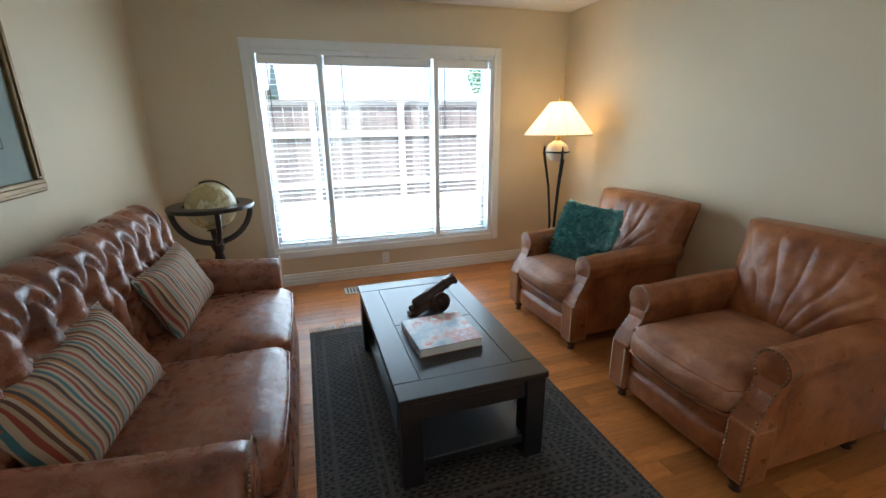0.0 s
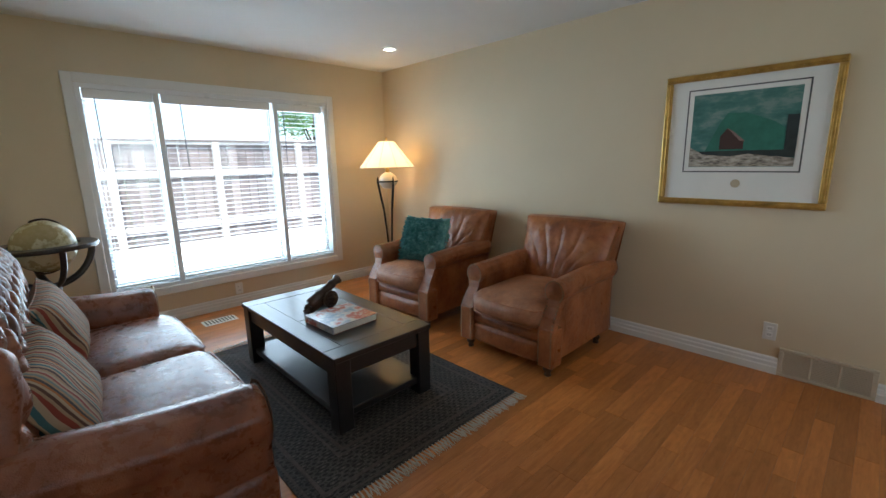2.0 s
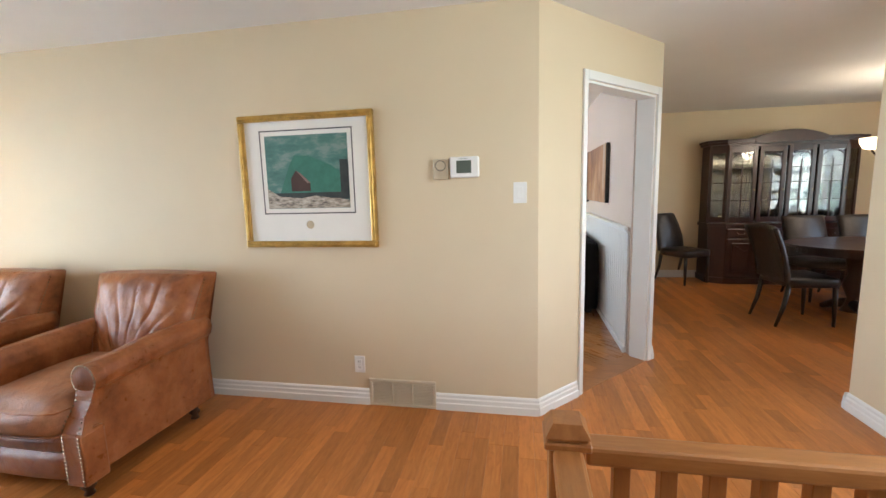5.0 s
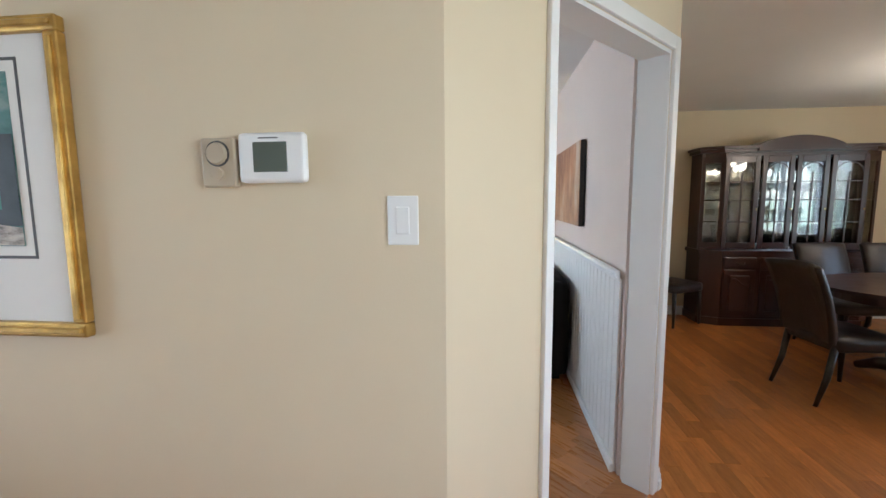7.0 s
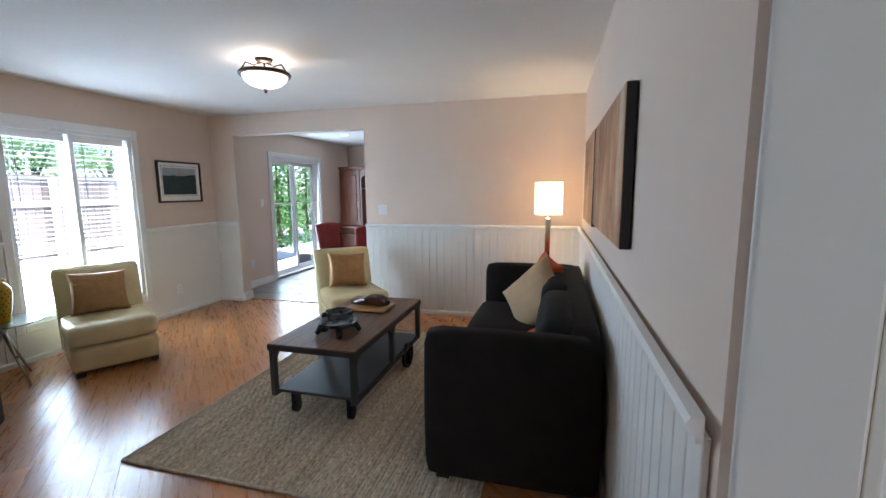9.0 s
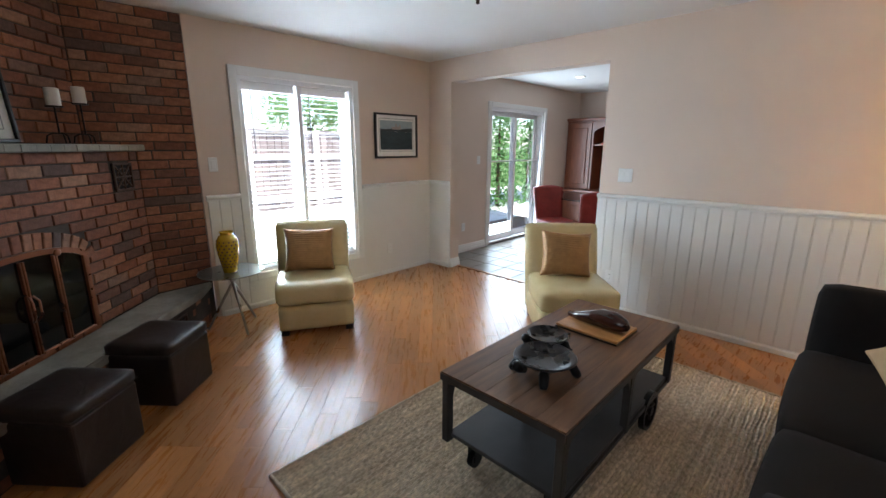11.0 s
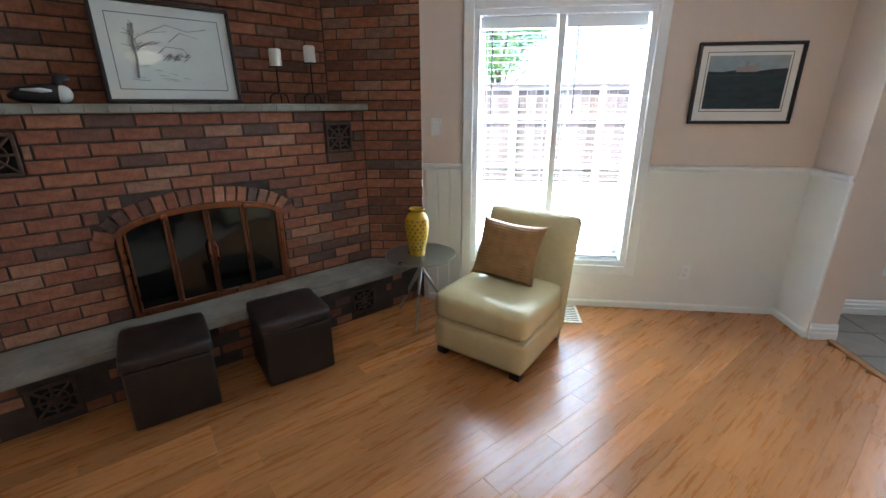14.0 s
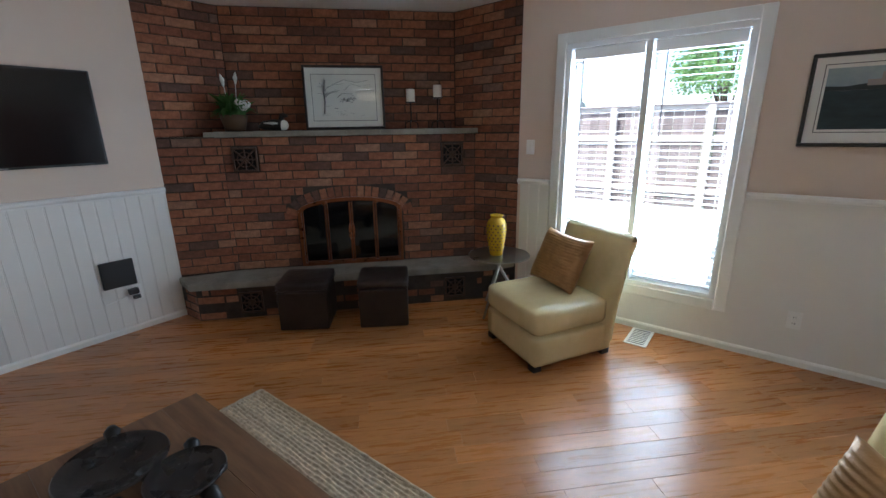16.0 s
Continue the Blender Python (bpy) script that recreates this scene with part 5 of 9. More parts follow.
def model_cannon():
    th = thing("model_cannon", pose(0.96, 2.19, 0.437, 0, 0, 12), "dark wooden model cannon on the coffee table", "ornament")
    m = pose(0, 0, 0.105, 0, -24, 0)
    bm = lathe(B(), [(0.0, -0.165), (0.014, -0.158), (0.018, -0.148), (0.010, -0.135), (0.030, -0.125), (0.036, -0.115), (0.034, -0.05), (0.037, -0.045), (0.031, -0.03), (0.028, 0.08), (0.032, 0.085), (0.027, 0.095), (0.025, 0.125), (0.036, 0.14), (0.034, 0.15), (0.016, 0.15), (0.015, 0.12)], 18)
    part("barrel", bm, "feet_wood", th, smooth=True, m=m @ pose(0, 0, 0, 0, 90, 0))
    for s in (-1, 1):
        wb = B()
        lathe(wb, [(0.045, -0.01), (0.058, -0.01), (0.058, 0.01), (0.045, 0.01), (0.045, -0.01)], 22)
        lathe(wb, [(0.0, -0.014), (0.014, -0.014), (0.014, 0.014), (0.0, 0.014)], 12)
        for k in range(8):
            a = k * math.pi / 4
            cy(wb, (0.012 * math.cos(a), 0.012 * math.sin(a), 0), (0.047 * math.cos(a), 0.047 * math.sin(a), 0), 0.0045, n=6)
        part("wheel", wb, "feet_wood", th, smooth=False, m=pose(0.02, s * 0.048, 0.058, 90, 0, 0))
    bm = B()
    for s in (-1, 1):
        bx(bm, -0.13, 0.06, s * 0.028 - 0.006, s * 0.028 + 0.006, -0.02, 0.02, 0.002, 1, m=pose(-0.01, 0, 0.06, 0, -20, 0))
    bx(bm, -0.15, -0.1, -0.03, 0.03, 0.0, 0.02, 0.004, 1)
    part("carriage", bm, "feet_wood", th)
    part("axle", cy(B(), (0.02, -0.06, 0.058), (0.02, 0.06, 0.058), 0.006, n=8), "feet_wood", th)
    return th


model_cannon()


def area_rug():
    def pat(nt, n, l, b):
        t = n.new("ShaderNodeTexCoord")
        sep = n.new("ShaderNodeSeparateXYZ")
        l.new(t.outputs["Object"], sep.inputs[0])

        def wave(axis, freq, amp=1.0):
            m = n.new("ShaderNodeMath")
            m.operation = "MULTIPLY"
            m.inputs[1].default_value = freq
            l.new(sep.outputs[axis], m.inputs[0])
            s = n.new("ShaderNodeMath")
            s.operation = "SINE"
            l.new(m.outputs[0], s.inputs[0])
            return s.outputs[0]
        mul = n.new("ShaderNodeMath")
        mul.operation = "MULTIPLY"
        l.new(wave("X", 150), mul.inputs[0])
        l.new(wave("Y", 128), mul.inputs[1])
        add = n.new("ShaderNodeMath")
        add.operation = "ADD"
        l.new(mul.outputs[0], add.inputs[0])
        mul2 = n.new("ShaderNodeMath")
        mul2.operation = "MULTIPLY"
        l.new(wave("X", 47), mul2.inputs[0])
        l.new(wave("Y", 310), mul2.inputs[1])
        l.new(mul2.outputs[0], add.inputs[1])
        r = ramp(n, [(0.0, (0.012, 0.011, 0.012)), (0.4, (0.026, 0.024, 0.024)), (0.55, (0.095, 0.085, 0.077)), (0.8, (0.03, 0.027, 0.026)), (1.0, (0.15, 0.125, 0.11))], "LINEAR")
        mr = n.new("ShaderNodeMapRange")
        mr.inputs["From Min"].default_value, mr.inputs["From Max"].default_value = -1.6, 1.6
        l.new(add.outputs[0], mr.inputs["Value"])
        l.new(mr.outputs[0], r.inputs[0])
        mx = n.new("ShaderNodeMix")
        mx.data_type, mx.blend_type = "RGBA", "MULTIPLY"
        mx.inputs["Factor"].default_value = 0.7
        r2 = ramp(n, [(0.3, (0.5, 0.5, 0.5)), (0.7, (1.25, 1.2, 1.15))])
        l.new(noisy(n, l, t.outputs["Object"], 14, 5), r2.inputs[0])
        l.new(r.outputs[0], mx.inputs["A"])
        l.new(r2.outputs[0], mx.inputs["B"])
        l.new(mx.outputs["Result"], b.inputs["Base Color"])
        b.inputs["Roughness"].default_value = 0.95
        bump(n, l, b, noisy(n, l, t.outputs["Object"], 260, 2), 0.6, 0.003)
    M["rug_pattern"] = mat("rug_pattern", pat)
    M["rug_band"] = mottled("rug_band", [(0.3, (0.05, 0.04, 0.036)), (0.7, (0.11, 0.085, 0.075))], 60, 0.95, 240, 0.5)
    X0, X1, Y0, Y1 = 0.265, 1.585, 1.06, 3.0
    cx, cy_ = (X0 + X1) / 2, (Y0 + Y1) / 2
    th = thing("area_rug", pose(cx, cy_, 0), "dark patterned oriental rug with pale fringes", "rug")
    hx, hy = (X1 - X0) / 2, (Y1 - Y0) / 2
    part("field", bx(B(), -hx, hx, -hy, hy, 0.0005, 0.007, 0.002, 1), "rug_pattern", th)
    bm = B()
    for d, w in ((0.02, 0.012), (0.075, 0.02), (0.25, 0.012), (0.285, 0.02)):
        bx(bm, -hx + d, hx - d, -hy + d, -hy + d + w, 0.007, 0.0082)
        bx(bm, -hx + d, hx - d, hy - d - w, hy - d, 0.007, 0.0082)
        bx(bm, -hx + d, -hx + d + w, -hy + d + w, hy - d - w, 0.007, 0.0082)
        bx(bm, hx - d - w, hx - d, -hy + d + w, hy - d - w, 0.007, 0.0082)
    part("border", bm, "rug_band", th, "lighter woven border lines")
    rng = random.Random(12)
    for s in (-1, 1):
        bm = B()
        k = 62
        for i in range(k):
            x = -hx + (i + 0.5) * 2 * hx / k
            for q in range(4):
                a, c = rng.uniform(-0.012, 0.012), rng.uniform(0.055, 0.085)
                tube(bm, [(x, s * (hy - 0.002), 0.005), (x + a * 0.3, s * (hy + 0.025), 0.006), (x + a * 1.8, s * (hy + c), 0.003)], [0.0028, 0.0034, 0.0016], 4)
        tagged(part("fringe", bm, "rug_white", th, "knotted cream fringe"), kind="stuff")


area_rug()


def floor_globe():
    th = thing("globe_on_stand", pose(-0.33, 3.52, 0), "antique cream globe in a dark wooden floor stand", "globe")
    M["globe_map"] = mottled("globe_map", [(0.35, (0.50, 0.44, 0.25)), (0.5, (0.58, 0.52, 0.32)), (0.54, (0.36, 0.29, 0.13)), (0.7, (0.46, 0.37, 0.19))], 5, 0.22, 20, 0.0)
    g = part("globe", sph(B(), (0, 0, 0.88), 0.172, 36, 24), "globe_map", th, "cream globe printed with a map", smooth=True)
    bm = lathe(B(), [(0.19, 0.865), (0.285, 0.865), (0.29, 0.872), (0.29, 0.886), (0.285, 0.893), (0.19, 0.893), (0.19, 0.865)], 48)
    part("horizon_ring", bm, "dark_wood", th, smooth=False)
    bm = B()
    tube(bm, [(0.182 * math.cos(a) * math.cos(0.6), 0.182 * math.cos(a) * math.sin(0.6), 0.88 + 0.182 * math.sin(a)) for a in np.linspace(-1.9, 1.9, 40)], 0.007, 6)
    part("meridian", bm, "bronze", th, smooth=True)
    for a0 in (0.3, 0.3 + math.pi / 2):
        bm = B()
        tube(bm, [(0.262 * math.cos(t) * math.cos(a0), 0.262 * math.cos(t) * math.sin(a0), 0.872 + 0.27 * math.sin(t)) for t in np.linspace(math.pi, 2 * math.pi, 26)], 0.022, 8, 0.7)
        part("cradle", bm, "dark_wood", th, smooth=True)
    bm = lathe(B(), [(0.05, 0.22), (0.03, 0.26), (0.045, 0.33), (0.03, 0.38), (0.042, 0.46), (0.028, 0.52), (0.05, 0.58), (0.04, 0.61)], 18)
    part("post", bm, "dark_wood", th, smooth=True)
    for k in range(3):
        a = k * 2.094 + 0.5
        bm = tube(B(), [(0.03 * math.cos(a), 0.03 * math.sin(a), 0.27), (0.14 * math.cos(a), 0.14 * math.sin(a), 0.17), (0.21 * math.cos(a), 0.21 * math.sin(a), 0.05), (0.25 * math.cos(a), 0.25 * math.sin(a), 0.015)], [0.024, 0.022, 0.018, 0.015], 8)
        part("leg", bm, "dark_wood", th, smooth=True)


floor_globe()


def tripod_lamp():
    th = thing("floor_lamp", pose(2.57, 3.56, 0), "black iron floor lamp with a cream pleated shade", "floor lamp")
    part("shade", lathe(B(), [(0.305, 1.325), (0.30, 1.33), (0.085, 1.605), (0.083, 1.605), (0.295, 1.33)], 40), "shade_lit", th, "lit cream fabric shade")
    bm = B()
    for k in range(10):
        a = k * 0.6283
        cy(bm, (0.303 * math.cos(a), 0.303 * math.sin(a), 1.329), (0.0865 * math.cos(a), 0.0865 * math.sin(a), 1.604), 0.0025, n=5)
    tube(bm, [(0.304 * math.cos(a), 0.304 * math.sin(a), 1.327) for a in np.linspace(0, 6.2832, 41)], 0.004, 6)
    part("shade_trim", bm, "ceramic_cream", th)
    bm = lathe(B(), [(0.012, 1.27), (0.025, 1.28), (0.02, 1.33), (0.008, 1.34), (0.008, 1.63), (0.014, 1.64), (0.0, 1.655)], 14)
    part("stem", bm, "gold_frame", th, smooth=True)
    part("vase", lathe(B(), [(0.02, 1.09), (0.06, 1.10), (0.098, 1.15), (0.102, 1.19), (0.085, 1.235), (0.045, 1.262), (0.03, 1.272)], 26), "ceramic_cream", th, "cream ceramic ball", smooth=True)
    part("collar", lathe(B(), [(0.104, 1.165), (0.110, 1.165), (0.110, 1.18), (0.104, 1.18), (0.104, 1.165)], 26), "black_iron", th)
    for k in range(3):
        a = k * 2.094 + 0.4
        c, s = math.cos(a), math.sin(a)
        part("leg", tube(B(), [(0.112 * c, 0.112 * s, 1.22), (0.108 * c, 0.108 * s, 1.12), (0.06 * c, 0.06 * s, 0.85), (0.028 * c, 0.028 * s, 0.5), (0.04 * c, 0.04 * s, 0.22), (0.13 * c, 0.13 * s, 0.03), (0.16 * c, 0.16 * s, 0.012)], [0.006, 0.013, 0.012, 0.011, 0.011, 0.011, 0.012], 8), "black_iron", th, smooth=True)
        part("leaf", tube(B(), [(0.113 * c, 0.113 * s, 1.10), (0.122 * c, 0.122 * s, 1.17), (0.115 * c, 0.115 * s, 1.24)], [0.006, 0.016, 0.002], 6, 0.35), "black_iron", th, smooth=True)
    part("base_ring", lathe(B(), [(0.12, 0.0), (0.16, 0.0), (0.16, 0.012), (0.12, 0.012), (0.12, 0.0)], 30), "black_iron", th)


tripod_lamp()


def framed(name, m, w, h, fw, fmat, label, mats, art, group="", depth=0.03, glass=True):
    """A framed picture in the local xz plane that faces -y. mats: inset widths; art: bmesh pieces laid on the board."""
    th = thing(name, m, label, "picture", group)
    bm = B()
    for a, b, c, d in ((-w / 2, w / 2, h / 2 - fw, h / 2), (-w / 2, w / 2, -h / 2, -h / 2 + fw), (-w / 2, -w / 2 + fw, -h / 2 + fw, h / 2 - fw), (w / 2 - fw, w / 2, -h / 2 + fw, h / 2 - fw)):
        bx(bm, a, b, -depth, 0, c, d, min(0.006, fw * 0.25), 2)
        if fw > 0.03:
            bx(bm, a + (0.3 * fw if b - a < fw * 1.5 else 0.012), b - (0.3 * fw if b - a < fw * 1.5 else 0.012), -depth - 0.007, -depth + 0.004, c + (0.3 * fw if d - c < fw * 1.5 else 0.012), d - (0.3 * fw if d - c < fw * 1.5 else 0.012), 0.003, 1)
    part("frame", bm, fmat, th)
    part("mat_board", bx(B(), -w / 2 + fw * 0.6, w / 2 - fw * 0.6, -0.012, -0.004, -h / 2 + fw * 0.6, h / 2 - fw * 0.6), mats, th, "off-white mat board")
    for nm, bm2, mt, lb in art:
        part(nm, bm2, mt, th, lb)
    if glass:
        g = part("glazing", bx(B(), -w / 2 + fw * 0.7, w / 2 - fw * 0.7, -0.0185, -0.0165, -h / 2 + fw * 0.7, h / 2 - fw * 0.7), "glass", th)
        g.visible_shadow = False
    return th


def flat(pts, y):
    bm = B()
    bm.faces.new([bm.verts.new((x, y, z)) for x, z in pts])
    ext = bmesh.ops.extrude_face_region(bm, geom=bm.faces[:])
    for v in ext["geom"]:
        if isinstance(v, bmesh.types.BMVert):
            v.co.y -= 0.0008
    bmesh.ops.recalc_face_normals(bm, faces=bm.faces)
    return bm


def outline_rect(w, h, t, y, cx=0.0, cz=0.0):
    bm = B()
    for a, b, c, d in ((-w / 2, w / 2, h / 2 - t, h / 2), (-w / 2, w / 2, -h / 2, -h / 2 + t), (-w / 2, -w / 2 + t, -h / 2 + t, h / 2 - t), (w / 2 - t, w / 2, -h / 2 + t, h / 2 - t)):
        bx(bm, a + cx, b + cx, y - 0.001, y, c + cz, d + cz)
    return bm


M["art_sky"] = mottled("art_sky", [(0.3, (0.03, 0.10, 0.09)), (0.5, (0.07, 0.19, 0.17)), (0.62, (0.20, 0.28, 0.25)), (0.75, (0.09, 0.16, 0.15))], 5, 0.6, 20, 0, stretch=(1, 1, 2.5))
M["old_gold"] = plain("old_gold", (0.16, 0.10, 0.04), 0.45, 0.6, var=0.3, scale=30, bumps=0.5)
M["art_hill"] = mottled("art_hill", [(0.3, (0.02, 0.11, 0.08)), (0.7, (0.05, 0.22, 0.16))], 6, 0.6, 20, 0)
M["art_shore"] = mottled("art_shore", [(0.35, (0.10, 0.085, 0.07)), (0.5, (0.38, 0.33, 0.27)), (0.7, (0.60, 0.55, 0.47))], 22, 0.6, 20, 0, stretch=(1, 1, 3))
M["art_dark"] = mottled("art_dark", [(0.3, (0.012, 0.02, 0.022)), (0.7, (0.04, 0.05, 0.05))], 9, 0.6, 20, 0)
M["art_cabin"] = plain("art_cabin", (0.06, 0.03, 0.025), 0.7, bumps=0)
M["art_roof"] = plain("art_roof", (0.24, 0.16, 0.14), 0.7, bumps=0)
PW, PH = 0.91, 0.84
aw, ah, az = 0.56, 0.46, 0.06
art = [("print_border", outline_rect(aw + 0.07, ah + 0.07, 0.008, -0.012, 0, az), "grey_line", "thin dark printed border"),
       ("sky", bx(B(), -aw / 2, aw / 2, -0.0128, -0.012, az - ah / 2, az + ah / 2), "art_sky", "painted green sky"),
       ("hill", flat([(-0.20, -0.09), (-0.12, 0.10), (-0.08, 0.165), (0.02, 0.16), (0.16, 0.10), (0.22, 0.06), (0.23, -0.09)], -0.0130), "art_hill", "painted green hill"),
       ("water", flat([(-0.28, -0.07), (0.28, -0.07), (0.28, -0.115), (-0.28, -0.10)], -0.0142), "art_dark", "painted dark water"),
       ("shore", flat([(-0.28, -0.04), (-0.20, -0.09), (-0.05, -0.105), (0.05, -0.09), (0.28, -0.12), (0.28, -0.168), (-0.28, -0.168)], -0.0151), "art_shore", "painted pale shore"),
       ("cabin", flat([(-0.11, -0.06), (-0.11, 0.02), (-0.075, 0.07), (0.02, -0.01), (0.02, -0.06)], -0.0157), "art_cabin", "painted dark cabin"),
       ("roof", flat([(-0.075, 0.072), (-0.04, 0.05), (0.025, -0.01), (0.0, -0.01)], -0.0163), "art_roof", "painted cabin roof"),
       ("tree_trunk", flat([(0.225, -0.08), (0.225, 0.13), (0.28, 0.13), (0.28, -0.08)], -0.0157), "art_dark", "painted dark tree"),
       ("seal", cy(B(), (0, -0.0118, -0.275), (0, -0.0135, -0.275), 0.026, n=20), "beige_plastic", "small round printed seal")]
framed("framed_print", pose(XE - 0.002, 0.333, 1.481, 0, 0, 270) @ Matrix.Rotation(math.pi, 4, "Z") @ Matrix.Rotation(math.pi, 4, "Z"), PW, PH, 0.04, "gold_frame", "gold-framed print of a cabin under a green hill", "mat_board", art, glass=False)
# picture above the sofa
M["mat_sage"] = plain("mat_sage", (0.27, 0.31, 0.28), 0.85, var=0.03, bumps=0.1)
art = [("print_border", outline_rect(0.46, 0.36, 0.006, -0.012), "grey_line", ""),
       ("sky", bx(B(), -0.21, 0.21, -0.0128, -0.012, -0.16, 0.16), M["art_sky"], ""),
       ("house", flat([(-0.05, -0.10), (-0.05, 0.0), (0.02, 0.06), (0.1, 0.0), (0.1, -0.10)], -0.0135), "art_shore", "")]
framed("framed_print", pose(XW + 0.002, 2.0, 1.55, 0, 0, 90), 0.84, 0.74, 0.055, "old_gold", "gold-framed print with a grey-green mat above the sofa", "mat_sage", art, glass=False)


def wall_plate(name, m, w, h, label, cat, kind="rocker"):
    """A switch or socket plate in the local xz plane that faces -y."""
    th = thing(name, m, label, cat)
    part("plate", bx(B(), -w / 2, w / 2, -0.007, 0, -h / 2, h / 2, 0.003, 2), "white_plastic", th)
    if kind == "rocker":
        part("rocker", bx(B(), -0.017, 0.017, -0.0115, -0.007, -0.034, 0.034, 0.002, 1), "white_plastic", th)
    elif kind == "socket":
        for z in (-0.02, 0.02):
            s = part("socket", bx(B(), -0.016, 0.016, -0.0095, -0.007, z - 0.014, z + 0.014, 0.004, 2), "white_plastic", th)
            # raised dark bars imitate the shade in the plug slots
            bm = B()
            for x in (-0.006, 0.006):
                bx(bm, x - 0.0012, x + 0.0012, -0.0101, -0.0095, z - 0.005, z + 0.005)
            part("slot", bm, "dark_plastic", s)
    elif kind == "double":
        for x in (-0.024, 0.024):
            part("rocker", bx(B(), x - 0.017, x + 0.017, -0.0115, -0.007, -0.034, 0.034, 0.002, 1), "white_plastic", th)
    return th


EAST = 270
wall_plate("light_switch", pose(XE, -0.995, 1.378, 0, 0, EAST), 0.078, 0.122, "white light switch on the beige wall", "light switch")
wall_plate("power_outlet", pose(XE, 0.053, 0.275, 0, 0, EAST), 0.072, 0.116, "white wall socket above the baseboard", "power outlet", "socket")
wall_plate("power_outlet", pose(1.02, YN, 0.175, 0, 0, 0), 0.072, 0.116, "white wall socket under the window", "power outlet", "socket")
th = thing("thermostat", pose(XE, -0.672, 1.535, 0, 0, EAST), "white digital thermostat with a grey display", "thermostat")
part("body", bx(B(), -0.088, 0.088, -0.028, 0, -0.062, 0.062, 0.012, 3), "white_plastic", th, smooth=False)
part("display", bx(B(), -0.046, 0.042, -0.0295, -0.027, -0.035, 0.038, 0.001, 1), "lcd", th, "grey display")
part("label_bar", bx(B(), -0.03, 0.02, -0.0292, -0.0278, 0.046, 0.049), "grey_line", th)
th = thing("fan_timer", pose(XE, -0.53, 1.525, 0, 0, EAST), "beige dial control beside the thermostat", "control dial")
part("body", bx(B(), -0.045, 0.045, -0.024, 0, -0.061, 0.061, 0.005, 2), "beige_plastic", th)
part("dial", lathe(B(), [(0.026, 0), (0.028, 0.004), (0.024, 0.012), (0.0, 0.012)], 22), "beige_plastic", th, "round dial", m=pose(0, -0.024, 0.022, 90, 0, 0))
part("scale_ring", lathe(B(), [(0.029, 0), (0.032, 0), (0.032, 0.002), (0.029, 0.002), (0.029, 0)], 22), "grey_line", th, m=pose(0, -0.024, 0.022, 90, 0, 0))
part("knob", lathe(B(), [(0.015, 0), (0.015, 0.008), (0.0, 0.009)], 16), "beige_plastic", th, m=pose(0, -0.024, -0.028, 90, 0, 0))
th = thing("wall_vent", pose(XE, (VENT_Y0 + VENT_Y1) / 2, 0.0, 0, 0, EAST), "beige metal return air grille in the baseboard", "air vent")
part("backing", bx(B(), -0.21, 0.21, -0.006, -0.001, 0.012, 0.172), "beige_plastic", th)
bm = B()
for a, b, c, d in ((-0.225, 0.225, 0.0, 0.02), (-0.225, 0.225, 0.163, 0.185), (-0.225, -0.2, 0.02, 0.163), (0.2, 0.225, 0.02, 0.163), (-0.073, -0.061, 0.02, 0.163), (0.061, 0.073, 0.02, 0.163)):
    bx(bm, a, b, -0.018, -0.006, c, d, 0.003, 1)
part("frame", bm, "vent_paint", th)
for i in range(13):
    part("slat", bx(B(), -0.2, 0.2, -0.016, -0.007, 0.024 + i * 0.0107, 0.0305 + i * 0.0107), "vent_paint", th)
for i, (dx, dy) in enumerate(DOWNLIGHTS + KITCHEN_LIGHTS):
    th = thing("recessed_light", pose(dx, dy, CH), "round recessed ceiling light with a white rim", "ceiling light", "recessed ceiling lights")
    part("rim", lathe(B(), [(0.052, -0.002), (0.075, -0.002), (0.078, -0.006), (0.07, -0.012), (0.052, -0.008), (0.052, -0.002)], 28), "white_plastic", th)
    part("lamp_face", lathe(B(), [(0.0, -0.006), (0.05, -0.006), (0.05, -0.003), (0.0, -0.003)], 24), "bulb_lit", th, "glowing lamp face")


def floor_register(x, y, rz=0):
    th = thing("floor_register", pose(x, y, 0.001, 0, 0, rz), "white slotted floor register", "air vent")
    part("plate", bx(B(), -0.075, 0.075, -0.14, 0.14, 0, 0.005, 0.002, 1), "white_plastic", th)
    # the plate is solid; dark bars on it stand for its shaded openings
    for i in range(9):
        part("slot", bx(B(), -0.055, 0.055, -0.118 + i * 0.028, -0.106 + i * 0.028, 0.005, 0.0056), "dark_plastic", th)


floor_register(0.72, 3.72, 90)


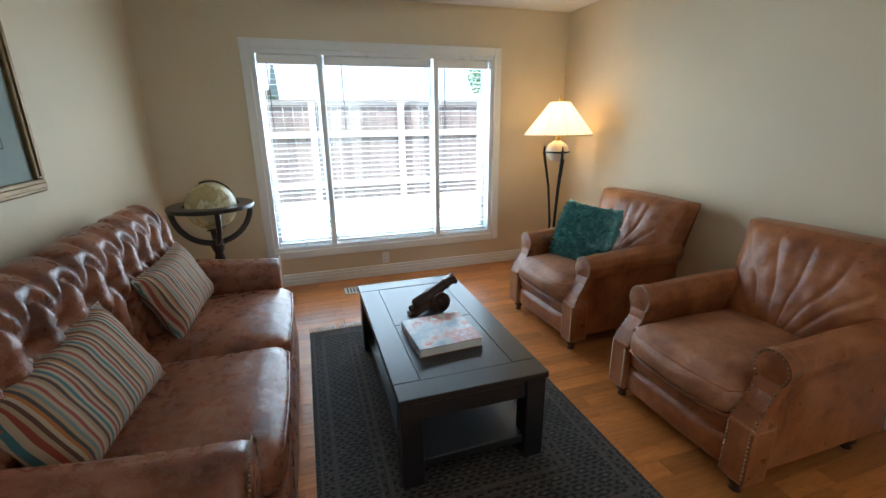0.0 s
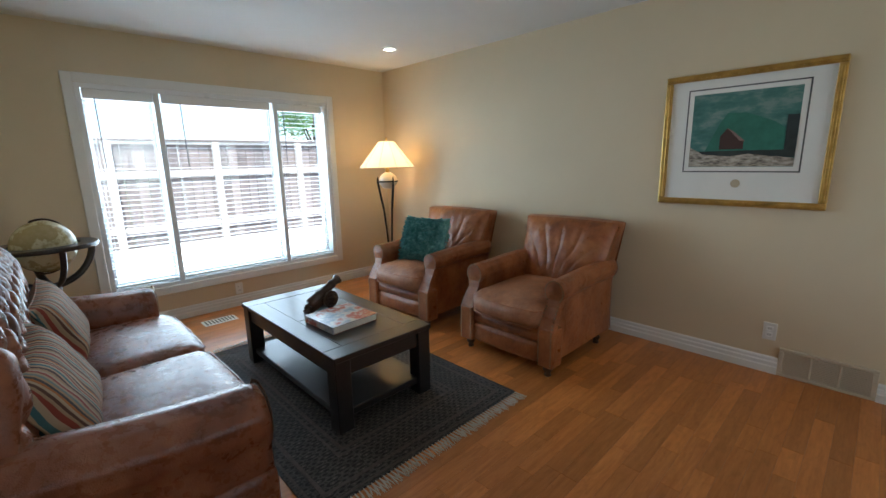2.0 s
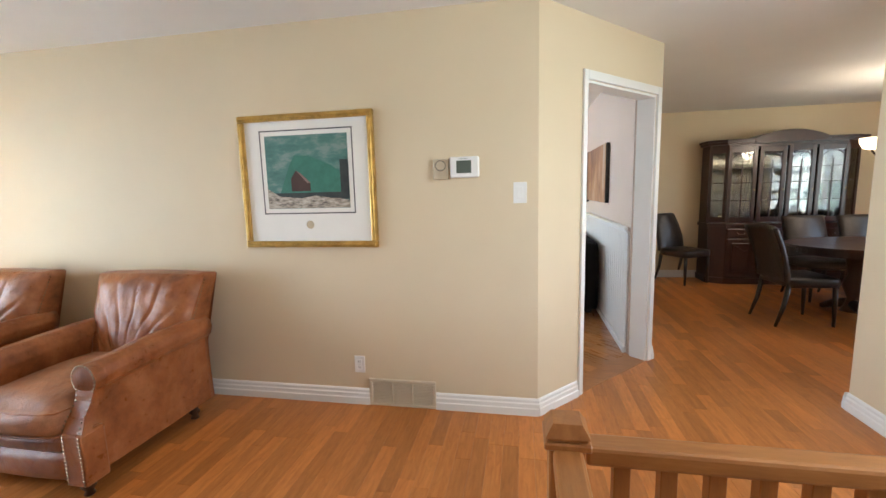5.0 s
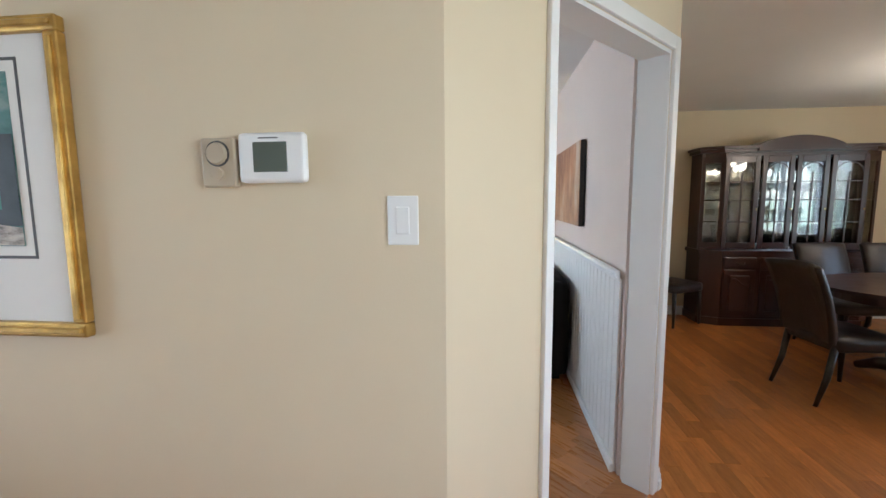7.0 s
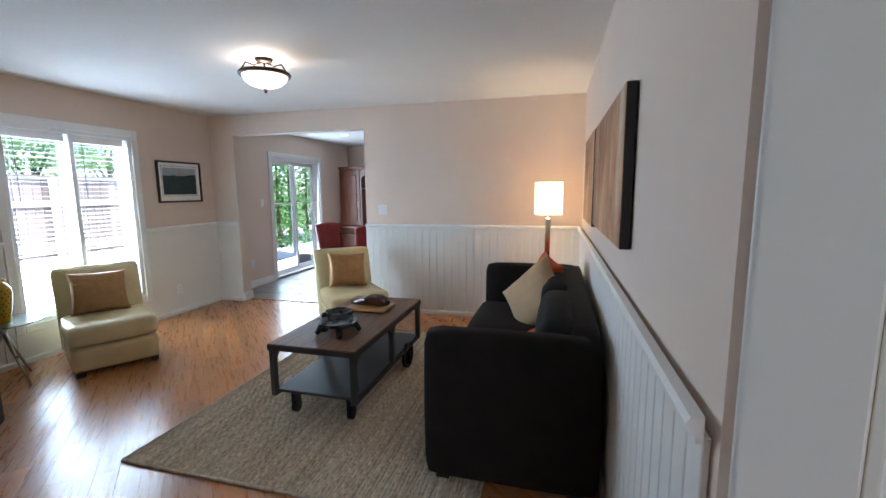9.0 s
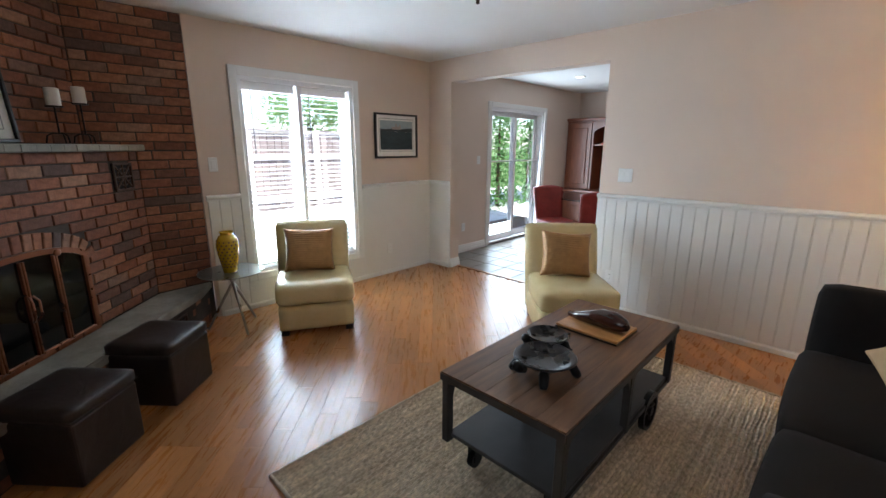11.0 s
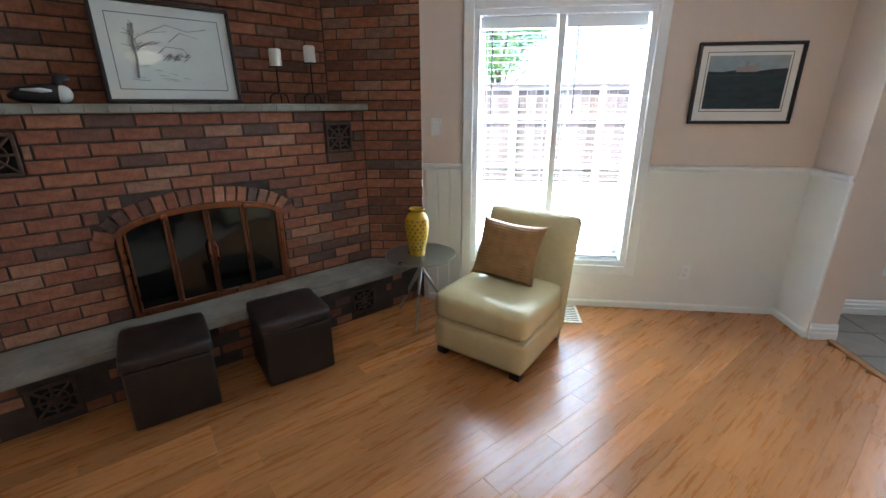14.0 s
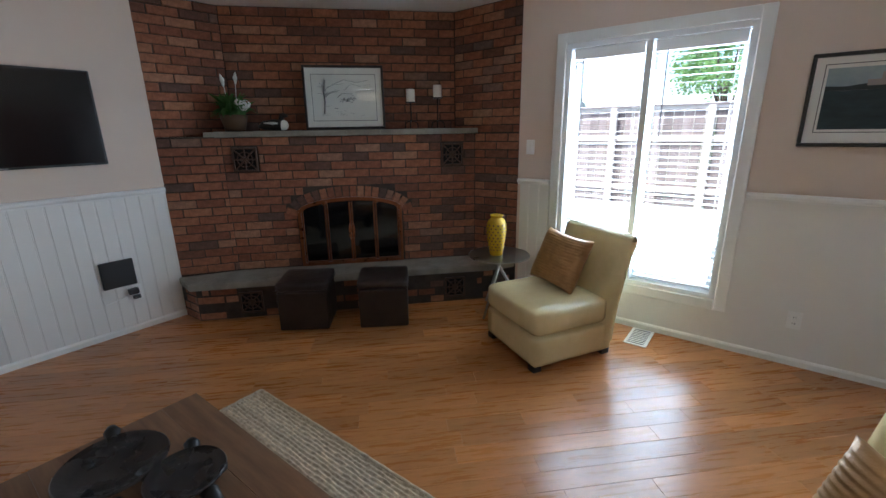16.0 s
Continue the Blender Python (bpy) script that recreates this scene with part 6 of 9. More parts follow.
# stair railing
def railing():
    th = thing("stair_railing", pose(0, 0, 0), "honey oak stair railing with square balusters", "railing")
    NX, NY = 1.395, -1.115
    nw = part("newel_post", bx(B(), NX - 0.043, NX + 0.043, NY - 0.043, NY + 0.043, 0.0, 0.78, 0.004, 1), "oak_post", th)
    bm = B()
    bx(bm, NX - 0.055, NX + 0.055, NY - 0.055, NY + 0.055, 0.78, 0.80, 0.004, 1)
    bx(bm, NX - 0.047, NX + 0.047, NY - 0.047, NY + 0.047, 0.80, 0.812, 0.003, 1)
    vs = [bm.verts.new((NX + a * 0.052, NY + b * 0.052, 0.812)) for a, b in ((-1, -1), (1, -1), (1, 1), (-1, 1))]
    top = [bm.verts.new((NX + a * 0.034, NY + b * 0.034, 0.84)) for a, b in ((-1, -1), (1, -1), (1, 1), (-1, 1))]
    bm.faces.new(top)
    for i in range(4):
        bm.faces.new((vs[i], vs[(i + 1) % 4], top[(i + 1) % 4], top[i]))
    part("cap", bm, "oak_post", nw)
    part("knot", cy(B(), (NX - 0.0435, NY + 0.01, 0.33), (NX - 0.0445, NY + 0.01, 0.33), 0.016, n=10), "feet_wood", nw, "dark knot in the oak")
    part("handrail", bx(B(), NX - 0.035, NX + 0.035, -2.94, NY - 0.043, 0.735, 0.785, 0.01, 2), "oak_rail", th, smooth=False)
    part("handrail", bx(B(), -0.25, NX - 0.043, NY - 0.035, NY + 0.035, 0.735, 0.785, 0.01, 2), M["oak_rail_x"], th)
    part("bottom_rail", bx(B(), NX - 0.03, NX + 0.03, -2.94, NY - 0.043, 0.0, 0.04), "oak_rail", th)
    part("bottom_rail", bx(B(), -0.25, NX - 0.043, NY - 0.03, NY + 0.03, 0.0, 0.04), M["oak_rail_x"], th)
    first = None
    spots = [(NX, NY - 0.13 - i * 0.105) for i in range(16)] + [(NX - 0.13 - i * 0.105, NY) for i in range(14)]
    for x, y in spots:
        if first is None:
            first = part("baluster", bx(B(), -0.019, 0.019, -0.019, 0.019, 0.04, 0.737, 0.002, 1), "oak_post", th)
            o = first
        else:
            o = new("baluster", first.data)
            o.parent = th
        o.matrix_basis = pose(x, y, 0)
    end = part("newel_post", bx(B(), -0.293, -0.207, NY - 0.043, NY + 0.043, 0.0, 0.84, 0.004, 1), "oak_post", th)


M["oak_rail_x"] = wood("oak_rail_x", (0.28, 0.10, 0.025), (0.46, 0.20, 0.06), 0.32, (2, 16, 16), 2.5, coat=0.2)
railing()


# ---- dining room ----
def stemware(bm, x, y, z, s=1.0):
    return lathe(bm, [(0.032 * s, z), (0.030 * s, z + 0.003), (0.005 * s, z + 0.008), (0.005 * s, z + 0.07 * s), (0.026 * s, z + 0.09 * s), (0.034 * s, z + 0.12 * s), (0.030 * s, z + 0.155 * s), (0.028 * s, z + 0.155 * s), (0.031 * s, z + 0.12 * s), (0.022 * s, z + 0.094 * s), (0.0, z + 0.088 * s)], 12, (x, y, 0))


def china_cabinet():
    """A break-front cabinet against the east wall; it faces -x. Local y runs from -1 to 1 across its width."""
    th = thing("china_cabinet", pose(7.29, -4.50, 0), "dark cherry china cabinet with glass doors and crystal", "china cabinet")
    W, D = 0.91, 0.43
    base = B()
    prism(base, [(0, -W), (0, W), (-D + 0.10, W), (-D, W - 0.19), (-D, -W + 0.19), (-D + 0.10, -W)], 0.07, 0.80)
    bs = part("base", base, "cherry", th)
    bm = B()
    prism(bm, [(0, -W - 0.015), (0, W + 0.015), (-D + 0.09, W + 0.015), (-D - 0.02, W - 0.18), (-D - 0.02, -W + 0.18), (-D + 0.09, -W - 0.015)], 0.0, 0.085)
    part("plinth", bm, "cherry", bs)
    bm = B()
    prism(bm, [(0, -W - 0.02), (0, W + 0.02), (-D + 0.08, W + 0.02), (-D - 0.025, W - 0.17), (-D - 0.025, -W + 0.17), (-D + 0.08, -W - 0.02)], 0.80, 0.845)
    part("waist_moulding", bm, "cherry", bs)
    cols = [(0.725, 0.35), (0.342, 0.004), (-0.004, -0.342), (-0.35, -0.725)]
    for a, b in cols:
        y0, y1 = min(a, b) + 0.02, max(a, b) - 0.02
        dr = part("drawer", bx(B(), -D - 0.018, -D, y0, y1, 0.655, 0.775, 0.008, 2), "cherry", bs)
        hb = tube(B(), [(-D - 0.02, (y0 + y1) / 2 - 0.045, 0.715), (-D - 0.045, (y0 + y1) / 2 - 0.03, 0.70), (-D - 0.047, (y0 + y1) / 2 + 0.03, 0.70), (-D - 0.02, (y0 + y1) / 2 + 0.045, 0.715)], 0.005, 6)
        part("handle", hb, "bronze", dr, "aged brass bail handle", smooth=True)
        dm_ = B()
        bx(dm_, -D - 0.016, -D, y0, y1, 0.11, 0.635, 0.006, 2)
        bx(dm_, -D - 0.026, -D - 0.014, y0 + 0.06, y1 - 0.06, 0.17, 0.575, 0.012, 2)
        d = part("door", dm_, "cherry", bs)
        part("knob", sph(B(), (-D - 0.03, y0 + 0.03, 0.40), 0.011, 10, 6), "bronze", d, smooth=True)
        part("carving", tube(B(), [(-D - 0.026, (y0 + y1) / 2 + 0.09 * math.cos(q), 0.50 + 0.035 * math.sin(2 * q)) for q in np.linspace(0.3, 2.8, 14)], 0.007, 6), "cherry", d, smooth=True)
    UD = 0.36
    up = B()
    bx(up, -UD + 0.1, 0, W - 0.03, W, 0.845, 1.92)
    bx(up, -UD + 0.1, 0, -W, -W + 0.03, 0.845, 1.92)
    prism(up, [(0, -W + 0.03), (0, W - 0.03), (-UD + 0.11, W - 0.03), (-UD + 0.01, W - 0.2), (-UD + 0.01, -W + 0.2), (-UD + 0.11, -W + 0.03)], 1.88, 1.92)
    part("upper_case", up, "cherry", th)
    part("mirror_back", bx(B(), -0.022, -0.004, -W + 0.03, W - 0.03, 0.85, 1.88), "mirror", th, "mirrored back panel")
    bm = B()
    prism(bm, [(0, -W - 0.03), (0, W + 0.03), (-UD + 0.07, W + 0.04), (-UD - 0.04, W - 0.16), (-UD - 0.04, -W + 0.16), (-UD + 0.07, -W - 0.04)], 1.92, 1.955)
    prism(bm, [(0, -W - 0.05), (0, W + 0.05), (-UD + 0.05, W + 0.06), (-UD - 0.07, W - 0.14), (-UD - 0.07, -W + 0.14), (-UD + 0.05, -W - 0.06)], 1.955, 1.985)
    cr = part("cornice", bm, "cherry", th)
    bm = B()
    k = 20
    lo, hi = [], []
    for i in range(k + 1):
        y = -0.42 + 0.84 * i / k
        top = 1.99 + 0.095 * max(0.0, math.cos(y / 0.42 * math.pi / 2)) ** 0.8
        lo.append([bm.verts.new((x, y, 1.93)) for x in (-UD - 0.075, -0.1)])
        hi.append([bm.verts.new((x, y, top)) for x in (-UD - 0.075, -0.1)])
    for i in range(k):
        bm.faces.new((lo[i][0], lo[i + 1][0], hi[i + 1][0], hi[i][0]))
        bm.faces.new((hi[i][0], hi[i + 1][0], hi[i + 1][1], hi[i][1]))
        bm.faces.new((lo[i][1], hi[i][1], hi[i + 1][1], lo[i + 1][1]))
        bm.faces.new((lo[i][0], lo[i][1], lo[i + 1][1], lo[i + 1][0]))
    for i in (0, k):
        bm.faces.new((lo[i][0], hi[i][0], hi[i][1], lo[i][1]))
    bmesh.ops.recalc_face_normals(bm, faces=bm.faces)
    part("arched_crest", bm, "cherry", cr)
    for a, b in cols:
        y0, y1 = min(a, b) + 0.008, max(a, b) - 0.008
        bm = B()
        x0, x1, w = -UD - 0.012, -UD + 0.01, 0.05
        bx(bm, x0, x1, y0, y0 + w, 0.86, 1.88, 0.004, 1)
        bx(bm, x0, x1, y1 - w, y1, 0.86, 1.88, 0.004, 1)
        bx(bm, x0, x1, y0 + w, y1 - w, 0.86, 0.93, 0.004, 1)
        bx(bm, x0, x1, y0 + w, y1 - w, 1.81, 1.88, 0.004, 1)
        d = part("glass_door", bm, "cherry", th, "glazed door with muntins")
        bm = B()
        bx(bm, x0 + 0.004, x0 + 0.014, (y0 + y1) / 2 - 0.006, (y0 + y1) / 2 + 0.006, 0.93, 1.70)
        for z in (1.16, 1.40, 1.60):
            bx(bm, x0 + 0.004, x0 + 0.014, y0 + w, y1 - w, z - 0.005, z + 0.005)
        tube(bm, [(x0 + 0.009, (y0 + y1) / 2 + (y1 - y0 - 2 * w) / 2 * math.cos(q), 1.70 + 0.10 * math.sin(q)) for q in np.linspace(0, math.pi, 16)], 0.006, 6)
        part("muntin", bm, "cherry", d)
        p = part("pane", bx(B(), x0 + 0.015, x0 + 0.018, y0 + w, y1 - w, 0.93, 1.81), "glass", d)
        p.visible_shadow = False
        part("knob", sph(B(), (x0 - 0.012, y0 + 0.02, 1.30), 0.009, 8, 6), "gold_frame", d)
    for s in (-1, 1):
        bm = B()
        m = Matrix.Translation((-UD + 0.01, s * (W - 0.2), 0)) @ Matrix.Rotation(math.atan2(s * 0.19, 0.10) , 4, "Z")
        for a, b, z0, z1 in ((0, 0.035, 0.86, 1.88), (0.18, 0.215, 0.86, 1.88), (0.035, 0.18, 0.86, 0.93), (0.035, 0.18, 1.81, 1.88)):
            bx(bm, a, b, -0.01, 0.01, z0, z1, m=m)
        for z in (1.16, 1.40, 1.60):
            bx(bm, 0.035, 0.18, -0.004, 0.004, z - 0.004, z + 0.004, m=m)
        d = part("canted_side", bm, "cherry", th)
        p = part("pane", bx(B(), 0.035, 0.18, -0.0015, 0.0015, 0.93, 1.81, m=m), "glass", d)
        p.visible_shadow = False
    for z in (1.14, 1.41, 1.65):
        part("glass_shelf", bx(B(), -UD + 0.06, -0.03, -W + 0.1, W - 0.1, z, z + 0.008), "glass", th)
    return th


china_cabinet()
rng = random.Random(21)
first = None
for z in (0.86, 1.149, 1.419, 1.659):
    n = 13 if z > 0.9 else 7
    for i in range(n):
        y = -4.50 + (-0.70 + 1.4 * (i + 0.5) / n) + rng.uniform(-0.02, 0.02)
        if first is None:
            first = thing("wine_glass", pose(0, 0, 0), "cut crystal wine glass in the china cabinet", "glass", "crystal in the cabinet")
            part("bowl", stemware(B(), 0, 0, 0), "crystal", first, smooth=True)
            first.matrix_basis = pose(7.29 - 0.17, y, z)
        else:
            c = copy_thing(first, pose(7.29 - rng.uniform(0.10, 0.24), y, z, 0, 0, 0))
            c.scale = (1, 1, rng.uniform(0.75, 1.2) * (1.3 if z < 0.9 else 1.0))
for i, y in enumerate((-3.80, -4.10)):
    th = thing("decanter", pose(7.10, y, 0.86), "crystal decanter with a flared base", "decanter", "crystal decanters")
    part("body", lathe(B(), [(0.0, 0), (0.075, 0.0), (0.078, 0.01), (0.05, 0.05), (0.022, 0.11), (0.018, 0.16), (0.028, 0.175), (0.0, 0.176)], 18), "crystal", th, smooth=True)
    part("stopper", lathe(B(), [(0.0, 0.177), (0.012, 0.18), (0.022, 0.20), (0.012, 0.225), (0.0, 0.23)], 12), "crystal", th, smooth=True)


def dining_chair():
    """A leather parsons chair that faces -y, origin at its base centre."""
    th = thing("dining_chair", pose(0, 0, 0), "dark brown leather dining chair with slim legs", "chair", "dining chairs")
    part("seat", cush(B(), -0.235, 0.235, -0.24, 0.22, 0.38, 0.485, 0.03, 0.012, 8), "black_leather", th, smooth=True)
    bk = B()

    def fn(u, v):
        a = 2 * u - 1
        y = 0.20 + 0.02 * v + 0.10 * v * v - 0.035 * a * a * -1 * v
        return Vector((a * (0.225 + 0.01 * v), y - 0.03 * (1 - a * a), 0.44 + 0.52 * v + 0.012 * (1 - a * a) * v))
    for off in (0, 0.05):
        grid(bk, lambda u, v: fn(u, v) + Vector((0, off, 0)), 14, 14)
    top = [[bk.verts.new(fn(i / 14, 1) + Vector((0, o, 0.012 if o == 0.025 else 0))) for o in (0, 0.025, 0.05)] for i in range(15)]
    for i in range(14):
        for j in range(2):
            bk.faces.new((top[i][j], top[i + 1][j], top[i + 1][j + 1], top[i][j + 1]))
    for u in (0, 1):
        sd = [[bk.verts.new(fn(u, i / 14) + Vector((0, o, 0))) for o in (0, 0.05)] for i in range(15)]
        for i in range(14):
            bk.faces.new((sd[i][0], sd[i + 1][0], sd[i + 1][1], sd[i][1]))
    bmesh.ops.remove_doubles(bk, verts=bk.verts, dist=1e-5)
    bmesh.ops.recalc_face_normals(bk, faces=bk.faces)
    part("backrest", bk, "black_leather", th, smooth=True)
    for x in (-1, 1):
        part("leg", tube(B(), [(x * 0.205, -0.21, 0.40), (x * 0.207, -0.215, 0.2), (x * 0.21, -0.22, 0.0)], [0.024, 0.02, 0.014], 8), "dark_wood", th, smooth=True)
        part("leg", tube(B(), [(x * 0.205, 0.20, 0.42), (x * 0.206, 0.235, 0.2), (x * 0.21, 0.30, 0.0)], [0.024, 0.021, 0.014], 8), "dark_wood", th, smooth=True)
    return th


dc = dining_chair()
dc.matrix_basis = pose(5.14, -3.72, 0, 0, 0, 4)
for x, y, r in ((6.98, -3.30, 300), (6.12, -4.50, 272), (6.12, -5.10, 268), (4.45, -4.55, 90), (5.3, -5.95, 180)):
    copy_thing(dc, pose(x, y, 0, 0, 0, r))
th = thing("dining_table", pose(5.33, -4.75, 0), "polished dark wood oval pedestal dining table", "dining table")
bm = B()
ring = lambda k, z: [(k * 0.66 * math.cos(a), k * 1.02 * math.sin(a)) for a in np.linspace(0, 2 * math.pi, 49)[:-1]]
prism(bm, ring(1.0, 0), 0.735, 0.76)
part("tabletop", bm, "cherry", th, "glossy oval tabletop")
bm = B()
prism(bm, ring(0.88, 0), 0.66, 0.733)
part("apron", bm, "cherry", th)
for s in (-1, 1):
    part("pedestal", lathe(B(), [(0.10, 0.06), (0.07, 0.12), (0.05, 0.2), (0.10, 0.33), (0.06, 0.45), (0.09, 0.6), (0.12, 0.66)], 20, (0, s * 0.4, 0)), "cherry", th, smooth=True)
    for k in (-1, 1):
        part("foot", tube(B(), [(0, s * 0.4, 0.14), (k * 0.2, s * 0.42, 0.10), (k * 0.36, s * 0.45, 0.025)], [0.06, 0.05, 0.03], 8), "cherry", th, smooth=True)
th = thing("chandelier", pose(5.33, -4.78, 0), "bronze chandelier with white glass up-light shades", "chandelier")
part("stem", lathe(B(), [(0.06, CH - 0.001), (0.06, CH - 0.03), (0.012, CH - 0.04), (0.012, 1.75), (0.04, 1.70), (0.05, 1.62), (0.0, 1.58)][::-1], 14), "bronze", th, smooth=True)
for k in range(5):
    a = k * 2 * math.pi / 5 + 0.97
    c, s = math.cos(a), math.sin(a)
    part("arm", tube(B(), [(0.03 * c, 0.03 * s, 1.66), (0.17 * c, 0.17 * s, 1.60), (0.30 * c, 0.30 * s, 1.64), (0.34 * c, 0.34 * s, 1.70)], 0.01, 8), "bronze", th, smooth=True)
    part("shade", lathe(B(), [(0.02, 1.70), (0.07, 1.72), (0.095, 1.77), (0.10, 1.82), (0.096, 1.82), (0.09, 1.77), (0.03, 1.715)], 22, (0.34 * c, 0.34 * s, 0)), "bowl_lit", th, "lit white glass shade", smooth=True)

# ---- kitchen corner ----
def red_chair():
    th = thing("red_chair", pose(0, 0, 0), "red leather dining chair with black legs", "chair", "red chairs at the breakfast table")
    part("seat", cush(B(), -0.22, 0.22, -0.23, 0.22, 0.38, 0.49, 0.035, 0.012, 7), "red_leather", th, smooth=True)
    bm = B()

    def fn(u, v, o):
        a = 2 * u - 1
        return Vector((a * (0.20 + 0.025 * v) , 0.17 + 0.09 * v + o, 0.44 + 0.47 * v + 0.03 * (1 - a * a) * v))
    for o in (0, 0.06):
        grid(bm, lambda u, v: fn(u, v, o), 10, 10)
    for e in range(3):
        s = [[bm.verts.new(fn(*( (i / 10, 1) if e == 0 else ((e - 1), i / 10)), o)) for o in (0, 0.06)] for i in range(11)]
        for i in range(10):
            bm.faces.new((s[i][0], s[i + 1][0], s[i + 1][1], s[i][1]))
    bmesh.ops.remove_doubles(bm, verts=bm.verts, dist=1e-5)
    bmesh.ops.recalc_face_normals(bm, faces=bm.faces)
    part("backrest", bm, "red_leather", th, smooth=True)
    for x in (-1, 1):
        part("leg", tube(B(), [(x * 0.19, -0.2, 0.39), (x * 0.195, -0.205, 0.0)], [0.022, 0.014], 8), "black_frame", th, smooth=True)
        part("leg", tube(B(), [(x * 0.19, 0.18, 0.4), (x * 0.195, 0.20, 0.2), (x * 0.2, 0.25, 0.0)], [0.022, 0.02, 0.014], 8), "black_frame", th, smooth=True)
    return th


rc = red_chair()
rc.matrix_basis = pose(9.60, 1.89, 0, 0, 0, 330)
copy_thing(rc, pose(9.52, 1.35, 0, 0, 0, 130))
th = thing("breakfast_table", pose(10.42, 1.72, 0), "round dark glass breakfast table on a pedestal", "table")
part("tabletop", lathe(B(), [(0.0, 0.735), (0.60, 0.735), (0.61, 0.742), (0.60, 0.75), (0.0, 0.75)], 48), "smoked_glass", th)
part("pedestal", lathe(B(), [(0.28, 0.0), (0.27, 0.02), (0.06, 0.05), (0.05, 0.6), (0.2, 0.72), (0.2, 0.734)], 28), "black_frame", th, smooth=True)


def desk_hutch():
    th = thing("desk_hutch", pose(11.98, 2.86, 0), "reddish wood desk hutch with a door and arched shelves", "desk hutch")
    # local: x from 0 at the wall to -0.55, y from 0 to -1.7
    part("carcass", bx(B(), -0.50, 0, -1.70, 0, 0.06, 0.70), "desk_wood", th)
    part("desk_top", bx(B(), -0.62, 0, -1.74, 0.0, 0.70, 0.735, 0.006, 2), "desk_wood", th)
    up = B()
    bx(up, -0.42, 0, -0.03, -0.004, 0.735, 1.92)
    bx(up, -0.42, 0, -0.50, -0.47, 0.735, 1.92)
    bx(up, -0.42, 0, -1.20, -1.17, 0.735, 1.92)
    bx(up, -0.42, 0, -1.70, -1.67, 0.735, 1.92)
    bx(up, -0.42, 0, -1.67, -0.03, 1.89, 1.92)
    bx(up, -0.02, 0, -1.67, -0.03, 0.735, 1.89)
    part("upper_case", up, "desk_wood", th)
    part("cornice", bx(B(), -0.47, 0, -1.74, 0.0, 1.92, 1.97, 0.012, 2), "desk_wood", th)
    for a, b in ((-0.465, -0.035), (-1.665, -1.205)):
        bm = B()
        bx(bm, -0.44, -0.42, a, b, 0.745, 1.885, 0.004, 1)
        bx(bm, -0.45, -0.438, a + 0.07, b - 0.07, 0.83, 1.80, 0.01, 2)
        d = part("door", bm, "desk_wood", th)
        part("handle", tube(B(), [(-0.445, a + 0.035, 1.10), (-0.47, a + 0.035, 1.12), (-0.47, a + 0.035, 1.22), (-0.445, a + 0.035, 1.24)], 0.005, 6), "steel", d, smooth=True)
    part("shelf", bx(B(), -0.38, -0.02, -1.17, -0.50, 1.50, 1.525), "desk_wood", th)
    bm = B()
    pts = [(-1.17, 1.89), (-0.50, 1.89)] + [(-0.835 + 0.335 * math.cos(q), 1.70 + 0.13 * math.sin(q)) for q in np.linspace(0, math.pi, 14)]
    lo = [bm.verts.new((-0.41, y, z)) for y, z in pts]
    hi = [bm.verts.new((-0.43, y, z)) for y, z in pts]
    bm.faces.new(lo)
    bm.faces.new(hi[::-1])
    for i in range(len(pts)):
        bm.faces.new((lo[i], lo[(i + 1) % len(pts)], hi[(i + 1) % len(pts)], hi[i]))
    bmesh.ops.recalc_face_normals(bm, faces=bm.faces)
    part("arch", bm, "desk_wood", th)
    for a, b in ((-0.55, -0.02), (-1.12, -0.57), (-1.68, -1.14)):
        part("drawer", bx(B(), -0.515, -0.50, a, b, 0.45, 0.68, 0.005, 1), "desk_wood", th)


desk_hutch()
for i, (y, w, mt) in enumerate(((2.20, 0.10, "orange_fabric"), (2.05, 0.16, "mustard"), (1.95, 0.05, "white_plastic"))):
    th = thing("book", pose(11.72, y, 1.525), "book lying on the desk hutch shelf", "book", "books on the hutch")
    part("cover", bx(B(), -0.1, 0.1, -w / 2, w / 2, 0.0, 0.03 + 0.01 * i, 0.003, 1), mt, th)
wall_plate("light_switch", pose(9.06, KY1, 1.29, 0, 0, 0), 0.072, 0.116, "white light switch beside the patio door", "light switch")
wall_plate("power_outlet", pose(8.75, KY1, 0.36, 0, 0, 0), 0.072, 0.116, "white wall socket above the baseboard", "power outlet", "socket")


# ---- family room ----
wall_plate("light_switch", pose(FX1, 0.40, 1.235, 0, 0, EAST), 0.12, 0.116, "white double light switch by the opening", "light switch", "double")
wall_plate("light_switch", pose(5.52, FY1, 1.32, 0, 0, 0), 0.072, 0.116, "white light switch beside the brick wall", "light switch")
wall_plate("power_outlet", pose(7.35, FY1 - 0.014, 0.30, 0, 0, 0), 0.072, 0.116, "white wall socket in the panelling", "power outlet", "socket")
wall_plate("power_outlet", pose(FX1 - 0.014, 0.45, 0.32, 0, 0, EAST), 0.072, 0.116, "white wall socket in the panelling", "power outlet", "socket")
floor_register(6.52, 2.64, 0)
M["art_lake"] = mottled("art_lake", [(0.3, (0.012, 0.022, 0.028)), (0.7, (0.03, 0.055, 0.06))], 7, 0.6, 20, 0, stretch=(1, 1, 4))
M["art_bluesky"] = mottled("art_bluesky", [(0.3, (0.22, 0.29, 0.33)), (0.7, (0.42, 0.47, 0.48))], 4, 0.6, 20, 0)
M["art_tower"] = plain("art_tower", (0.36, 0.30, 0.26), 0.7, bumps=0)
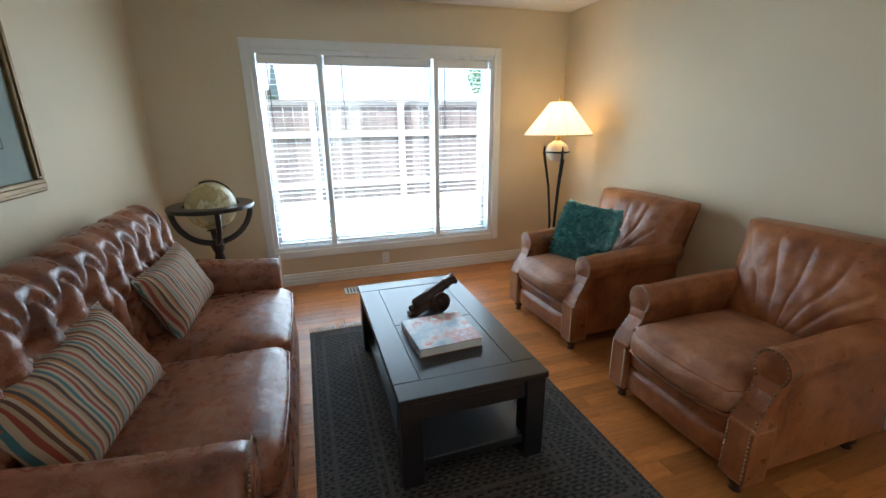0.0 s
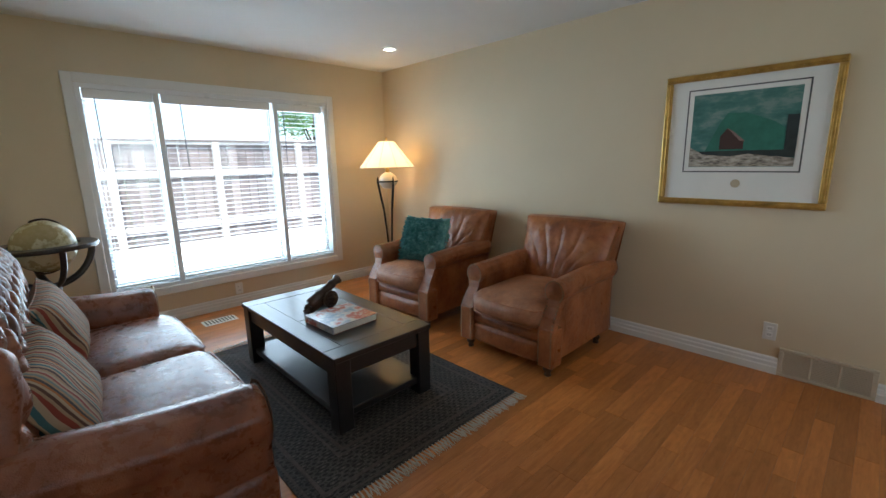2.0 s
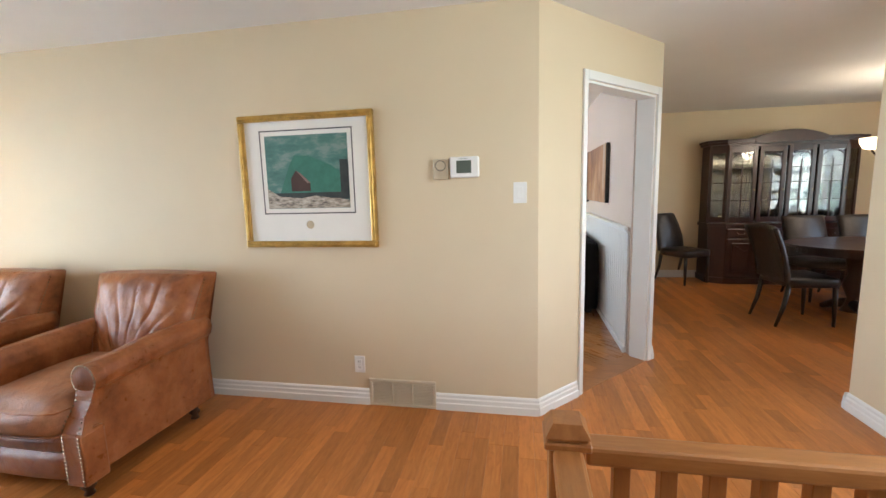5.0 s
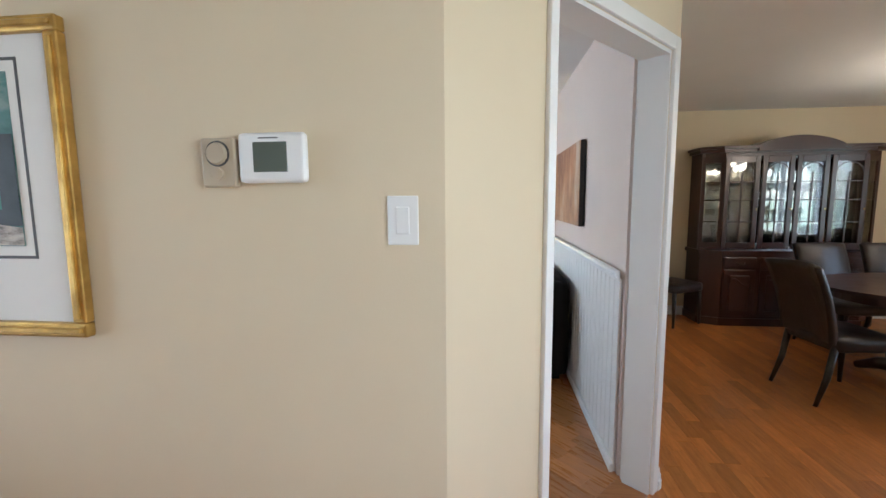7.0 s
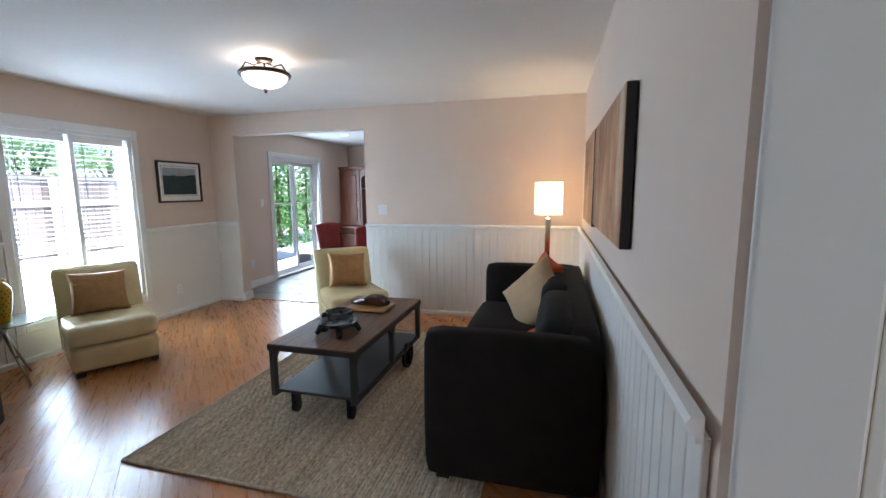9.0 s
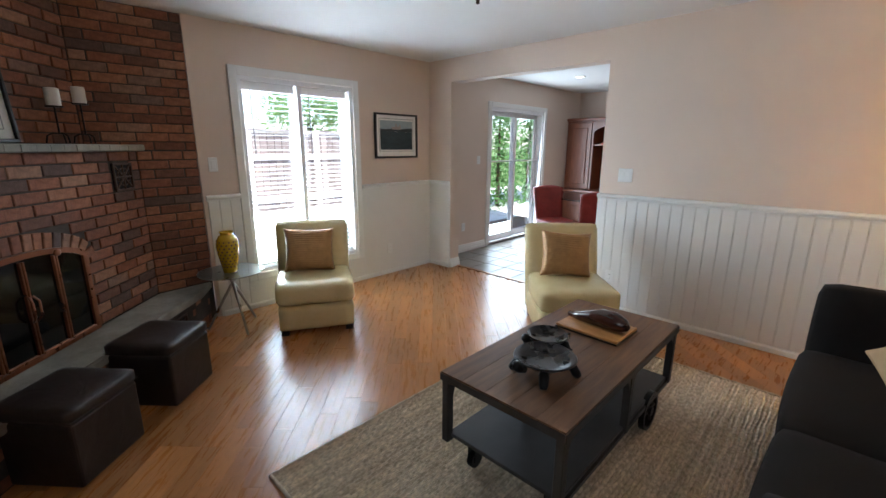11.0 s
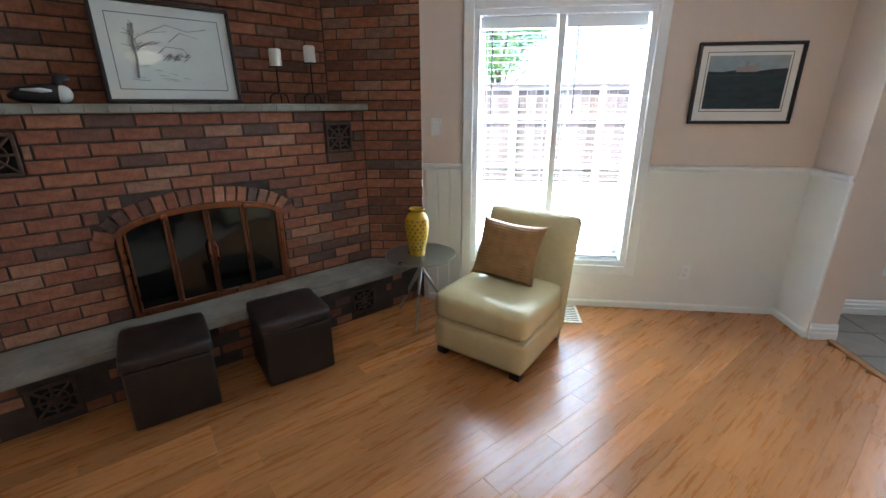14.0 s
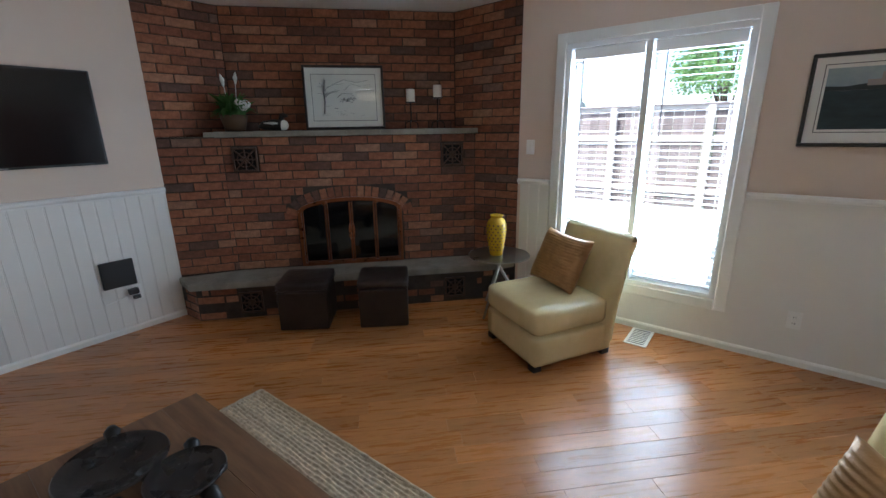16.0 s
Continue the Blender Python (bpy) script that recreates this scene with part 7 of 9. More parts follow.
art = [("print_border", outline_rect(0.50, 0.355, 0.004, -0.012, 0, 0.01), "grey_line", ""),
       ("sky", bx(B(), -0.235, 0.235, -0.0128, -0.012, 0.05, 0.165), "art_bluesky", "printed pale sky"),
       ("lake", bx(B(), -0.235, 0.235, -0.0128, -0.012, -0.15, 0.0498), "art_lake", "printed dark water"),
       ("treeline", flat([(-0.235, 0.05), (-0.235, 0.075), (-0.15, 0.07), (-0.05, 0.085), (0.06, 0.075), (0.15, 0.085), (0.235, 0.09), (0.235, 0.05)], -0.0132), "art_dark", "printed dark trees"),
       ("castle", flat([(-0.07, 0.07), (-0.07, 0.10), (-0.02, 0.10), (-0.02, 0.135), (0.0, 0.135), (0.0, 0.105), (0.04, 0.105), (0.04, 0.125), (0.06, 0.125), (0.06, 0.07)], -0.0141), "art_tower", "printed castle")]
framed("framed_photo", pose(7.495, FY1 - 0.002, 1.587, 0, 0, 0), 0.62, 0.485, 0.02, "black_frame", "black-framed lake photograph on the peach wall", "mat_board", art, glass=False)
# canvases above the dark sofa
for x0, x1, z0, z1, seed in ((4.95, 6.16, 1.235, 1.835, 1), (6.25, 7.13, 1.21, 1.845, 2)):
    M["canvas_%d" % seed] = mottled("canvas_%d" % seed, [(0.25, (0.025, 0.012, 0.008)), (0.42, (0.22, 0.085, 0.03)), (0.55, (0.42, 0.20, 0.08)), (0.7, (0.55, 0.45, 0.33)), (0.85, (0.12, 0.05, 0.025))], 2.2 + seed * 0.4, 0.6, 90, 0.3, stretch=(1.2, 1, 0.5))
    th = thing("canvas_painting", pose((x0 + x1) / 2, FY0 + 0.001, (z0 + z1) / 2, 0, 0, 180), "brown abstract canvas with dark painted edges", "painting", "canvases above the dark sofa")
    w, hh = (x1 - x0) / 2, (z1 - z0) / 2
    part("stretcher", bx(B(), -w, w, -0.038, 0, -hh, hh, 0.003, 1), "black_frame", th, "dark painted canvas edges")
    part("canvas", bx(B(), -w + 0.002, w - 0.002, -0.0395, -0.038, -hh + 0.002, hh - 0.002), "canvas_%d" % seed, th, "brown and cream abstract painting")


def dark_sofa():
    th = thing("dark_sofa", pose(0, 0, 0), "charcoal fabric sofa with squared high arms", "sofa")
    X0, X1, YF, YB = 5.13, 7.19, -1.0, -1.83
    part("base", cush(B(), X0 + 0.03, X1 - 0.03, YB + 0.02, YF + 0.0, 0.05, 0.31, 0.025, 0.005, 6), "sofa_fabric", th, smooth=True)
    for a, b in ((X0 + 0.15, (X0 + X1) / 2 - 0.003), ((X0 + X1) / 2 + 0.003, X1 - 0.15)):
        part("seat_cushion", cush(B(), a, b, YB + 0.20, YF + 0.02, 0.30, 0.47, 0.045, 0.018, 10), "sofa_fabric", th, smooth=True)
        part("back_cushion", cush(B(), a + 0.005, b - 0.005, YB + 0.10, YB + 0.30, 0.45, 0.80, 0.06, 0.03, 10), "sofa_fabric", th, smooth=True)
    part("backrest", cush(B(), X0 + 0.02, X1 - 0.02, YB, YB + 0.16, 0.05, 0.80, 0.04, 0.006, 8), "sofa_fabric", th, smooth=True)
    for a, b in ((X0, X0 + 0.14), (X1 - 0.14, X1)):
        part("arm", cush(B(), a, b, YB + 0.01, YF, 0.05, 0.795, 0.045, 0.008, 10), "sofa_fabric", th, smooth=True)
    for x in (X0 + 0.09, X1 - 0.09):
        for y in (YB + 0.1, YF - 0.08):
            part("foot", bx(B(), x - 0.035, x + 0.035, y - 0.035, y + 0.035, 0.012, 0.06, 0.003, 1), "dark_wood", th)
    return th


dark_sofa()
throw_pillow("orange_pillow", pose(6.80, -1.52, 0.70, -18, 8, 200), 0.44, 0.44, 0.14, "orange_fabric", "burnt orange pillow behind a tan one on the sofa", "sofa pillows")
throw_pillow("tan_pillow", pose(6.50, -1.46, 0.645, -30, 36, 208), 0.50, 0.50, 0.16, "tan_fabric", "tan fabric pillow leaning on the dark sofa", "sofa pillows")
throw_pillow("orange_pillow", pose(5.47, -1.53, 0.60, -60, 10, 170), 0.52, 0.52, 0.18, "orange_fabric", "burnt orange pillow lying back on the dark sofa", "sofa pillows")


def square_lamp():
    th = thing("floor_lamp", pose(7.52, -1.53, 0), "chrome floor lamp with a square white shade", "floor lamp")
    sh = B()
    s, z0, z1 = 0.104, 1.22, 1.53
    for a, b, c, d in ((-s, s, -s, -s + 0.003), (-s, s, s - 0.003, s), (-s, -s + 0.003, -s + 0.003, s - 0.003), (s - 0.003, s, -s + 0.003, s - 0.003)):
        bx(sh, a, b, c, d, z0, z1)
    part("shade", sh, "shade_square", th, "lit square fabric shade", m=pose(0, 0, 0, 0, 0, 20))
    part("post", bx(B(), -0.026, 0.026, -0.026, 0.026, 0.03, 1.19, 0.004, 1), "chrome", th, "square chrome post")
    part("socket", cy(B(), (0, 0, 1.19), (0, 0, 1.30), 0.018, n=12), "chrome", th)
    part("base", bx(B(), -0.14, 0.14, -0.14, 0.14, 0.0, 0.03, 0.004, 1), "chrome", th)


square_lamp()


def ceiling_bowl():
    th = thing("ceiling_light", pose(6.15, 0.53, CH), "bronze ceiling light with a frosted glass bowl", "ceiling light")
    part("bowl", lathe(B(), [(0.0, -0.215), (0.05, -0.21), (0.11, -0.19), (0.15, -0.155), (0.165, -0.12), (0.163, -0.12), (0.14, -0.15), (0.0, -0.20)], 36), "bowl_lit", th, "lit frosted glass bowl", smooth=True)
    part("ring", lathe(B(), [(0.160, -0.125), (0.182, -0.125), (0.188, -0.112), (0.18, -0.10), (0.160, -0.10), (0.160, -0.125)], 36), "bronze", th, smooth=True)
    part("canopy", lathe(B(), [(0.0, -0.03), (0.05, -0.028), (0.065, -0.01), (0.065, -0.001), (0.0, -0.001)], 24), "bronze", th, smooth=True)
    part("finial", lathe(B(), [(0.0, -0.25), (0.012, -0.243), (0.008, -0.232), (0.018, -0.222), (0.0, -0.212)], 12), "bronze", th, smooth=True)
    part("stem", cy(B(), (0, 0, -0.21), (0, 0, -0.02), 0.006, n=8), "bronze", th)
    for k in range(3):
        a = k * 2.094 + 0.6
        part("arm", tube(B(), [(0.02 * math.cos(a), 0.02 * math.sin(a), -0.03), (0.08 * math.cos(a), 0.08 * math.sin(a), -0.06), (0.14 * math.cos(a), 0.14 * math.sin(a), -0.05), (0.178 * math.cos(a), 0.178 * math.sin(a), -0.11)], 0.007, 6), "bronze", th, smooth=True)


ceiling_bowl()


def cart_table():
    th = thing("coffee_table", pose(6.105, -0.17, 0), "rustic wood coffee table on iron cart wheels", "coffee table")
    M["rustic_wood"] = wood("rustic_wood", (0.085, 0.04, 0.019), (0.22, 0.115, 0.057), 0.5, (1.5, 14, 14), 2.5, bumps=0.25, vary="island")
    M["grey_iron"] = plain("grey_iron", (0.06, 0.056, 0.054), 0.5, 0.5, var=0.2, bumps=0.25)
    X, Y, H = 0.637, 0.30, 0.514
    for i in range(5):
        y0 = -Y + i * 0.12
        part("tabletop_plank", bx(B(), -X, X, y0 + 0.0004, y0 + 0.1196, H - 0.035, H, 0.0012, 1), M["rustic_wood"], th, "brown tabletop plank")
    bm = B()
    for a, b, c, d in ((-X, X, -Y - 0.004, -Y - 0.0005), (-X, X, Y + 0.0005, Y + 0.004), (-X - 0.004, -X - 0.0005, -Y, Y), (X + 0.0005, X + 0.004, -Y, Y)):
        bx(bm, a, b, c, d, H - 0.04, H - 0.008)
    part("iron_band", bm, M["grey_iron"], th)
    part("shelf", bx(B(), -X + 0.03, X - 0.03, -Y + 0.02, Y - 0.02, 0.185, 0.205, 0.003, 1), M["grey_iron"], th, "grey lower shelf")
    for x in (-X + 0.022, 0.0, X - 0.022):
        for s in (-1, 1):
            bm = B()
            y = s * (Y - 0.022)
            bx(bm, x - 0.02, x + 0.02, y - 0.018, y + 0.018, 0.17, H - 0.036, 0.004, 1)
            for k in range(7):
                q = k / 7 * math.pi / 2
                r = 0.10
                for dx in ((-1, 1) if x == 0 else ((1,) if x < 0 else (-1,))):
                    a0 = (x + dx * 0.02 + dx * r * (1 - math.cos(q)), H - 0.036 - r + r * math.sin(q))
                    q1 = (k + 1) / 7 * math.pi / 2
                    a1 = (x + dx * 0.02 + dx * r * (1 - math.cos(q1)), H - 0.036 - r + r * math.sin(q1))
                    v = [bm.verts.new((p[0], yy, p[1])) for p in (a0, a1) for yy in (y - 0.014, y + 0.014)]
                    w = [bm.verts.new((x + dx * 0.02 if k < 0 else p[0], yy, H - 0.036)) for p in (a0, a1) for yy in (y - 0.014, y + 0.014)]
                    bm.faces.new((v[0], v[2], w[2], w[0]))
                    bm.faces.new((v[1], w[1], w[3], v[3]))
                    bm.faces.new((v[0], v[1], v[3], v[2]))
            part("leg", bm, M["grey_iron"], th)
    for s in (-1, 1):
        bm = B()
        bx(bm, -X + 0.04, X - 0.04, s * (Y - 0.022) - 0.008, s * (Y - 0.022) + 0.008, H - 0.06, H - 0.036)
        bx(bm, -X + 0.01, X - 0.01, s * (Y - 0.022) - 0.012, s * (Y - 0.022) + 0.012, 0.165, 0.185)
        part("side_rail", bm, M["grey_iron"], th)
    # two large wheels on the east end, two castors on the west end
    for s in (-1, 1):
        w = B()
        lathe(w, [(0.085, -0.014), (0.105, -0.014), (0.105, 0.014), (0.085, 0.014), (0.085, -0.014)], 28)
        lathe(w, [(0.0, -0.02), (0.024, -0.02), (0.024, 0.02), (0.0, 0.02)], 14)
        for k in range(6):
            a = k * math.pi / 3
            cy(w, (0.02 * math.cos(a), 0.02 * math.sin(a), 0), (0.088 * math.cos(a), 0.088 * math.sin(a), 0), 0.009, n=6)
        part("wheel", w, "black_iron", th, "black cast iron wheel", m=pose(0.34, s * (Y - 0.02), 0.118, 90, 0, 0))
        bm = B()
        bx(bm, 0.325, 0.355, s * (Y - 0.05) - 0.008, s * (Y - 0.05) + 0.008, 0.10, 0.18)
        part("axle_bracket", bm, "black_iron", th)
        c = B()
        bx(c, -X + 0.10, -X + 0.15, s * (Y - 0.1) - 0.022, s * (Y - 0.1) - 0.016, 0.05, 0.16, 0.002, 1)
        bx(c, -X + 0.10, -X + 0.15, s * (Y - 0.1) + 0.016, s * (Y - 0.1) + 0.022, 0.05, 0.16, 0.002, 1)
        bx(c, -X + 0.09, -X + 0.16, s * (Y - 0.1) - 0.03, s * (Y - 0.1) + 0.03, 0.155, 0.168, 0.002, 1)
        cs = part("castor", c, "black_iron", th, "black iron castor")
        part("castor_wheel", cy(B(), (-X + 0.125, s * (Y - 0.1) - 0.014, 0.052), (-X + 0.125, s * (Y - 0.1) + 0.014, 0.052), 0.04, n=18), "black_iron", cs)
    part("axle", cy(B(), (0.34, -Y, 0.118), (0.34, Y, 0.118), 0.01, n=8), "black_iron", th)


cart_table()


def turtle_dish(x, y, r, rz, label):
    """A round dark dish carried by a turtle-shaped stand."""
    th = thing("dish", pose(x, y, 0.514, 0, 0, rz), label, "bowl", "dark dishes on the table")
    part("plate", lathe(B(), [(0.0, 0.055), (r * 0.5, 0.05), (r * 0.72, 0.056), (r * 0.95, 0.08), (r, 0.082), (r * 0.96, 0.088), (r * 0.72, 0.066), (r * 0.5, 0.06), (0.0, 0.062)], 34), M["dish_glaze"], th, smooth=True)
    for k in range(4):
        a = k * math.pi / 2 + 0.78
        c, s = math.cos(a), math.sin(a)
        part("foot", tube(B(), [(r * 0.55 * c, r * 0.55 * s, 0.055), (r * 0.85 * c, r * 0.85 * s, 0.05), (r * 0.98 * c, r * 0.98 * s, 0.02), (r * 1.06 * c, r * 1.06 * s, 0.006)], [0.016, 0.022, 0.02, 0.014], 8), "black_iron", th, smooth=True)
    part("head", tube(B(), [(r * 0.85, 0, 0.055), (r * 1.08, 0, 0.065), (r * 1.2, 0, 0.085), (r * 1.3, 0, 0.09)], [0.018, 0.018, 0.022, 0.012], 10), "black_iron", th, smooth=True)
    part("tail", tube(B(), [(-r * 0.9, 0, 0.05), (-r * 1.12, 0, 0.055), (-r * 1.2, 0, 0.075)], [0.014, 0.012, 0.006], 8), "black_iron", th, smooth=True)


M["dish_glaze"] = plain("dish_glaze", (0.028, 0.026, 0.027), 0.28, 0.3, var=0.3, scale=14, bumps=0.15)
turtle_dish(5.765, -0.205, 0.135, 165, "large dark metal dish on turtle feet")
turtle_dish(5.965, -0.10, 0.10, 150, "small dark metal dish on turtle feet")
th = thing("wooden_tray", pose(6.37, -0.16, 0.514, 0, 0, 88), "honey wood tray with a dark carved bird", "tray")
M["tray_wood"] = wood("tray_wood", (0.36, 0.16, 0.045), (0.58, 0.30, 0.10), 0.3, (2, 14, 14), 2.5, coat=0.2)
part("tray_board", bx(B(), -0.17, 0.17, -0.125, 0.125, 0.006, 0.022, 0.004, 1), M["tray_wood"], th)
part("tray_base", bx(B(), -0.172, 0.172, -0.127, 0.127, 0.0, 0.008), "dark_wood", th)
th = thing("bird_carving", pose(6.37, -0.19, 0.536, 0, 0, 268), "dark polished wood bird carving on the tray", "ornament")
bm = B()
tube(bm, [(-0.20, 0.02, 0.014), (-0.13, 0.01, 0.02), (-0.07, 0, 0.035), (0.0, 0, 0.05), (0.07, 0, 0.05), (0.12, 0, 0.04), (0.145, 0, 0.03)], [0.016, 0.026, 0.036, 0.05, 0.05, 0.036, 0.012], 16)
part("body", bm, M["bird_wood"] if "bird_wood" in M else wood("bird_wood", (0.025, 0.008, 0.005), (0.07, 0.02, 0.012), 0.2, (2, 10, 10), 3, coat=0.5), th, smooth=True)


def slipper_chair(m):
    """An armless cream chair that faces -y."""
    th = thing("slipper_chair", m, "cream leather armless slipper chair", "chair", "cream slipper chairs")
    part("base", cush(B(), -0.295, 0.295, -0.315, 0.30, 0.035, 0.235, 0.02, 0.004, 6), "cream_leather", th, smooth=True)
    part("seat_cushion", cush(B(), -0.30, 0.30, -0.325, 0.25, 0.238, 0.415, 0.045, 0.015, 10), "cream_leather", th, smooth=True)
    bm = B()

    def fn(u, v, side):
        a = 2 * u - 1
        t = 0.075 - 0.02 * v
        y = 0.215 + 0.04 * v + 0.10 * v * v
        w = 0.295 + 0.012 * v
        e = (abs(a) ** 8)
        return Vector((a * w, y + side * t * (1 - 0.5 * e) + 0.05, 0.10 + 0.68 * v - 0.012 * e * v))
    for s in (-1, 1):
        grid(bm, lambda u, v: fn(u, v, s), 20, 16)

    def cap(u, w):
        p, q = fn(u, 1, -1), fn(u, 1, 1)
        m_ = p * (1 - w) + q * w
        m_.z += 0.03 * math.sin(w * math.pi)
        return m_
    grid(bm, cap, 20, 6)
    for u in (0, 1):
        grid(bm, lambda v, w: fn(u, v, -1) * (1 - w) + fn(u, v, 1) * w + Vector(((2 * u - 1) * 0.014 * math.sin(w * math.pi), 0, 0)), 16, 4)
    bmesh.ops.remove_doubles(bm, verts=bm.verts, dist=1e-4)
    bmesh.ops.recalc_face_normals(bm, faces=bm.faces)
    part("backrest", bm, "cream_leather", th, smooth=True)
    for x in (-1, 1):
        for y in (-0.28, 0.27):
            part("foot", bx(B(), x * 0.25 - 0.03, x * 0.25 + 0.03, y - 0.03, y + 0.03, 0.0, 0.036), "dark_wood", th)
    return th


SC1, SC2 = pose(6.015, 2.17, 0, 0, 0, -29), pose(7.35, 0.495, 0.011, 0, 0, -47)
slipper_chair(SC1)
slipper_chair(SC2)


def gold_pillow(m):
    th = thing("gold_pillow", m, "pleated gold satin pillow on a cream chair", "pillow", "gold pillows")
    bm = B()
    for side in (1, -1):
        def fn(u, v):
            a, b = 2 * u - 1, 2 * v - 1
            k = max(0.0, (1 - a ** 4) * (1 - b ** 4)) ** 0.55
            x = a * 0.21 * (1 - 0.09 * (1 - b * b) * abs(a))
            z = b * 0.19 * (1 - 0.09 * (1 - a * a) * abs(b))
            rip = 0.006 * abs(math.sin(b * 30 + 0.5 * math.sin(a * 5))) * min(1, k * 2) * (1 + 0.4 * noise.noise(Vector((a * 6, b * 9, 2))))
            return Vector((x, side * (0.07 * k + rip), z))
        grid(bm, fn, 24, 72)
    bmesh.ops.remove_doubles(bm, verts=bm.verts, dist=1e-4)
    bmesh.ops.recalc_face_normals(bm, faces=bm.faces)
    part("cover", bm, "gold_fabric", th, smooth=True)


gold_pillow(SC1 @ pose(-0.03, 0.10, 0.60, -24, 3, 4))
gold_pillow(SC2 @ pose(-0.02, 0.11, 0.60, -22, 4, 0))


def ottoman(m):
    th = thing("ottoman", m, "dark brown leather storage cube ottoman", "ottoman", "cube ottomans by the hearth")
    part("box", bx(B(), -0.185, 0.185, -0.185, 0.185, 0.004, 0.315, 0.012, 2), "ottoman_leather", th)
    part("lid", cush(B(), -0.19, 0.19, -0.19, 0.19, 0.318, 0.385, 0.02, 0.006, 8), "ottoman_leather", th, smooth=True)
    bm = B()
    s = 0.191
    tube(bm, [(-s, -s, 0.33), (s, -s, 0.33), (s, s, 0.33), (-s, s, 0.33), (-s, -s, 0.33)], 0.003, 5)
    part("stitching", bm, "ottoman_leather", th)


ottoman(pose(4.318, 1.432, 0, 0, 0, 41))
ottoman(pose(4.778, 1.822, 0, 0, 0, 42))

th = thing("end_table", pose(5.45, 2.47, 0), "round glass side table on crossed steel legs", "side table")
part("tabletop", lathe(B(), [(0.0, 0.482), (0.238, 0.482), (0.243, 0.487), (0.238, 0.492), (0.0, 0.492)], 44), "table_glass", th)
part("rim", lathe(B(), [(0.2425, 0.483), (0.245, 0.483), (0.245, 0.491), (0.2425, 0.491), (0.2425, 0.483)], 44), "steel", th)
for k in range(3):
    a = k * 2.094 + 0.5
    c, s = math.cos(a), math.sin(a)
    part("leg", tube(B(), [(-0.05 * c, -0.05 * s, 0.481), (0.09 * c, 0.09 * s, 0.24), (0.22 * c, 0.22 * s, 0.004)], [0.015, 0.011, 0.009], 8), "steel", th, smooth=True)
th = thing("vase", pose(5.435, 2.445, 0.493), "mustard yellow ceramic vase with cut-out lattice", "vase")
prof = [(0.0, 0.0), (0.05, 0.0), (0.053, 0.01), (0.06, 0.06), (0.075, 0.14), (0.082, 0.21), (0.078, 0.255), (0.06, 0.29), (0.045, 0.30), (0.044, 0.312), (0.055, 0.322), (0.05, 0.326), (0.038, 0.31), (0.03, 0.29)]
part("body", lathe(B(), prof, 32), "mustard", th, smooth=True)
# flat dark hexagons on the solid body imitate the shade inside the holes
bm = B()
for i in range(14):
    for j in range(9):
        z = 0.05 + j * 0.025
        r = np.interp(z, [0.0, 0.06, 0.14, 0.21, 0.255], [0.053, 0.06, 0.075, 0.082, 0.078])
        a = (i + 0.5 * (j % 2)) * 2 * math.pi / 14
        d = Vector((math.cos(a), math.sin(a), 0))
        t = Vector((-d.y, d.x, 0))
        p = d * (r + 0.0006) + Vector((0, 0, z))
        q = [bm.verts.new(p + t * (0.0085 * math.cos(k * math.pi / 3)) + Vector((0, 0, 0.0085 * math.sin(k * math.pi / 3)))) for k in range(6)]
        bm.faces.new(q)
M["vase_hole_shade"] = plain("vase_hole_shade", (0.16, 0.085, 0.008), 0.6, bumps=0)
tagged(part("lattice", bm, "vase_hole_shade", th, "flat dark patches that stand for the shaded lattice holes"), kind="stuff")


def jute_rug():
    X0, X1, Y0, Y1 = 4.90, 7.32, -1.28, 0.66
    th = thing("jute_rug", pose((X0 + X1) / 2, (Y0 + Y1) / 2, 0), "chunky braided jute rug in natural beige", "rug")
    hx, hy = (X1 - X0) / 2, (Y1 - Y0) / 2
    part("backing", bx(B(), -hx + 0.01, hx - 0.01, -hy + 0.01, hy - 0.01, 0.0005, 0.004), "jute", th)
    bm = B()
    n = int(2 * hy / 0.02)
    rng = random.Random(8)
    seg = 90
    for i in range(n):
        y = -hy + (i + 0.5) * 2 * hy / n
        vs = []
        for k in range(seg + 1):
            x = -hx + 2 * hx * k / seg + rng.uniform(-0.004, 0.004)
            z = 0.009 + 0.0035 * math.sin(k * 2.1 + (i % 2) * math.pi) + rng.uniform(-0.0012, 0.0012)
            wv = 0.0025 * math.sin(k * 0.7 + i)
            vs.append([bm.verts.new((x, y - 0.0098 + wv, 0.003)), bm.verts.new((x, y + wv, z + 0.002)), bm.verts.new((x, y + 0.0098 + wv, 0.003))])
        for a, b in zip(vs, vs[1:]):
            bm.faces.new((a[0], b[0], b[1], a[1]))
            bm.faces.new((a[1], b[1], b[2], a[2]))
    tagged(part("weave", bm, "jute_strand", th, "thick woven jute strands"), kind="stuff")
    bm = B()
    for a, b in (((-hx, -hy), (hx, -hy)), ((hx, -hy), (hx, hy)), ((hx, hy), (-hx, hy)), ((-hx, hy), (-hx, -hy))):
        tube(bm, [(a[0] + (b[0] - a[0]) * k / 60, a[1] + (b[1] - a[1]) * k / 60, 0.008 + 0.002 * math.sin(k * 2.2)) for k in range(61)], 0.009, 6)
    part("edging", bm, "jute", th, smooth=True)


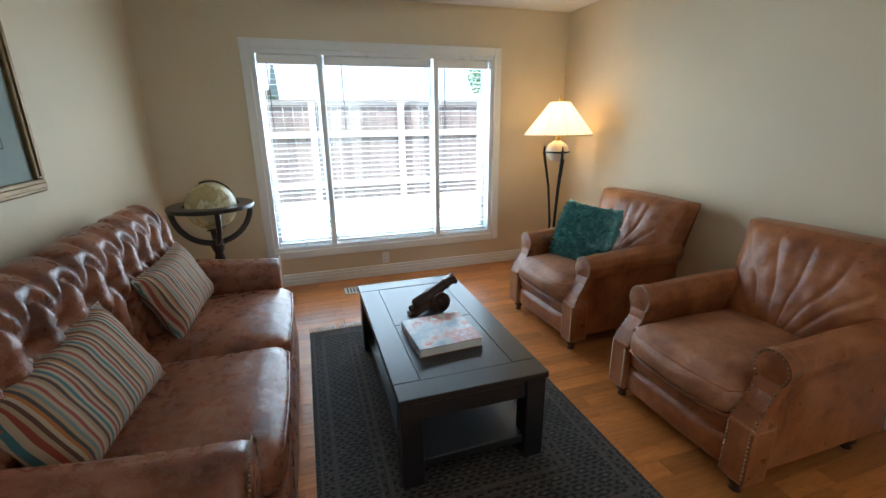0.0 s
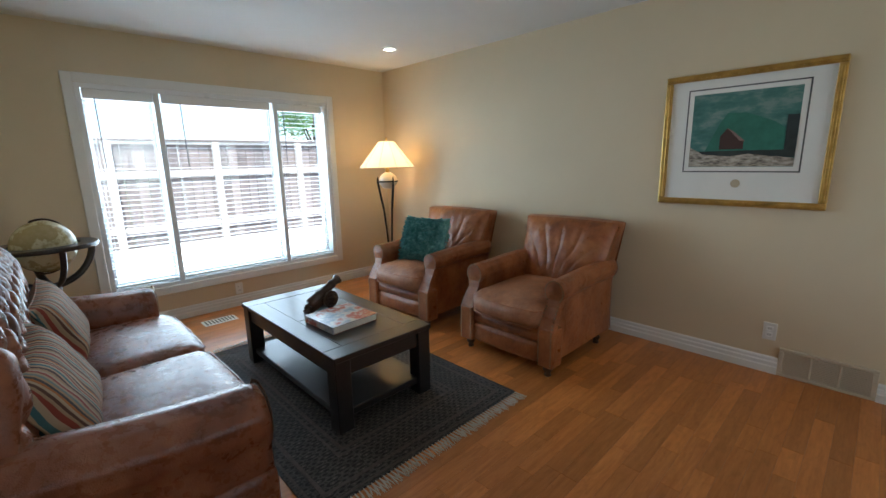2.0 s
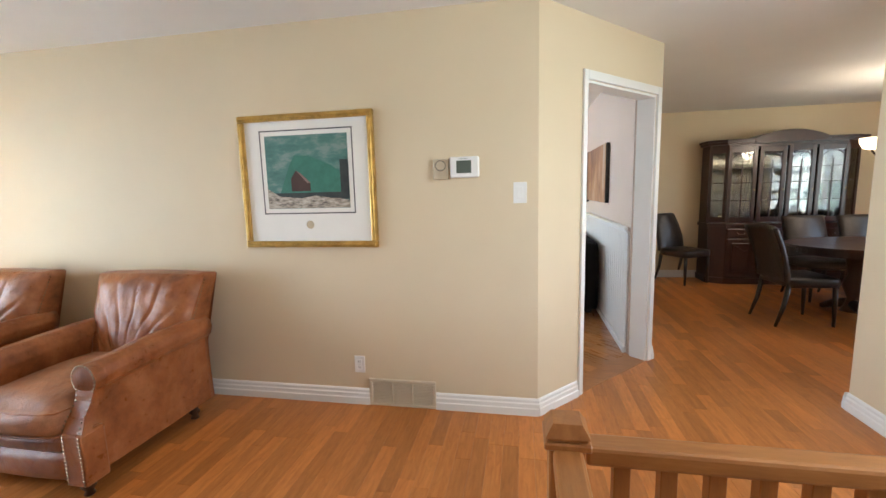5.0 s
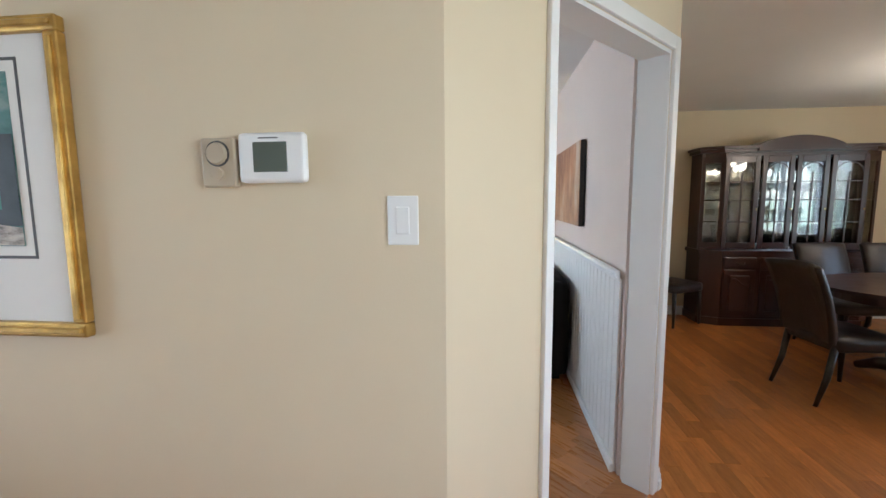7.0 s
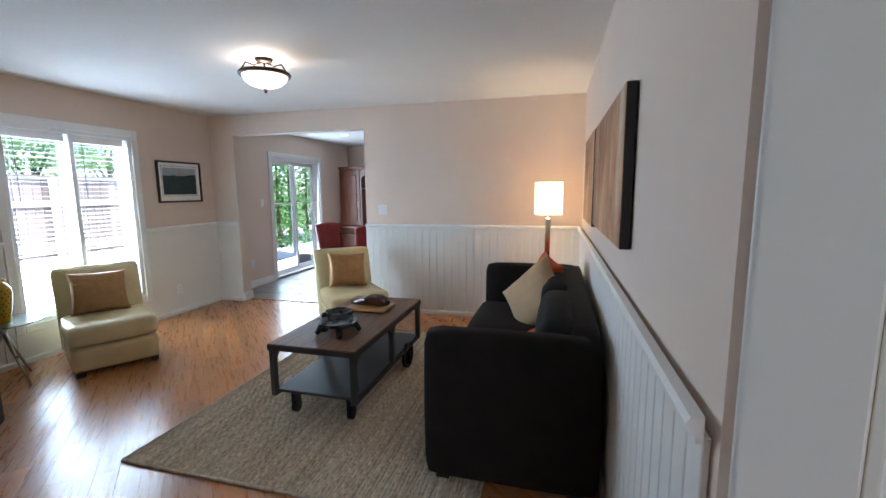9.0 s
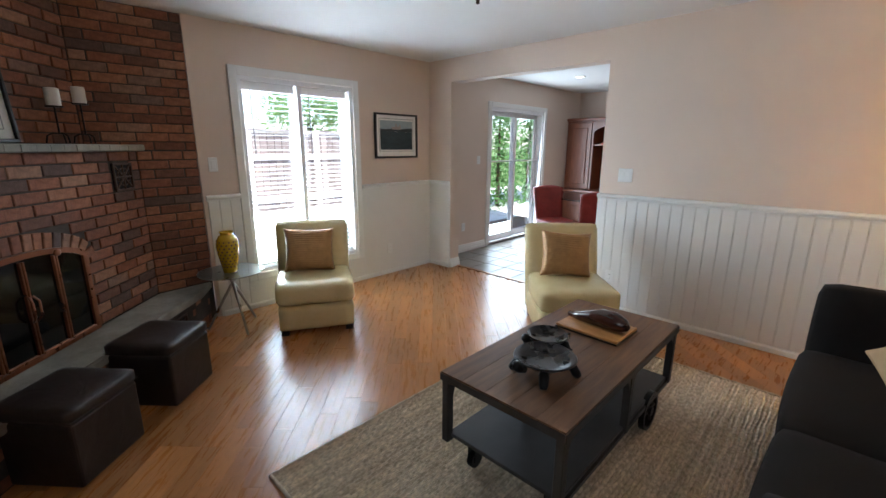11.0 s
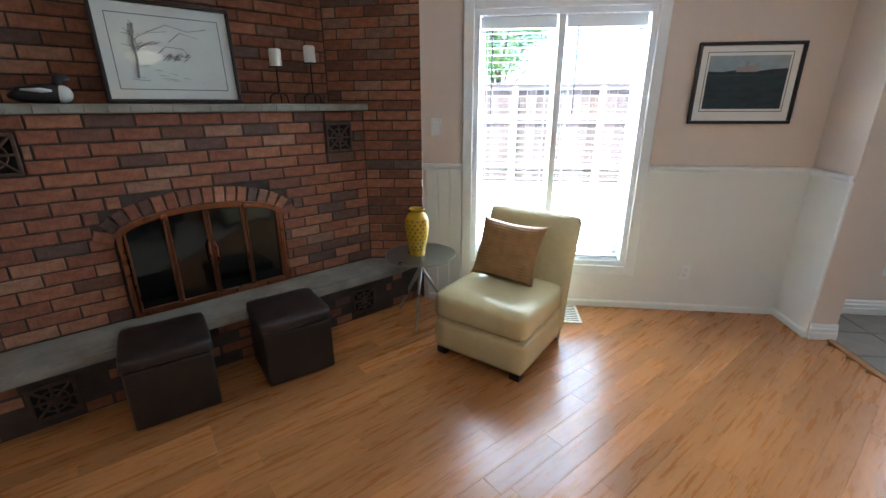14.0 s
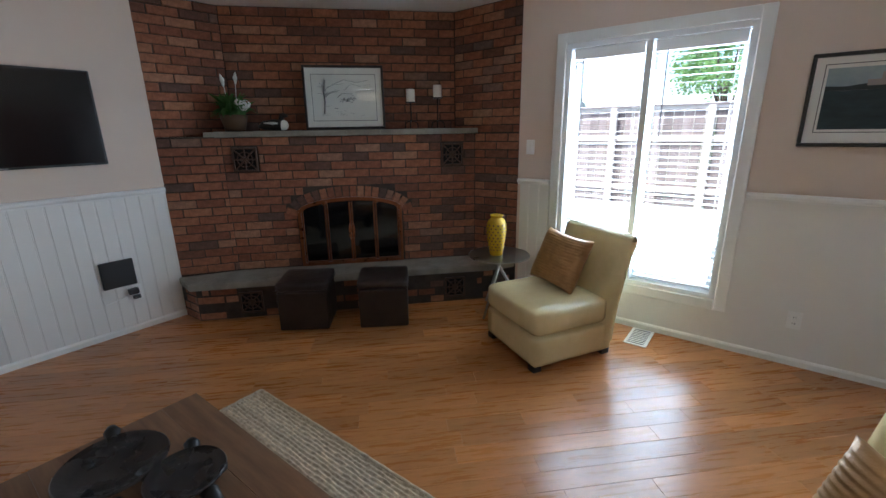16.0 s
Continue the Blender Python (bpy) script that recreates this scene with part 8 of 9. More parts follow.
def strand(nt, n, l, b):
    v = coords(n, l)
    r = ramp(n, [(0.0, (0.50, 0.41, 0.30)), (0.3, (0.62, 0.53, 0.40)), (0.7, (0.74, 0.65, 0.50)), (1.0, (0.56, 0.47, 0.35))])
    l.new(n.new("ShaderNodeNewGeometry").outputs["Random Per Island"], r.inputs[0])
    r2 = ramp(n, [(0.35, (0.6, 0.58, 0.55)), (0.65, (1.15, 1.12, 1.1))])
    l.new(noisy(n, l, v, 45, 4), r2.inputs[0])
    mx = n.new("ShaderNodeMix")
    mx.data_type, mx.blend_type = "RGBA", "MULTIPLY"
    mx.inputs["Factor"].default_value = 0.9
    l.new(r.outputs[0], mx.inputs["A"])
    l.new(r2.outputs[0], mx.inputs["B"])
    l.new(mx.outputs["Result"], b.inputs["Base Color"])
    b.inputs["Roughness"].default_value = 0.95
    bump(n, l, b, noisy(n, l, v, 180, 3), 0.7, 0.004)


M["jute_strand"] = mat("jute_strand", strand)
jute_rug()

th = thing("television", pose(FX0 + 0.001, 0.04, 1.573, 0, 0, 90), "large black flat television on the wall", "television")
part("cabinet", bx(B(), -0.535, 0.535, -0.065, -0.025, -0.303, 0.303, 0.006, 2), "dark_plastic", th)
part("screen", bx(B(), -0.522, 0.522, -0.0665, -0.064, -0.288, 0.292), "screen", th, "dark glossy screen")
part("wall_mount", bx(B(), -0.2, 0.2, -0.025, 0.0, -0.15, 0.15), "black_iron", th)
part("brand_bar", bx(B(), -0.03, 0.03, -0.0665, -0.064, -0.298, -0.292), "steel", th)
th = thing("cable_box", pose(FX0 + 0.014, 0.49, 0.475, 0, 0, 90), "black flat receiver box mounted on the panelling", "receiver")
part("case", bx(B(), -0.105, 0.105, -0.03, -0.001, -0.10, 0.10, 0.006, 2), "dark_plastic", th)
th = thing("power_outlet", pose(FX0 + 0.014, 0.57, 0.30, 0, 0, 90), "white socket with a black adapter plugged in", "power outlet")
part("plate", bx(B(), -0.05, 0.05, -0.007, 0, -0.058, 0.058, 0.003, 1), "white_plastic", th)
part("adapter", bx(B(), -0.045, 0.02, -0.05, -0.007, 0.0, 0.045, 0.006, 2), "dark_plastic", th)
part("plug", bx(B(), -0.02, 0.03, -0.03, -0.007, -0.045, -0.015, 0.006, 2), "dark_plastic", th)
part("cable", tube(B(), [(-0.03, -0.03, 0.02), (-0.08, -0.012, -0.02), (-0.13, -0.008, -0.03), (-0.19, -0.01, -0.04), (-0.21, -0.01, 0.03)], 0.0035, 6), "white_plastic", th, "thin white cable", smooth=True)


# ---- fireplace ----
FC = Matrix.Translation((4.27, 2.01, 0)) @ Matrix.Rotation(radians(47), 4, "Z")
LOW = [(-1.442, -0.067), (-0.998, 0.0), (1.07, 0.0), (1.383, -0.28)]
UPP = [(-1.442, -0.067), (-0.962, 0.27), (0.95, 0.27), (1.383, -0.28)]
ZM = 1.44
ARCH_C, ARCH_R, OPEN_HALF = 0.34, 0.575, 0.435
OPEN_U = -0.03
fp = thing("fireplace", FC, "corner brick fireplace with a stone mantel and hearth", "fireplace")


def arch_z(u):
    d = abs(u - OPEN_U)
    return 0.80 + 0.115 * math.sqrt(max(0.0, 1 - (d / OPEN_HALF) ** 2)) if d <= OPEN_HALF else 0.0


bm = B()
back_ = 0.75
for poly, z0, z1 in ((LOW, 0.0, ZM), (UPP, ZM + 0.001, CH - 0.002)):
    if poly is LOW:
        left = [(-1.445, -0.062), (-0.998, 0.0), (OPEN_U - OPEN_HALF, 0.0), (OPEN_U - OPEN_HALF, 0.45), (-0.97, 0.45)]
        right = [(OPEN_U + OPEN_HALF, 0.0), (1.07, 0.0), (1.383, -0.28), (1.2, 0.40), (OPEN_U + OPEN_HALF, 0.45)]
        prism(bm, [(x, y + 0.010) for x, y in left], z0, z1)
        prism(bm, [(x, y + 0.010) for x, y in right], z0, z1)
        prism(bm, [(OPEN_U - OPEN_HALF, 0.01), (OPEN_U + OPEN_HALF, 0.01), (OPEN_U + OPEN_HALF, 0.44), (OPEN_U - OPEN_HALF, 0.44)], 0.93, z1)
        prism(bm, [(OPEN_U - OPEN_HALF, 0.01), (OPEN_U + OPEN_HALF, 0.01), (OPEN_U + OPEN_HALF, 0.44), (OPEN_U - OPEN_HALF, 0.44)], 0.0, 0.27)
    else:
        prism(bm, [(-1.445, -0.055), (-0.97, 0.28), (0.95, 0.28), (1.383, -0.27), (1.2, 0.45), (-1.2, 0.45)], z0, z1)
part("mortar_core", bm, "mortar", fp, "dark mortar behind the bricks")
part("firebox", bx(B(), OPEN_U - OPEN_HALF, OPEN_U + OPEN_HALF, 0.30, 0.44, 0.275, 0.925), "soot_and_shade", fp, "sooty firebox")
bm = B()
prism(bm, [(-1.445, -0.10), (-1.30, -0.315), (-0.6, -0.31), (0.0, -0.315), (0.6, -0.305), (1.12, -0.315), (1.37, -0.265), (1.06, 0.0), (-0.96, 0.0)], 0.272, 0.332)
bmesh.ops.bevel(bm, geom=[e for e in bm.edges if abs(e.verts[0].co.z - e.verts[1].co.z) < 1e-4], offset=0.008, segments=2, affect="EDGES")
part("hearth_slab", bm, "stone", fp, "grey flagstone hearth slab")
part("hearth_base", prism(B(), [(-1.44, -0.09), (-1.27, -0.262), (1.08, -0.262), (1.34, -0.25), (1.06, 0.0), (-0.96, 0.0)], 0.0, 0.271), "mortar", fp)
bm = B()
bx(bm, -1.03, 1.085, -0.055, 0.268, 1.432, 1.478, 0.007, 2)
part("mantel_shelf", bm, "stone", fp, "rough grey stone mantel shelf")
bm = B()
for k in range(24):
    u0, u1 = -1.10 + k * 2.18 / 24, -1.10 + (k + 1) * 2.18 / 24
    d = 0.006 * noise.noise(Vector((k * 3.1, 2, 1))) + 0.004
    bx(bm, u0, u1, -0.056 - d, -0.05, 1.436, 1.474, 0.003, 1)
part("mantel_edge", bm, "stone", fp, "chipped stone edge")


M["rusty_iron"] = plain("rusty_iron", (0.085, 0.05, 0.036), 0.5, 0.5, var=0.3, scale=30, bumps=0.3)


def cast_grille(u, z, y, s=0.18):
    bm = B()
    h = s / 2
    for a, b, c, d in ((-h, h, h - 0.014, h), (-h, h, -h, -h + 0.014), (-h, -h + 0.014, -h + 0.014, h - 0.014), (h - 0.014, h, -h + 0.014, h - 0.014)):
        bx(bm, u + a, u + b, y - 0.016, y - 0.002, z + c, z + d, 0.002, 1)
    for k in range(8):
        a = k * math.pi / 4
        r = h * 0.95 if k % 2 == 0 else h * 1.25
        cy(bm, (u, y - 0.009, z), (u + r * math.cos(a), y - 0.009, z + r * math.sin(a)), 0.0065, n=6)
    for rr in (0.3, 0.62):
        tube(bm, [(u + h * rr * math.cos(a), y - 0.009, z + h * rr * math.sin(a)) for a in np.linspace(0, 2 * math.pi, 17)], 0.0045, 5)
    g = part("vent_grille", bm, "rusty_iron", fp, "cast iron vent grille with a web pattern")
    # black sheet in place of the shaded hollow behind the grille
    part("grille_back", bx(B(), u - h + 0.004, u + h - 0.004, y - 0.002, y + 0.004, z - h + 0.004, z + h - 0.004), "soot_and_shade", g)


GR = [(0.868, 1.258, 0.0, 0.19), (-0.83, 1.258, 0.0, 0.19), (0.83, 0.135, -0.262, 0.18), (-0.86, 0.135, -0.262, 0.18)]
for g in GR:
    cast_grille(g[0], g[1], g[2] - 0.006, g[3])

# arched copper doors
doors = part("door_frame", B(), "copper", fp, "arched copper frame")
bm = B()
N = 24
z_lo = 0.335


def arc_pt(k, inset):
    u = OPEN_U - (OPEN_HALF - inset) + 2 * (OPEN_HALF - inset) * k / N
    d = (u - OPEN_U) / (OPEN_HALF - inset)
    return u, 0.80 - inset * 0.5 + (0.115 - inset * 0.5) * math.sqrt(max(0.0, 1 - d * d * 0.98))


for k in range(N):
    o0, o1, i0, i1 = arc_pt(k, -0.01), arc_pt(k + 1, -0.01), arc_pt(k, 0.02), arc_pt(k + 1, 0.02)
    f = [bm.verts.new((p[0], y, p[1])) for y in (-0.03, -0.004) for p in (o0, o1, i1, i0)]
    bm.faces.new((f[0], f[1], f[2], f[3]))
    bm.faces.new((f[0], f[4], f[5], f[1]))
    bm.faces.new((f[3], f[2], f[6], f[7]))
for s in (-1, 1):
    u = OPEN_U + s * (OPEN_HALF - 0.009)
    bx(bm, u - 0.015, u + 0.013, -0.03, -0.004, z_lo, 0.81, 0.003, 1)
bx(bm, OPEN_U - OPEN_HALF, OPEN_U + OPEN_HALF, -0.03, -0.004, z_lo, z_lo + 0.026, 0.003, 1)
bm.to_mesh(doors.data)
bm.free()
for q in range(4):
    w = (2 * OPEN_HALF - 0.05) / 4
    a = OPEN_U - OPEN_HALF + 0.025 + q * w
    bm = B()
    za, zb = arc_pt((a + 0.01 - (OPEN_U - OPEN_HALF)) / (2 * OPEN_HALF) * N, 0.028)[1], arc_pt((a + w - 0.01 - (OPEN_U - OPEN_HALF)) / (2 * OPEN_HALF) * N, 0.028)[1]
    bx(bm, a + 0.003, a + 0.015, -0.036, -0.012, z_lo + 0.035, za - 0.003, 0.003, 1)
    bx(bm, a + w - 0.015, a + w - 0.003, -0.036, -0.012, z_lo + 0.035, zb - 0.003, 0.003, 1)
    bx(bm, a + 0.015, a + w - 0.015, -0.036, -0.012, z_lo + 0.028, z_lo + 0.042, 0.003, 1)
    d = part("glass_door", bm, "copper", fp, "folding glass door with copper stiles")
    bm = B()
    bm.faces.new([bm.verts.new(p) for p in ((a + 0.013, -0.02, z_lo + 0.036), (a + w - 0.013, -0.02, z_lo + 0.036), (a + w - 0.013, -0.02, zb + 0.012), (a + 0.013, -0.02, za + 0.012))])
    ext = bmesh.ops.extrude_face_region(bm, geom=bm.faces[:])
    for v in ext["geom"]:
        if isinstance(v, bmesh.types.BMVert):
            v.co.y += 0.005
    bmesh.ops.recalc_face_normals(bm, faces=bm.faces)
    part("pane", bm, "smoked_glass", d, "smoked dark glass")
    if q in (1, 2):
        e = a + w - 0.012 if q == 1 else a + 0.012
        part("handle", tube(B(), [(e, -0.04, 0.56), (e + (-0.008 if q == 1 else 0.008), -0.062, 0.59), (e + (-0.008 if q == 1 else 0.008), -0.062, 0.67), (e, -0.04, 0.70)], 0.006, 8), "copper", d, "copper pull handle", smooth=True)
for s in (-1, 1):
    part("latch", sph(B(), (OPEN_U + s * 0.215, -0.04, 0.885), (0.022, 0.014, 0.02), 10, 7), "copper", fp, "copper latch", smooth=True)

# things on the mantel
art = [("print_border", outline_rect(0.53, 0.375, 0.004, -0.012), "grey_line", "thin ruled border")]
bm = B()
rng = random.Random(33)


def sketch(bm, pts, r):
    tube(bm, [(x, -0.0128, z) for x, z in pts], r, 4, 0.2)


sketch(bm, [(-0.17, -0.13), (-0.16, -0.03), (-0.165, 0.05), (-0.15, 0.14)], 0.012)
for k in range(16):
    a = rng.uniform(0.3, 2.8)
    x0, z0 = -0.155 + rng.uniform(-0.01, 0.01), 0.02 + rng.uniform(-0.02, 0.09)
    L = rng.uniform(0.06, 0.13) * (1.6 if math.cos(a) > 0.5 else 1.0)
    sketch(bm, [(x0, z0), (x0 + math.cos(a) * L * 0.5, z0 + math.sin(a) * L * 0.35), (x0 + math.cos(a) * L, min(0.17, z0 + math.sin(a) * L * 0.5))], 0.0022)
sketch(bm, [(-0.1, 0.10), (0.0, 0.145), (0.1, 0.12), (0.2, 0.14)], 0.003)
sketch(bm, [(0.0, 0.06), (0.06, 0.11), (0.14, 0.09)], 0.0025)
for k in range(20):
    x = -0.05 + rng.uniform(0, 0.12)
    sketch(bm, [(x, -0.03 + rng.uniform(-0.01, 0.02)), (x + rng.uniform(0.01, 0.05), -0.02 + rng.uniform(-0.015, 0.03))], 0.0025)
sketch(bm, [(-0.06, 0.0), (-0.02, 0.035), (0.06, 0.03), (0.09, -0.005)], 0.003)
for k in range(12):
    x = rng.uniform(-0.22, 0.2)
    z = rng.uniform(-0.15, -0.07)
    sketch(bm, [(x, z), (x + rng.uniform(0.03, 0.08), z + rng.uniform(-0.01, 0.01))], 0.0015)
M["pencil"] = plain("pencil", (0.16, 0.155, 0.15), 0.8, bumps=0)
art.append(("drawing", bm, "pencil", "pencil drawing of a tree and a farmhouse"))
framed("framed_drawing", FC @ pose(-0.02, 0.155, 1.482) @ Matrix.Rotation(radians(-4), 4, "X") @ pose(0, 0, 0.255), 0.66, 0.51, 0.018, "black_frame", "framed pencil drawing leaning on the mantel", "mat_board", art)


def candle_stand(u, y, h):
    th = thing("candle_holder", FC @ pose(u, y, 1.479), "black iron candle holder with a white pillar candle", "candle holder", "candle holders on the mantel")
    bm = B()
    for k in range(3):
        a = k * 2.094 + 0.3
        c, s = math.cos(a), math.sin(a)
        part("leg", tube(B(), [(0.0, 0.0, 0.06), (0.03 * c, 0.03 * s, 0.062), (0.058 * c, 0.058 * s, 0.045), (0.066 * c, 0.066 * s, 0.004)], 0.0045, 6), "black_iron", th, smooth=True)
    part("stem", cy(B(), (0, 0, 0.055), (0, 0, h), 0.005, n=8), "black_iron", th)
    part("pan", lathe(B(), [(0.0, h), (0.042, h), (0.046, h + 0.008), (0.0, h + 0.008)], 20), "black_iron", th)
    part("candle", lathe(B(), [(0.0, h + 0.009), (0.036, h + 0.009), (0.036, h + 0.105), (0.03, h + 0.11), (0.0, h + 0.104)], 22), "candle", th, "white pillar candle", smooth=False)
    part("wick", cy(B(), (0, 0, h + 0.1), (0.002, 0, h + 0.118), 0.0015, n=5), "black_iron", th)


candle_stand(0.53, 0.09, 0.21)
candle_stand(0.765, 0.11, 0.245)
th = thing("duck_decoy", FC @ pose(-0.60, 0.09, 1.479, 0, 0, 0), "black and white carved duck on the mantel", "ornament")
part("body", tube(B(), [(-0.12, 0, 0.03), (-0.08, 0, 0.04), (0.0, 0, 0.045), (0.06, 0, 0.045), (0.10, 0, 0.04)], [0.008, 0.035, 0.044, 0.044, 0.02], 14), "duck_black", th, smooth=True)
part("breast", sph(B(), (0.075, 0, 0.042), (0.042, 0.046, 0.042), 14, 9), "petal", th, "white painted breast", smooth=True)
part("head", tube(B(), [(0.06, 0, 0.07), (0.065, 0, 0.10), (0.07, 0, 0.118), (0.09, 0, 0.118), (0.118, 0, 0.112)], [0.02, 0.02, 0.024, 0.02, 0.006], 10), "duck_black", th, smooth=True)
bm = B()
for s in (-1, 1):
    tube(bm, [(-0.07, s * 0.03, 0.06), (0.0, s * 0.044, 0.058), (0.04, s * 0.04, 0.055)], [0.004, 0.012, 0.006], 6)
part("wing", bm, "petal", th, "white painted wing marks", smooth=True)
th = thing("potted_plant", FC @ pose(-0.90, 0.10, 1.479), "leafy plant with white blooms in a wicker pot", "plant")
part("pot", lathe(B(), [(0.0, 0.0), (0.075, 0.0), (0.095, 0.08), (0.105, 0.125), (0.095, 0.125), (0.085, 0.10), (0.0, 0.10)], 24), "wicker", th, smooth=True)
rng = random.Random(17)
bm = B()
for k in range(210):
    a, r, hh = rng.uniform(0, 6.28), rng.uniform(0.05, 0.19), rng.uniform(0.10, 0.30)
    base = Vector((rng.uniform(-0.07, 0.07), rng.uniform(-0.06, 0.06), rng.uniform(0.10, 0.17)))
    tip = Vector((math.cos(a) * r, max(-0.14, min(0.13, math.sin(a) * r)), hh))
    midp = (base + tip) / 2 + Vector((0, 0, 0.03))
    side = Vector((-math.sin(a), math.cos(a), 0.2)).normalized() * rng.uniform(0.014, 0.028)
    v = [bm.verts.new(base), bm.verts.new(midp + side), bm.verts.new(tip), bm.verts.new(midp - side)]
    bm.faces.new(v)
tagged(part("leaves", bm, "cedar", th), kind="stuff")
bm = B()
for cx, cz in ((0.10, 0.19), (0.07, 0.21), (0.12, 0.20)):
    for k in range(40):
        d = Vector((rng.gauss(0, 1), rng.gauss(0, 1), rng.gauss(0, 1))).normalized()
        p = Vector((cx, -0.07, cz)) + d * 0.032
        t = d.orthogonal().normalized() * 0.011
        b2 = d.cross(t).normalized() * 0.011
        bm.faces.new([bm.verts.new(p + t), bm.verts.new(p + b2 + d * 0.004), bm.verts.new(p - t), bm.verts.new(p - b2 + d * 0.004)])
part("bloom_cluster", bm, "petal", th, "cluster of small white blooms")
bm = B()
for x, y, z in ((-0.03, -0.02, 0.36), (0.03, 0.03, 0.38)):
    tube(bm, [(x * 0.5, y, 0.11), (x, y, z * 0.7), (x * 1.3, y, z)], 0.003, 5)
    tube(bm, [(x * 1.3, y, z - 0.02), (x * 1.4, y - 0.005, z + 0.03), (x * 1.7, y - 0.015, z + 0.07)], [0.006, 0.018, 0.002], 8)
part("lily", bm, "petal", th, "white calla lily", smooth=True)


# ---- bricks of the fireplace ----
BL, BHT, JT = 0.200, 0.058, 0.009
rngb = random.Random(5)


def brick_mesh(length, height, depth):
    bm = B()
    bx(bm, -length / 2, length / 2, 0, depth, -height / 2, height / 2)
    e = [e for e in bm.edges if abs(e.verts[0].co.y) < 1e-6 and abs(e.verts[1].co.y) < 1e-6]
    bmesh.ops.bevel(bm, geom=e, offset=0.004, segments=1, affect="EDGES")
    me = bpy.data.meshes.new("brick")
    bm.to_mesh(me)
    bm.free()
    return me


brick_data = {}
rest = []
count = 0


def lay(a, b, z0, z1, label, parent, hole=None, hearth=False):
    """Lays bricks in running bond on the upright face from a to b (local plan points), z0 to z1."""
    global count
    a, b = Vector(a), Vector(b)
    L = (b - a).length
    d = (b - a) / L
    ang = math.atan2(d.y, d.x)
    rows_n = max(1, round((z1 - z0) / (BHT + JT)))
    ch = (z1 - z0) / rows_n
    grilles = GR[2:] if hearth else (GR[:2] if hole else [])
    for r in range(rows_n):
        z = z0 + (r + 0.5) * ch
        s = -(BL + JT) * (0.5 if r % 2 else 0.0)
        while s < L - 0.01:
            e = s + BL
            p0, p1 = max(s, 0.002), min(e, L - 0.002)
            s = e + JT
            cuts = [(p0, p1)]
            if hole:
                zz = z
                u0, u1 = hole(zz)
                if u1 > u0:
                    h0, h1 = u0 - a.x, u1 - a.x
                    cuts = [(max(p0, q0), min(p1, q1)) for q0, q1 in ((p0, min(p1, h0)), (max(p0, h1), p1))]
            for gu, gz, gy, gs in grilles:
                if abs(z - gz) < gs / 2 + ch * 0.35:
                    g0, g1 = gu - gs / 2 - 0.008 - a.x, gu + gs / 2 + 0.008 - a.x
                    cuts = [c for q0, q1 in cuts for c in ((q0, min(q1, g0)), (max(q0, g1), q1))]
            for q0, q1 in cuts:
                ln = q1 - q0
                if ln < 0.018:
                    continue
                c = a + d * ((q0 + q1) / 2)
                key = round(ln / 0.01)
                if key not in brick_data:
                    me = brick_mesh(key * 0.01, ch - JT, 0.05)
                    me.materials.append(M["brick_obj"])
                    brick_data[key] = me
                o = rngb.uniform(-0.0025, 0.0025)
                m = Matrix.Translation((c.x, c.y, z)) @ Matrix.Rotation(ang + rngb.uniform(-0.006, 0.006), 4, "Z") @ Matrix.Translation((0, o, 0))
                if count < 300 or parent is not fp:
                    ob = new("brick", brick_data[key])
                    ob.parent = parent
                    ob.matrix_basis = m
                    count += 1 if parent is fp else 0
                else:
                    rest.append((key, m, ch))


def hole_main(z):
    zz = z - 0.02
    if zz > 1.03 or z < 0.3:
        return (0, 0)
    half = OPEN_HALF + 0.02 if zz < 0.80 else (OPEN_HALF + 0.10) * math.sqrt(max(0.0, 1 - ((zz - 0.80) / 0.235) ** 2))
    return (OPEN_U - half, OPEN_U + half)


wing_l, wing_r = new("wing_left"), new("wing_right")
for w in (wing_l, wing_r):
    w.parent = fp
lay(LOW[1], LOW[2], 0.332, 1.432, "", fp, hole_main)
lay((-1.27, -0.262), (1.08, -0.262), 0.0, 0.272, "", fp, None, True)
lay(UPP[1], UPP[2], 1.478, CH - 0.004, "", fp)
lay(LOW[0], LOW[1], 0.332, 1.432, "", wing_l)
lay(UPP[0], UPP[1], 1.440, CH - 0.004, "", wing_l)
lay(LOW[2], LOW[3], 0.332, 1.432, "", wing_r)
lay(UPP[2], UPP[3], 1.432, CH - 0.004, "", wing_r)
lay((-1.44, -0.09), (-1.275, -0.262), 0.0, 0.272, "", wing_l)
lay((1.085, -0.262), (1.34, -0.25), 0.0, 0.272, "", wing_r)
if rest:
    verts, faces = [], []
    for key, m, ch in rest:
        me = brick_data[key]
        k = len(verts)
        verts += [tuple(m @ v.co) for v in me.vertices]
        faces += [[k + i for i in p.vertices] for p in me.polygons]
    me = bpy.data.meshes.new("upper_bricks")
    me.from_pydata(verts, [], faces)
    me.materials.append(M["brick_isl"])
    ob = new("upper_bricks", me)
    ob.parent = fp
    tagged(ob, "brown bricks above the mantel", kind="stuff")
